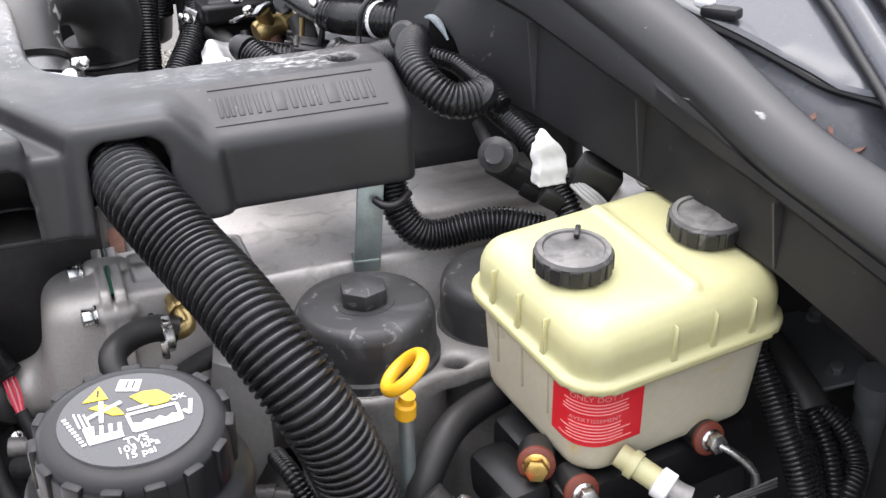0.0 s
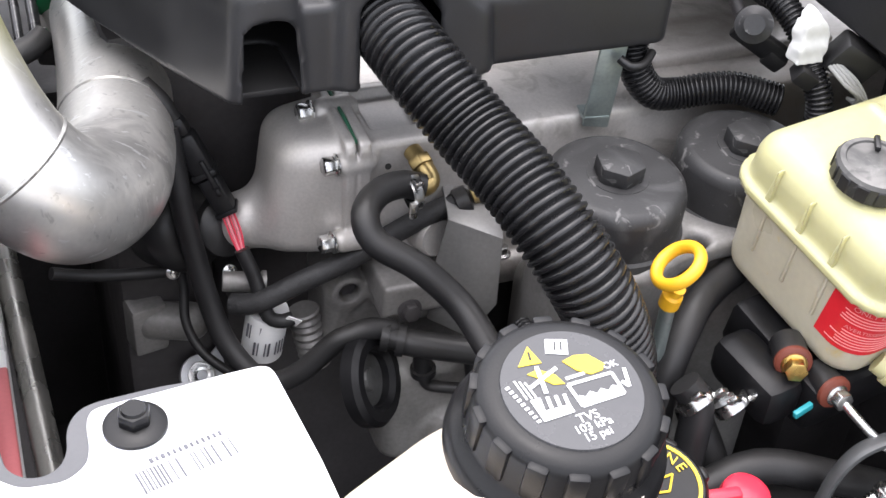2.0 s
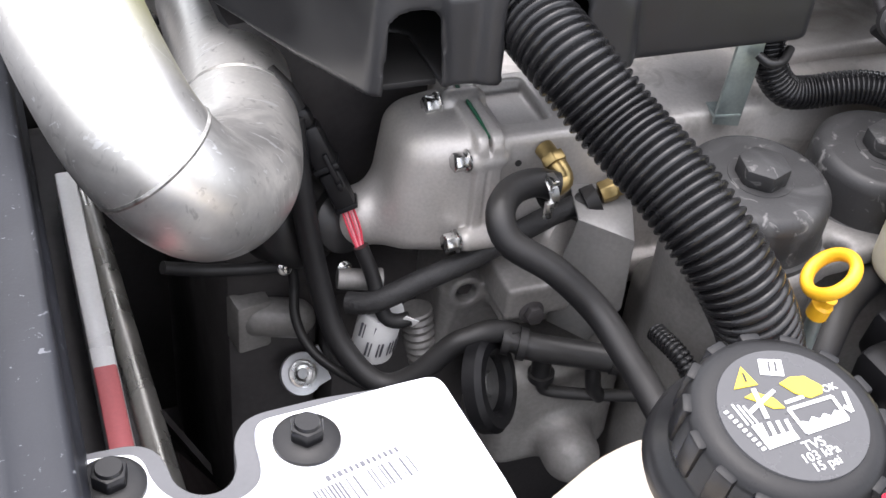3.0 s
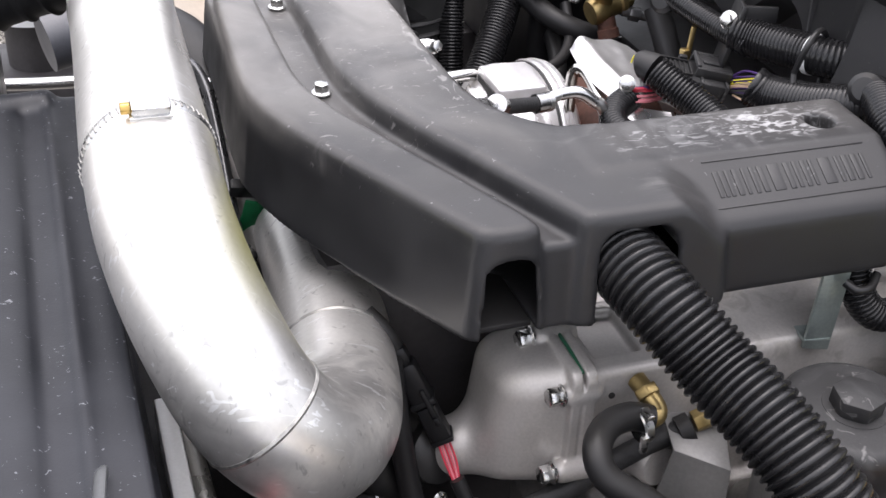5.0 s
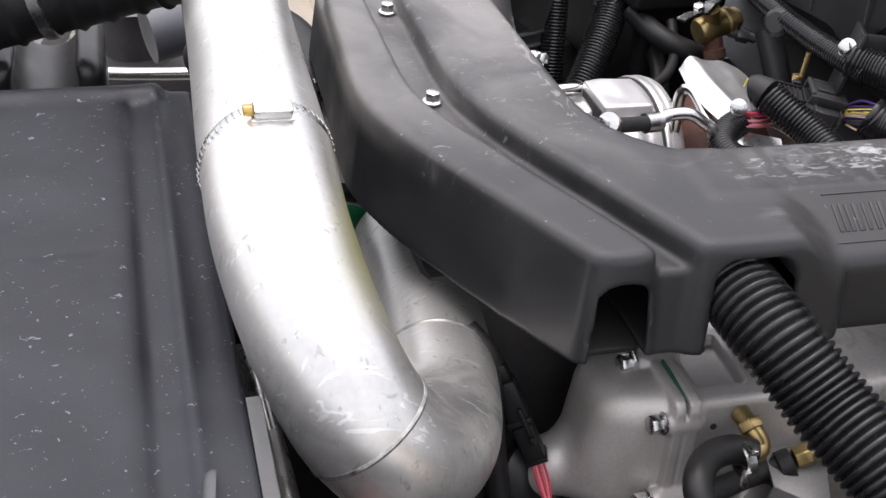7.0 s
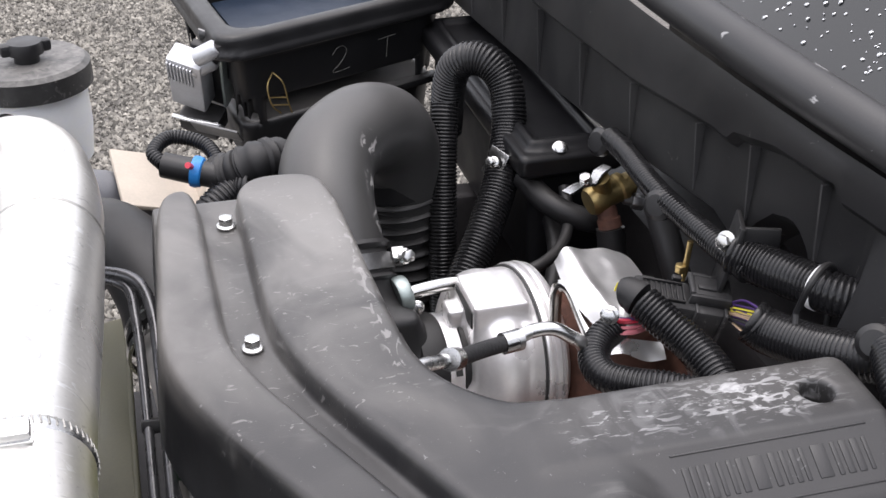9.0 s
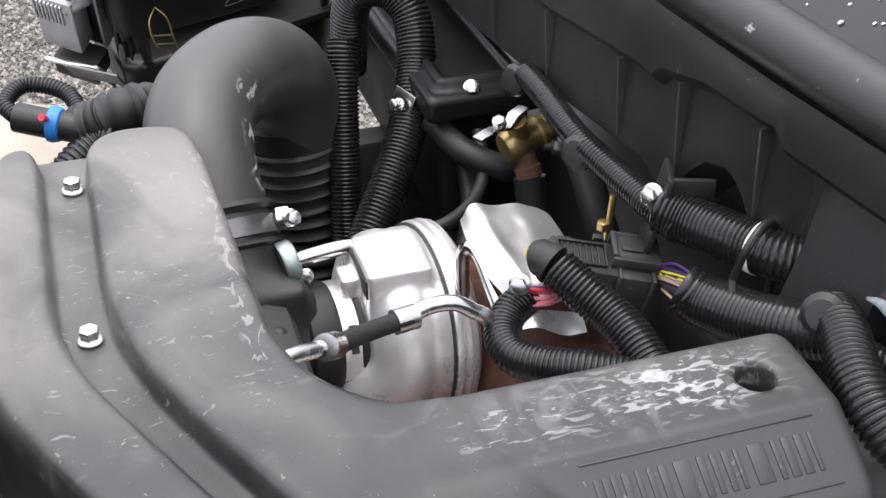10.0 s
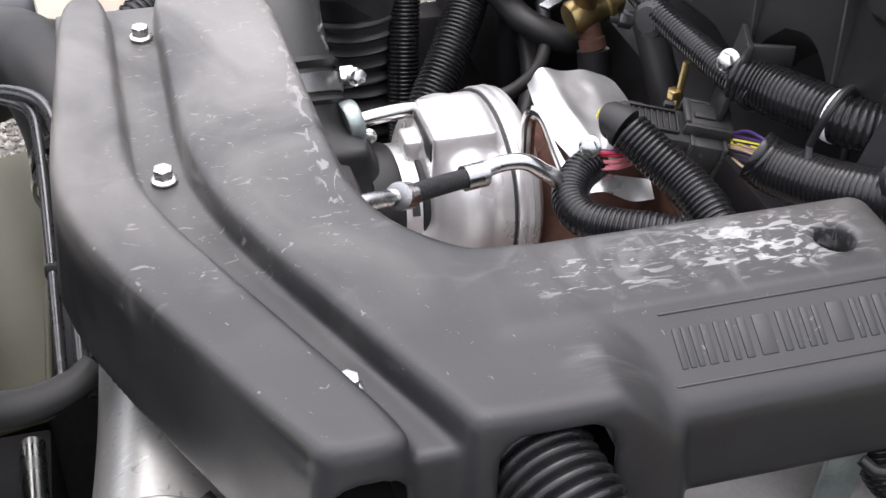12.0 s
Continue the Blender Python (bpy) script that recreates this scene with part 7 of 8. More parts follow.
    part("body", joined(lathe([(0, -0.020), (0.0125, -0.020), (0.0145, -0.017), (0.0145, -0.004), (0.0130, -0.002), (0.0130, 0.012), (0.0150, 0.014), (0.0150, 0.019), (0, 0.019)], Vm, 32), placed(prism(hexagon(0.021), 0.019, 0.030, None, 0.0015), Vm), lathe([(0, 0), (0.0095, 0), (0.0095, 0.024), (0, 0.024)], aim((0.426, 1.336, 1.374), (-0.35, -0.2, 0.9)), 20)), "brass", va)
    part("outlet_nipple", lathe([(0, 0), (0.0100, 0), (0.0100, 0.012), (0.0115, 0.013), (0.0115, 0.022), (0.0080, 0.024), (0, 0.024)], aim((0.427, 1.334, 1.364), (0.15, -0.35, -0.92)), 24), "rust", va, "rusty outlet nipple")
    hub, tip1, tip2 = Vector((0.402, 1.326, 1.398)), Vector((0.380, 1.320, 1.391)), Vector((0.428, 1.340, 1.404))
    bm = bmesh.new()
    side = Vector((0.25, -0.75, 0.1)).normalized()
    mids = [tip1, tip1.lerp(hub, 0.45), hub + Vector((-0.006, 0, -0.003)), hub + Vector((0.006, 0, -0.003)), hub.lerp(tip2, 0.55), tip2]
    wide = [0.0060, 0.0066, 0.0050, 0.0050, 0.0066, 0.0060]
    cols = [[bm.verts.new(p + side * w * s) for s in (-1, -0.3, 0.3, 1)] for p, w in zip(mids, wide)]
    for c0, c1 in zip(cols, cols[1:]):
        for k in range(3):
            bm.faces.new((c0[k], c0[k + 1], c1[k + 1], c1[k]))
    bmesh.ops.recalc_face_normals(bm, faces=bm.faces[:])
    bmesh.ops.solidify(bm, geom=bm.faces[:], thickness=0.0025)
    part("handle", bm, "steel", va, "stamped steel wing handle")
    part("handle_nut", hex_bolt(hub + Vector((0, 0, -0.001)), (-0.35, -0.2, 0.9), 0.010, 0.007, 0.006), "steel", va)
    part("outlet", joined(placed(prism(hexagon(0.014), 0, 0.012, None, 0.001), aim((0.452, 1.330, 1.368), (1, -0.3, -0.2))), lathe([(0, -0.008), (0.005, -0.008), (0.005, 0.02), (0, 0.02)], aim((0.452, 1.330, 1.368), (1, -0.3, -0.2)), 16)), "bandgrey", va)
    for pts, r in (([(0.430, 1.326, 1.343), (0.433, 1.315, 1.31), (0.45, 1.29, 1.24), (0.46, 1.25, 1.1)], 0.014), ([(0.405, 1.39, 1.36), (0.40, 1.36, 1.335), (0.38, 1.33, 1.325), (0.35, 1.31, 1.32), (0.32, 1.31, 1.315)], 0.006),
                   ([(0.372, 1.42, 1.36), (0.385, 1.38, 1.35), (0.41, 1.36, 1.34), (0.44, 1.36, 1.33)], 0.012), ([(0.445, 1.26, 1.40), (0.45, 1.23, 1.36), (0.46, 1.2, 1.30), (0.46, 1.18, 1.2)], 0.013), ([(0.40, 1.42, 1.33), (0.39, 1.36, 1.30), (0.36, 1.30, 1.27)], 0.010)):
        solo("heater_hose", sweep(pts, r, 18, 0.006), "rubber", "black rubber heater hose running down the firewall", "hose", group="heater hoses")
    solo("bolt_tab", joined(block((0.003, 0.026, 0.030), pose(0.347, 1.435, 1.372, 10, 20, 30), 0.001), hex_bolt((0.343, 1.430, 1.376), (-0.7, -0.6, 0.5), 0.008, 0.010, 0.006)), "steel", "thin bright metal tab with a small bolt", "bracket")
    # taped plug, solenoid and wiring behind the reservoir
    tp = field(lambda X, Y, Z: np.maximum(rbox(X, Y, Z, (0.536, 0.800, 1.370), (0.0125, 0.008, 0.022), 0.002), 0.80 * np.abs(X - 0.533) + 0.6 * (Z - 1.388) - 0.003) + 0.0013 * (np.abs(((X * 130 + Z * 90) % 1.0) - 0.5) - 0.25) + 0.0007 * np.sin(Z * 330 + Y * 200), (0.515, 0.78, 1.34), (0.558, 0.82, 1.40), 0.0013)
    solo("taped_plug", tp, "tape", "cable plug wrapped in crumpled white tape", "plug")
    so = thing("solenoid", (0.505, 0.83, 1.33), "dusty black solenoid on a bracket", "solenoid")
    part("body", lathe([(0, 0.016), (0.008, 0.016), (0.011, 0.013), (0.0145, 0.011), (0.0145, -0.013), (0, -0.013)], aim((0.506, 0.832, 1.366), (-0.5, -0.7, 0.4)), 28), "filtercap", so)
    part("bracket", joined(block((0.045, 0.008, 0.022), pose(0.520, 0.838, 1.346, 20, 30, -30), 0.003), block((0.018, 0.012, 0.016), pose(0.534, 0.832, 1.332, 20, 30, -30), 0.003)), "plastic", so)
    part("arm", sweep([(0.505, 0.875, 1.382), (0.506, 0.855, 1.368), (0.510, 0.842, 1.355)], 0.005, 12, 0.005), "dark", so)
    pg = thing("wiring_plug", (0.57, 0.79, 1.33), "black wiring plug with grey wires", "plug")
    part("body", joined(block((0.036, 0.024, 0.030), pose(0.572, 0.790, 1.350, 10, 30, -20), 0.004), block((0.018, 0.018, 0.014), pose(0.536, 0.795, 1.338, 10, 30, -20), 0.002)), "plastic", pg)
    for k in range(4):
        part("wire", sweep([(0.548 + 0.003 * k, 0.785, 1.350), (0.556 + 0.004 * k, 0.772, 1.340), (0.568 + 0.004 * k, 0.768, 1.330 - 0.003 * k), (0.574, 0.775 + 0.003 * k, 1.318)], 0.0016, 8, 0.003), "wire_grey", pg)
    fb = thing("firewall_nut", (0.60, 0.744, 1.37), "dusty nut and washer on the firewall", "nut")
    part("washer", lathe([(0, 0.003), (0.012, 0.003), (0.014, 0), (0, 0)], aim((0.594, 0.742, 1.368), (-0.8, -0.6, 0.2)), 24), "castdull", fb)
    part("nut", hex_bolt((0.592, 0.740, 1.369), (-0.8, -0.6, 0.2), 0.012, 0.010, 0.009), "steel", fb)
    # looms right of the reservoir
    for pts, r in (([(0.628, 0.640, 1.262), (0.630, 0.622, 1.236), (0.631, 0.602, 1.210), (0.635, 0.585, 1.180), (0.64, 0.57, 1.13)], 0.0105), ([(0.664, 0.640, 1.222), (0.652, 0.615, 1.200), (0.650, 0.598, 1.180), (0.655, 0.58, 1.14)], 0.0085), ([(0.672, 0.632, 1.212), (0.690, 0.612, 1.190), (0.692, 0.595, 1.168), (0.676, 0.580, 1.152), (0.66, 0.57, 1.12)], 0.0095), ([(0.668, 0.628, 1.210), (0.672, 0.605, 1.184), (0.668, 0.585, 1.155), (0.66, 0.57, 1.12)], 0.0075)):
        loom(pts, r, 0.0036, 0.0014, "black corrugated tube below the firewall")
    solo("harness_wrap", sweep([(0.66, 0.70, 1.25), (0.664, 0.665, 1.234), (0.668, 0.632, 1.212), (0.668, 0.622, 1.204)], lambda s: 0.014 + 0.05 * max(0, s - 0.05), 18, 0.004), "rubber", "taped branching cable harness", "cable harness")
    solo("pedal_bracket", joined(block((0.056, 0.108, 0.004), pose(0.713, 0.682, 1.219, 4, -10, -14), 0.001), hex_bolt((0.736, 0.715, 1.226), (-0.2, -0.3, 1), 0.011, 0.010, 0.008), hex_bolt((0.706, 0.645, 1.218), (-0.2, -0.3, 1), 0.010, 0.008, 0.008)), "bracketgrey", "grey sheet-metal bracket with a bolt", "bracket")
    solo("steering_shaft", sweep([(0.722, 0.616, 1.225), (0.726, 0.624, 1.195), (0.728, 0.634, 1.150), (0.730, 0.650, 1.07)], lambda s: 0.0125 if s > 0.03 else 0.0160, 20, 0.006), "bracketgrey", "dark painted steering shaft beside the harness", "steering shaft")
    solo("steering_bracket", sweep([(0.446, 0.562, 1.075), (0.452, 0.562, 1.120), (0.458, 0.562, 1.158), (0.470, 0.561, 1.180), (0.492, 0.560, 1.187), (0.516, 0.560, 1.182)], 0.0110, 16, 0.004, flat=0.42), "bracketgrey", "painted grey steel steering bracket", "bracket")


# ---- low details at the front of the engine ----
def build_front():
    def hose(pts, r, label, mat="rubber", name="hose", **kw):
        return solo(name, sweep(pts, r, 18, 0.005), mat, label, "hose", **kw)
    hose([(0.462, 0.726, 1.215), (0.440, 0.716, 1.214), (0.415, 0.700, 1.213), (0.397, 0.685, 1.206), (0.382, 0.672, 1.192), (0.373, 0.664, 1.172), (0.368, 0.655, 1.12), (0.365, 0.65, 1.05)], 0.0120, "thick black rubber hose by the dipstick")
    hose([(0.215, 0.803, 1.148), (0.195, 0.805, 1.154), (0.180, 0.806, 1.150), (0.166, 0.808, 1.143), (0.142, 0.810, 1.119), (0.122, 0.815, 1.107), (0.106, 0.825, 1.111), (0.090, 0.845, 1.131), (0.082, 0.860, 1.159), (0.075, 0.873, 1.200), (0.069, 0.885, 1.25), (0.066, 0.90, 1.30)], 0.0088, "black taped harness looping under the housing", name="taped_harness")
    hose([(0.060, 0.91, 1.20), (0.068, 0.900, 1.157), (0.065, 0.880, 1.130), (0.074, 0.860, 1.111), (0.096, 0.840, 1.098), (0.12, 0.83, 1.085)], 0.0040, "thin black cable beside the engine front", name="cable")
    hose([(-0.03, 0.90, 1.185), (0.00, 0.905, 1.172), (0.035, 0.905, 1.166), (0.060, 0.902, 1.166)], 0.0050, "thin black line behind the charge pipe", name="cable")
    tf = thing("tee_fitting", (0.25, 0.79, 1.08), "black plastic tee fitting with side hose", "pipe fitting")
    part("body", sweep([(0.206, 0.800, 1.147), (0.225, 0.790, 1.144), (0.248, 0.780, 1.142), (0.270, 0.770, 1.141), (0.30, 0.758, 1.138)], lambda s: 0.0108 if s > 0.014 else 0.0088, 18, 0.004), "plastic", tf)
    part("side_arm", sweep([(0.234, 0.787, 1.140), (0.235, 0.790, 1.118), (0.238, 0.790, 1.100), (0.246, 0.787, 1.094), (0.275, 0.774, 1.095), (0.314, 0.760, 1.097)], lambda s: 0.0078 if s < 0.030 else 0.0050, 16, 0.003), "plastic", tf)
    part("side_arm", sweep([(0.268, 0.771, 1.138), (0.270, 0.771, 1.120), (0.274, 0.772, 1.104), (0.281, 0.772, 1.094)], 0.0062, 14, 0.004), "plastic", tf)
    for c, a, r in (((0.206, 0.800, 1.147), (1, -0.5, -0.1), 0.0118), ((0.217, 0.794, 1.1455), (1, -0.5, -0.1), 0.0128), ((0.236, 0.790, 1.112), (0.1, 0, -1), 0.0105), ((0.283, 0.7645, 1.140), (1, -0.5, -0.1), 0.0122)):
        part("collar", lathe([(0, -0.003), (r, -0.003), (r, 0.003), (0, 0.003)], aim(c, a), 20), "plastic", tf)
    pl = thing("sensor_plug", (0.08, 0.85, 1.23), "black sensor connector with red wires", "plug")
    top, low = Vector((0.073, 0.908, 1.301)), Vector((0.106, 0.886, 1.224))
    axis = (top - low).normalized()

    def on_plug(f, out=0.0):
        return aim(low.lerp(top, f) + Vector((0.1, -0.9, 0.4)) * out, axis, 20)
    part("plug_half", joined(block((0.0185, 0.0175, 0.036), on_plug(0.66), 0.004), block((0.0205, 0.0195, 0.005), on_plug(0.47), 0.0015), block((0.0145, 0.014, 0.016), on_plug(0.94), 0.004)), "caseblack", pl)
    part("socket_half", joined(block((0.0170, 0.0160, 0.032), on_plug(0.24), 0.003), block((0.0185, 0.0175, 0.004), on_plug(0.06), 0.001)), "caseblack", pl)
    part("latch", joined(block((0.008, 0.004, 0.032), on_plug(0.42, 0.0095), 0.0015), block((0.012, 0.004, 0.005), on_plug(0.30, 0.0105), 0.001)), "caseblack", pl)
    part("lock_tab", block((0.003, 0.003, 0.004), on_plug(0.62, 0.0085), 0.0008), "wire_red", pl)
    for k in range(5):
        d = 0.0022 * (k - 2)
        part("wire", sweep([(0.104 + d, 0.884, 1.227), (0.107 + d, 0.874, 1.215), (0.109 + d * 0.5, 0.864, 1.203)], 0.0009, 8, 0.004), "wire_red" if k not in (1, 3) else "wire_pink", pl)
    part("cable", sweep([(0.109, 0.864, 1.206), (0.116, 0.855, 1.185), (0.120, 0.845, 1.164), (0.124, 0.840, 1.153), (0.133, 0.838, 1.149), (0.142, 0.838, 1.150)], 0.0058, 14, 0.004), "rubber", pl)
    part("cable", sweep([(0.073, 0.908, 1.300), (0.066, 0.912, 1.315), (0.055, 0.925, 1.325)], 0.0065, 14, 0.004), "rubber", pl)
    lb = thing("labelled_sensor", (0.123, 0.86, 1.09), "small white cylinder with bar-code label and cable tag", "sensor")
    part("barrel", lathe([(0, 0.024), (0.0165, 0.024), (0.0170, 0.022), (0.0170, -0.024), (0, -0.024)], aim((0.124, 0.858, 1.126), (0.10, -0.15, 1)), 32), "print", lb)
    rng = random.Random(11)
    for k in range(13):
        a = radians(205 + 10 * k)
        p = Vector((0.124 + 0.0172 * math.cos(a), 0.858 + 0.0172 * math.sin(a), 1.126 + rng.choice((-0.008, 0.009))))
        part("print_bar", block((rng.choice((0.0010, 0.0017)), 0.0006, 0.016), aim(p, (0.08, -0.2, 1)) @ Matrix.Rotation(a + math.pi / 2, 4, "Z"), 0), "fadedink", lb)
    part("tag", block((0.012, 0.001, 0.010), pose(0.1405, 0.834, 1.1505, 20, 30, -10), 0.0003), "print", lb)
    lift = thing("pressure_pump", (0.06, 0.90, 1.1), "black round pump with ribbed edge behind the pipe", "pump")
    part("body", joined(lathe([(0, 0.02), (0.020, 0.02), (0.032, 0.014), (0.036, 0.006), (0.033, 0.0), (0.036, -0.006), (0.036, -0.03), (0, -0.03)], aim((0.074, 0.912, 1.200), (0.30, -0.8, 0.40)), 40), lathe([(0, 0.016), (0.016, 0.016), (0.024, 0.010), (0.026, -0.02), (0, -0.02)], aim((0.102, 0.902, 1.203), (0.30, -0.8, 0.40)), 32)), "plastic", lift)
    for c in ((0.061, 0.899, 1.167), (0.102, 0.879, 1.174)):
        part("screw", hex_bolt(c, (0.2, -1, 0.4), 0.007, 0.006, 0.006), "steel", lift)
    solo("fuel_hose_nut", joined(placed(prism(hexagon(0.0155), -0.006, 0.006, None, 0.001), aim((0.288, 0.832, 1.249), (1, -0.1, 0.4))), lathe([(0, -0.012), (0.0068, -0.012), (0.0068, 0.014), (0, 0.014)], aim((0.296, 0.831, 1.252), (1, -0.1, 0.4)), 18)), "brass", "brass hose nut with a black collar", "pipe fitting")
    solo("crimp_collar", lathe([(0.0082, -0.006), (0.0118, -0.005), (0.0118, 0.005), (0.0082, 0.006)], aim((0.276, 0.832, 1.242), (1, -0.1, 0.45)), 20), "plastic", "black crimped hose collar", "collar")
    solo("pipe_stub", lathe([(0, 0.012), (0.015, 0.012), (0.017, 0.009), (0.017, -0.02), (0, -0.02)], aim((0.254, 0.838, 1.212), (0.2, -1, 0.2)), 28), "cast", "short round cast pipe stub", "pipe stub")
    solo("loom_tube", corrugated([(0.318, 0.68, 1.16), (0.300, 0.685, 1.18), (0.290, 0.70, 1.20), (0.285, 0.73, 1.20)], 0.0075, 0.0036, 0.0014, 16), "loom", "thin corrugated tube under the breather hose", "cable tube", group="cable tubes")
    fan = thing("cooling_fan", (-0.01, 0.95, 0.6), "dark cooling fan deep behind the radiator", "fan")
    for k in range(7):
        a = 2 * math.pi * k / 7
        part("blade", block((0.05, 0.09, 0.006), Matrix.Translation((0.0, 0.95, 0.70)) @ Matrix.Rotation(a, 4, "X") @ pose(0, 0, 0.16, 0, 60, 0) @ Matrix.Rotation(math.pi / 2, 4, "Z"), 0), "fanblack", fan)
    part("hub", lathe([(0, 0.03), (0.06, 0.03), (0.07, 0.0), (0.07, -0.03), (0, -0.03)], aim((0.0, 0.95, 0.70), (1, 0, 0)), 40), "dark", fan)
    solo("hose_strap", sweep([(-0.152, 0.620, 1.384), (-0.148, 0.660, 1.386), (-0.143, 0.71, 1.386), (-0.140, 0.738, 1.383), (-0.140, 0.745, 1.372)], 0.0045, 12, 0.005, flat=0.6), "bracketgrey", "dark grey plastic strap lying along the shroud", "strap")
    # clutter under the reservoir
    solo("spring_clamp_hose", sweep([(0.372, 0.640, 1.20), (0.380, 0.630, 1.185), (0.375, 0.620, 1.15), (0.37, 0.61, 1.08)], 0.012, 18, 0.005), "rubber", "short black hose with a spring clamp", "hose")
    sc = thing("spring_clamp", (0.38, 0.635, 1.19), "bright spring hose clamp with raised tabs", "clamp")
    part("band", lathe([(0.0122, -0.005), (0.0138, -0.004), (0.0138, 0.004), (0.0122, 0.005)], aim((0.379, 0.632, 1.188), (0.4, -0.7, -0.6)), 22), "steel", sc)
    for p in ((0.372, 0.622, 1.204), (0.392, 0.624, 1.200)):
        part("tab", block((0.009, 0.004, 0.009), pose(*p, 20, 30, 10), 0.001), "steel", sc)
    copy_thing(sc, Matrix.Translation((0.408, 0.63, 1.183)))
    for pts in ([(0.36, 0.60, 1.12), (0.42, 0.60, 1.14), (0.48, 0.58, 1.13), (0.55, 0.57, 1.10)], [(0.33, 0.62, 1.05), (0.42, 0.62, 1.08), (0.52, 0.60, 1.06)], [(0.40, 0.66, 1.15), (0.41, 0.62, 1.10), (0.40, 0.58, 1.02)]):
        solo("heater_hose", sweep(pts, 0.013, 16, 0.008), "rubber", "black rubber hose in the shade below the reservoir", "hose", group="heater hoses")
    for x, y, z in ((0.470, 0.545, 1.135), (0.492, 0.548, 1.142)):
        solo("steel_fitting", joined(placed(prism(hexagon(0.014), 0, 0.008, None, 0.001), aim((x, y, z), (0.3, -0.3, 1))), sweep([(x, y, z), (x + 0.008, y - 0.006, z + 0.022)], lambda s: 0.0045 + 0.001 * math.sin(s * 1500), 14, 0.001)), "steel", "bright steel line fitting", "pipe fitting", group="line fittings")
    ch = thing("chassis", (0.2, 0.8, 0.62), "shaded dark chassis and bulkhead below the engine bay", "chassis")
    for name, box in (("floor_tray", (-0.45, 0.90, 0.15, 1.50, 0.62, 0.66)), ("frame_rail", (0.30, 0.80, 0.30, 0.56, 0.66, 1.02)), ("bulkhead", (0.735, 0.86, 0.20, 1.62, 0.62, 1.24)), ("bulkhead", (0.64, 0.74, 0.80, 1.62, 0.62, 1.24)),
                      ("frame_rail", (0.12, 0.22, 1.5, 2.22, 0.90, 1.02)), ("cross_member", (-0.24, 0.22, 2.05, 2.22, 0.95, 1.04)), ("bulkhead", (0.50, 0.64, 1.05, 1.64, 0.62, 1.30)), ("wheel_arch", (0.10, 0.62, 1.30, 1.62, 0.62, 1.12)),
                      # This bulkhead is an added dark panel that keeps the firewall arch dark.
                      ("bulkhead", (0.62, 0.64, 0.95, 1.64, 1.24, 1.55)), ("side_member", (-0.22, 0.06, 1.26, 1.48, 0.62, 1.13))):
        part(name, box_at(*box, 0.008), "dark", ch)


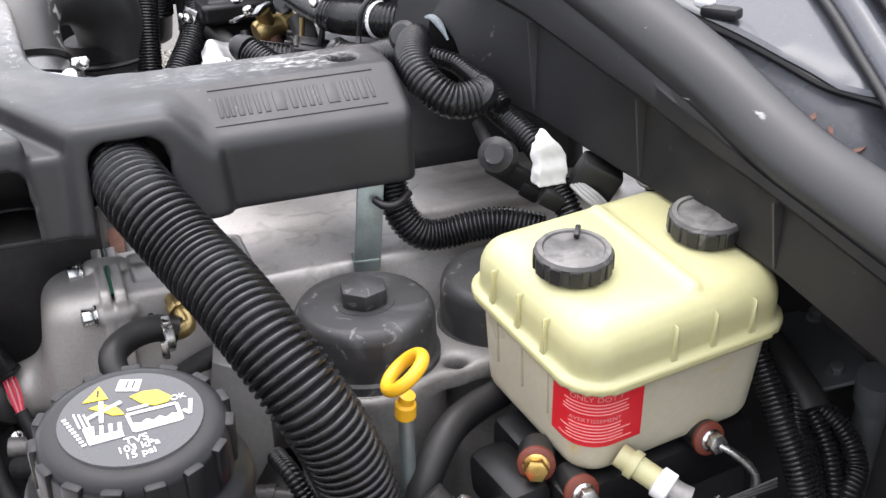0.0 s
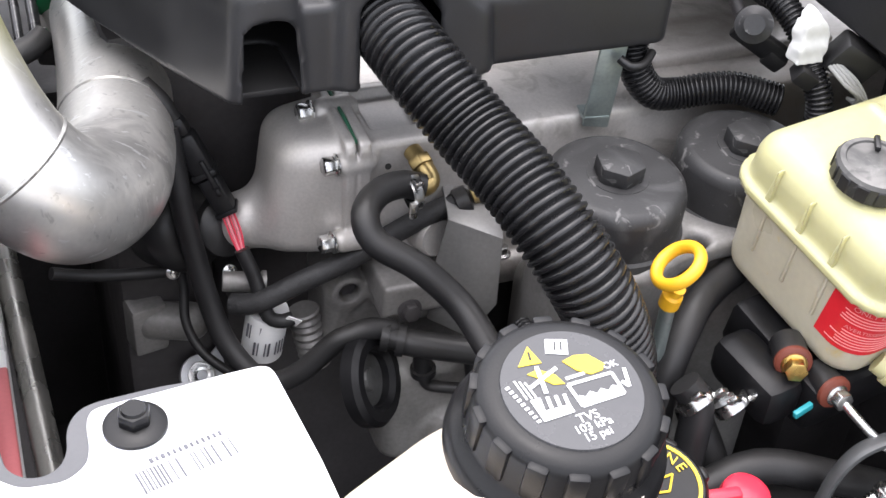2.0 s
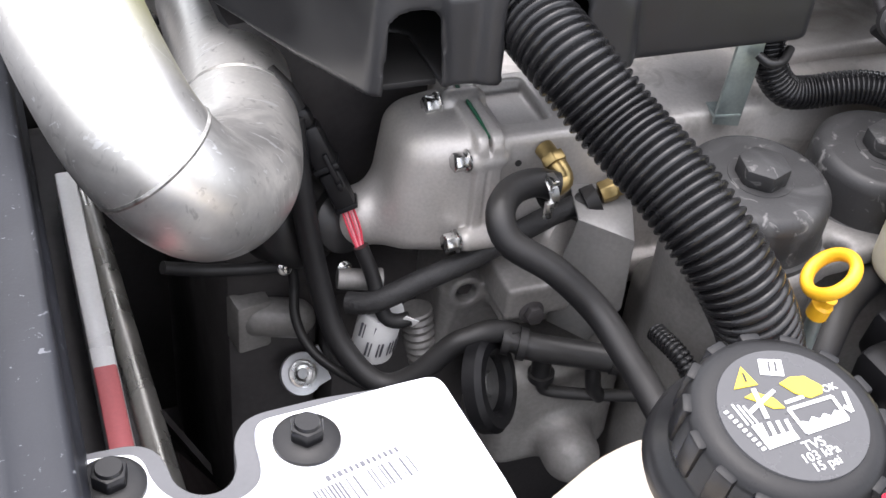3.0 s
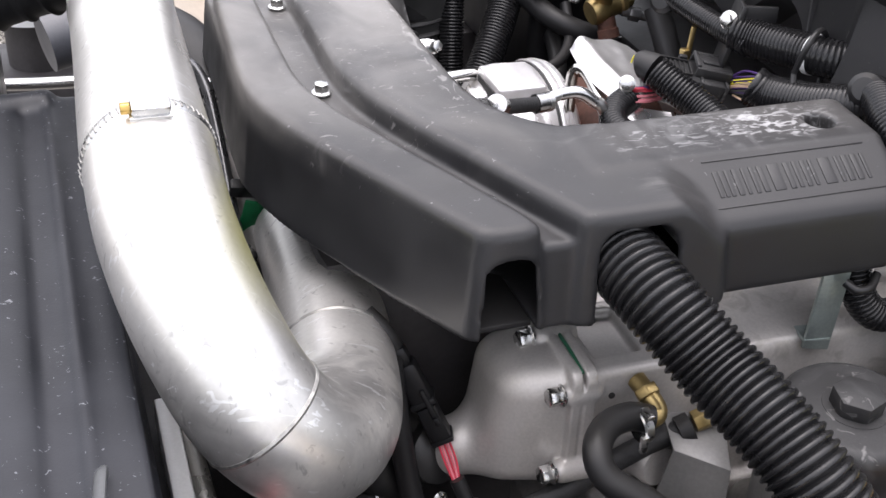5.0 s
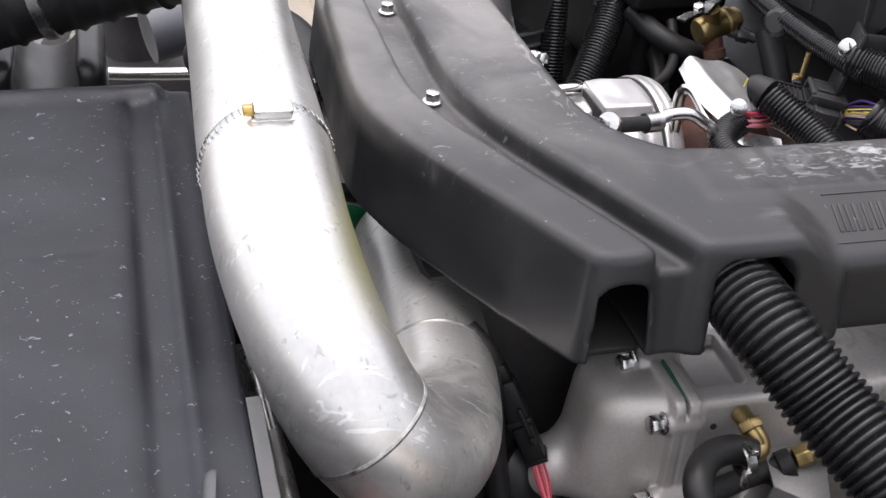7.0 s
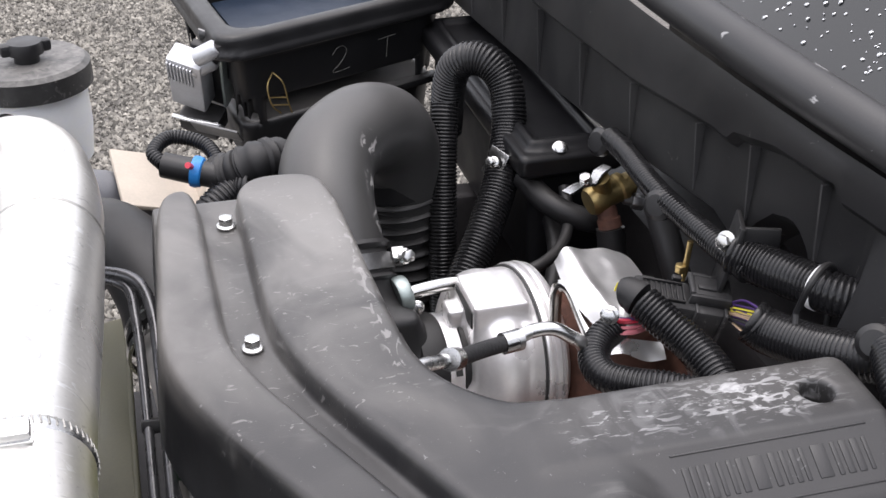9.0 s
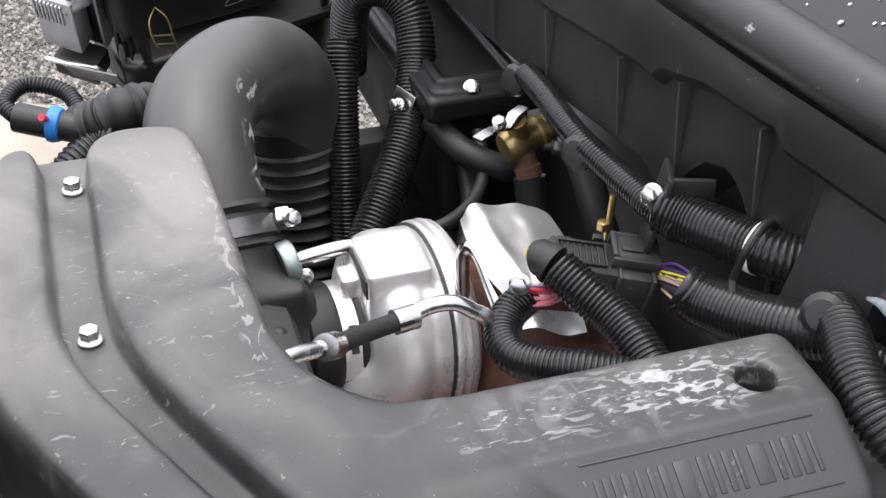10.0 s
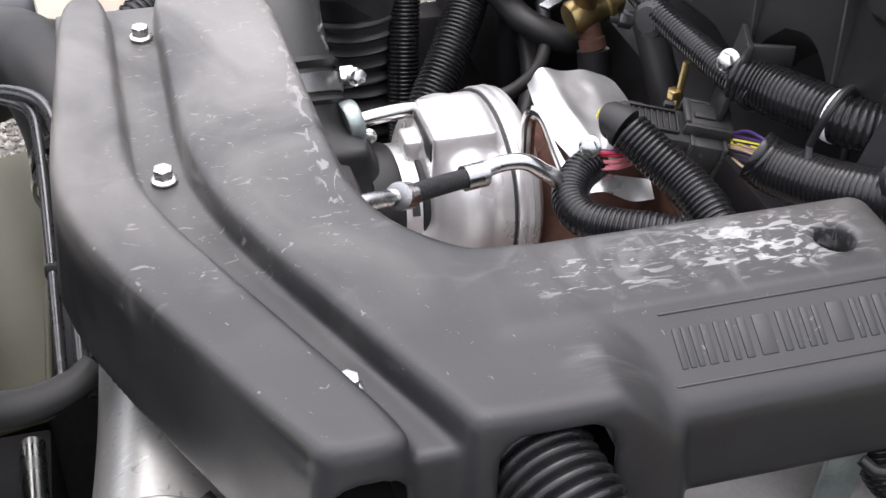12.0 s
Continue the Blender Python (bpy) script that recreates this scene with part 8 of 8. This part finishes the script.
# ---- wiper and windscreen ----
def build_screen():
    ys = np.linspace(0.93, 2.1, 30)
    rise = Vector((0.74, 0, 0.67))

    def foot(y):
        return Vector((fw(y, FW_X) + float(np.interp(y, [0.93, 1.05], [0.040, 0.026])), y, fw(y, FW_TOP) + 0.004))
    bm = bmesh.new()
    rows = [[bm.verts.new(foot(y) + rise * d) for d in (0.0, 0.02, 0.25, 0.7)] for y in ys]
    for r0, r1 in zip(rows, rows[1:]):
        for k in range(3):
            bm.faces.new((r0[k], r0[k + 1], r1[k + 1], r1[k]))
    bmesh.ops.recalc_face_normals(bm, faces=bm.faces[:])
    bmesh.ops.solidify(bm, geom=bm.faces[:], thickness=0.005)
    solo("windscreen", bm, "glass", "dark wet windscreen glass", "windscreen", kind="structure")
    def cowl_z(x, y):
        return fw(y, FW_TOP) + float(np.interp(x - fw(y, FW_X), [0.035, 0.06, 0.10, 0.20, 0.6], [-0.005, -0.014, -0.012, 0.010, 0.16]))

    # grille cover over the cowl, its front edge standing proud of a dark gap
    ys = np.linspace(0.52, 0.90, 40)
    edge = [float(np.interp(y, [0.52, 0.60, 0.640, 0.650, 0.660, 0.669, 0.696, 0.723, 0.747, 0.767, 0.80, 0.90], [0.775, 0.738, 0.716, 0.700, 0.690, 0.688, 0.671, 0.655, 0.640, 0.625, 0.608, 0.575])) for y in ys]
    gc = thing("cowl_cover", (0.75, 0.7, 1.47), "dark grey plastic cowl cover with a lipped edge", "cowl cover")
    bm = bmesh.new()
    rows = [[bm.verts.new((x + a, y, cowl_z(x + a, y) + b)) for a, b in ((0.004, 0.0055), (0.0, 0.0075), (0.003, 0.0105), (0.03, 0.0095), (0.12, 0.010), (0.40, 0.010))] for x, y in zip(edge, ys)]
    for r0, r1 in zip(rows, rows[1:]):
        for k in range(5):
            bm.faces.new((r0[k], r0[k + 1], r1[k + 1], r1[k]))
    bmesh.ops.recalc_face_normals(bm, faces=bm.faces[:])
    bmesh.ops.solidify(bm, geom=bm.faces[:], thickness=0.0015)
    part("cover", bm, "cowl", gc)
    # Black strip stands in for the shadow gap below the lip.
    part("gap_shade", sweep([(x + 0.003, y, cowl_z(x, y) + 0.0025) for x, y in list(zip(edge, ys))[::3]], 0.0036, 8, 0.006), "rubber", gc, "black strip drawing the shadow gap under the lip")
    w = thing("wiper", (0.72, 0.7, 1.44), "black windscreen wiper arm lying on the cowl", "wiper")
    line = [(0.700, 0.585), (0.711, 0.629), (0.716, 0.666), (0.721, 0.701), (0.724, 0.734), (0.730, 0.80), (0.738, 0.90)]
    part("arm", sweep([(x + 0.012, y, cowl_z(x + 0.012, y) + 0.019) for x, y in line], 0.0105, 14, 0.008, flat=0.45), "cowl", w)
    # Shade under the arm, drawn as a thin black strip.
    part("arm_shade", sweep([(x + 0.001, y, cowl_z(x, y) + 0.0155) for x, y in line], 0.0040, 10, 0.008), "rubber", w, "black strip drawing shade along the arm's lower edge")
    part("blade", sweep([(x + 0.040, y, cowl_z(x + 0.040, y) + 0.018) for x, y in line], 0.0062, 10, 0.008), "rubber", w)
    nz = thing("washer_jet", (0.65, 0.755, 1.48), "small washer jet with a white cap", "washer jet")
    zj = cowl_z(0.650, 0.745) + 0.012
    part("body", block((0.014, 0.030, 0.009), pose(0.650, 0.742, zj, 0, 0, 32), 0.003), "plastic", nz)
    part("cap", block((0.012, 0.015, 0.010), pose(0.645, 0.757, zj + 0.006, 0, 0, 32), 0.004), "print", nz)
    for x, y, turn, size in ((0.665, 0.644, 40, 0.010), (0.671, 0.631, 65, 0.008), (0.678, 0.610, 10, 0.009)):
        bit = prism([(-size, 0), (-size * 0.3, size * 0.32), (size, 0.0), (size * 0.1, -size * 0.25)], 0.0, 0.0012, pose(x, y, cowl_z(x, y) + 0.0006, 6, -8, turn))
        solo("leaf_fragment", bit, "rust", "small dry brown leaf fragment on the wet cowl", "leaf")
    rng = np.random.default_rng(2)
    drops = []
    for k in range(900):
        y, d, r = rng.uniform(0.95, 1.5), rng.uniform(0.012, 0.16), rng.choice((0.0008, 0.0011, 0.0015, 0.0021))
        drops.append(lathe([(0, r * 0.5), (r * 0.7, r * 0.36), (r, 0)], aim(foot(y) + rise * d + Vector((-0.67, 0, 0.74)) * 0.0002, (-0.67, 0, 0.74)) @ Matrix.Diagonal((1.0, rng.uniform(0.8, 1.3), 1, 1)), 8))
    solo("rain_drops", joined(*drops), "water", "beads of rain water on the windscreen", "rain drops", kind="stuff")


for build in (build_ground, build_firewall, build_cover, build_pipe, build_shroud, build_engine, build_reservoir, build_hoses, build_tank, build_turbo, build_intake, build_harness, build_front, build_screen):
    build()
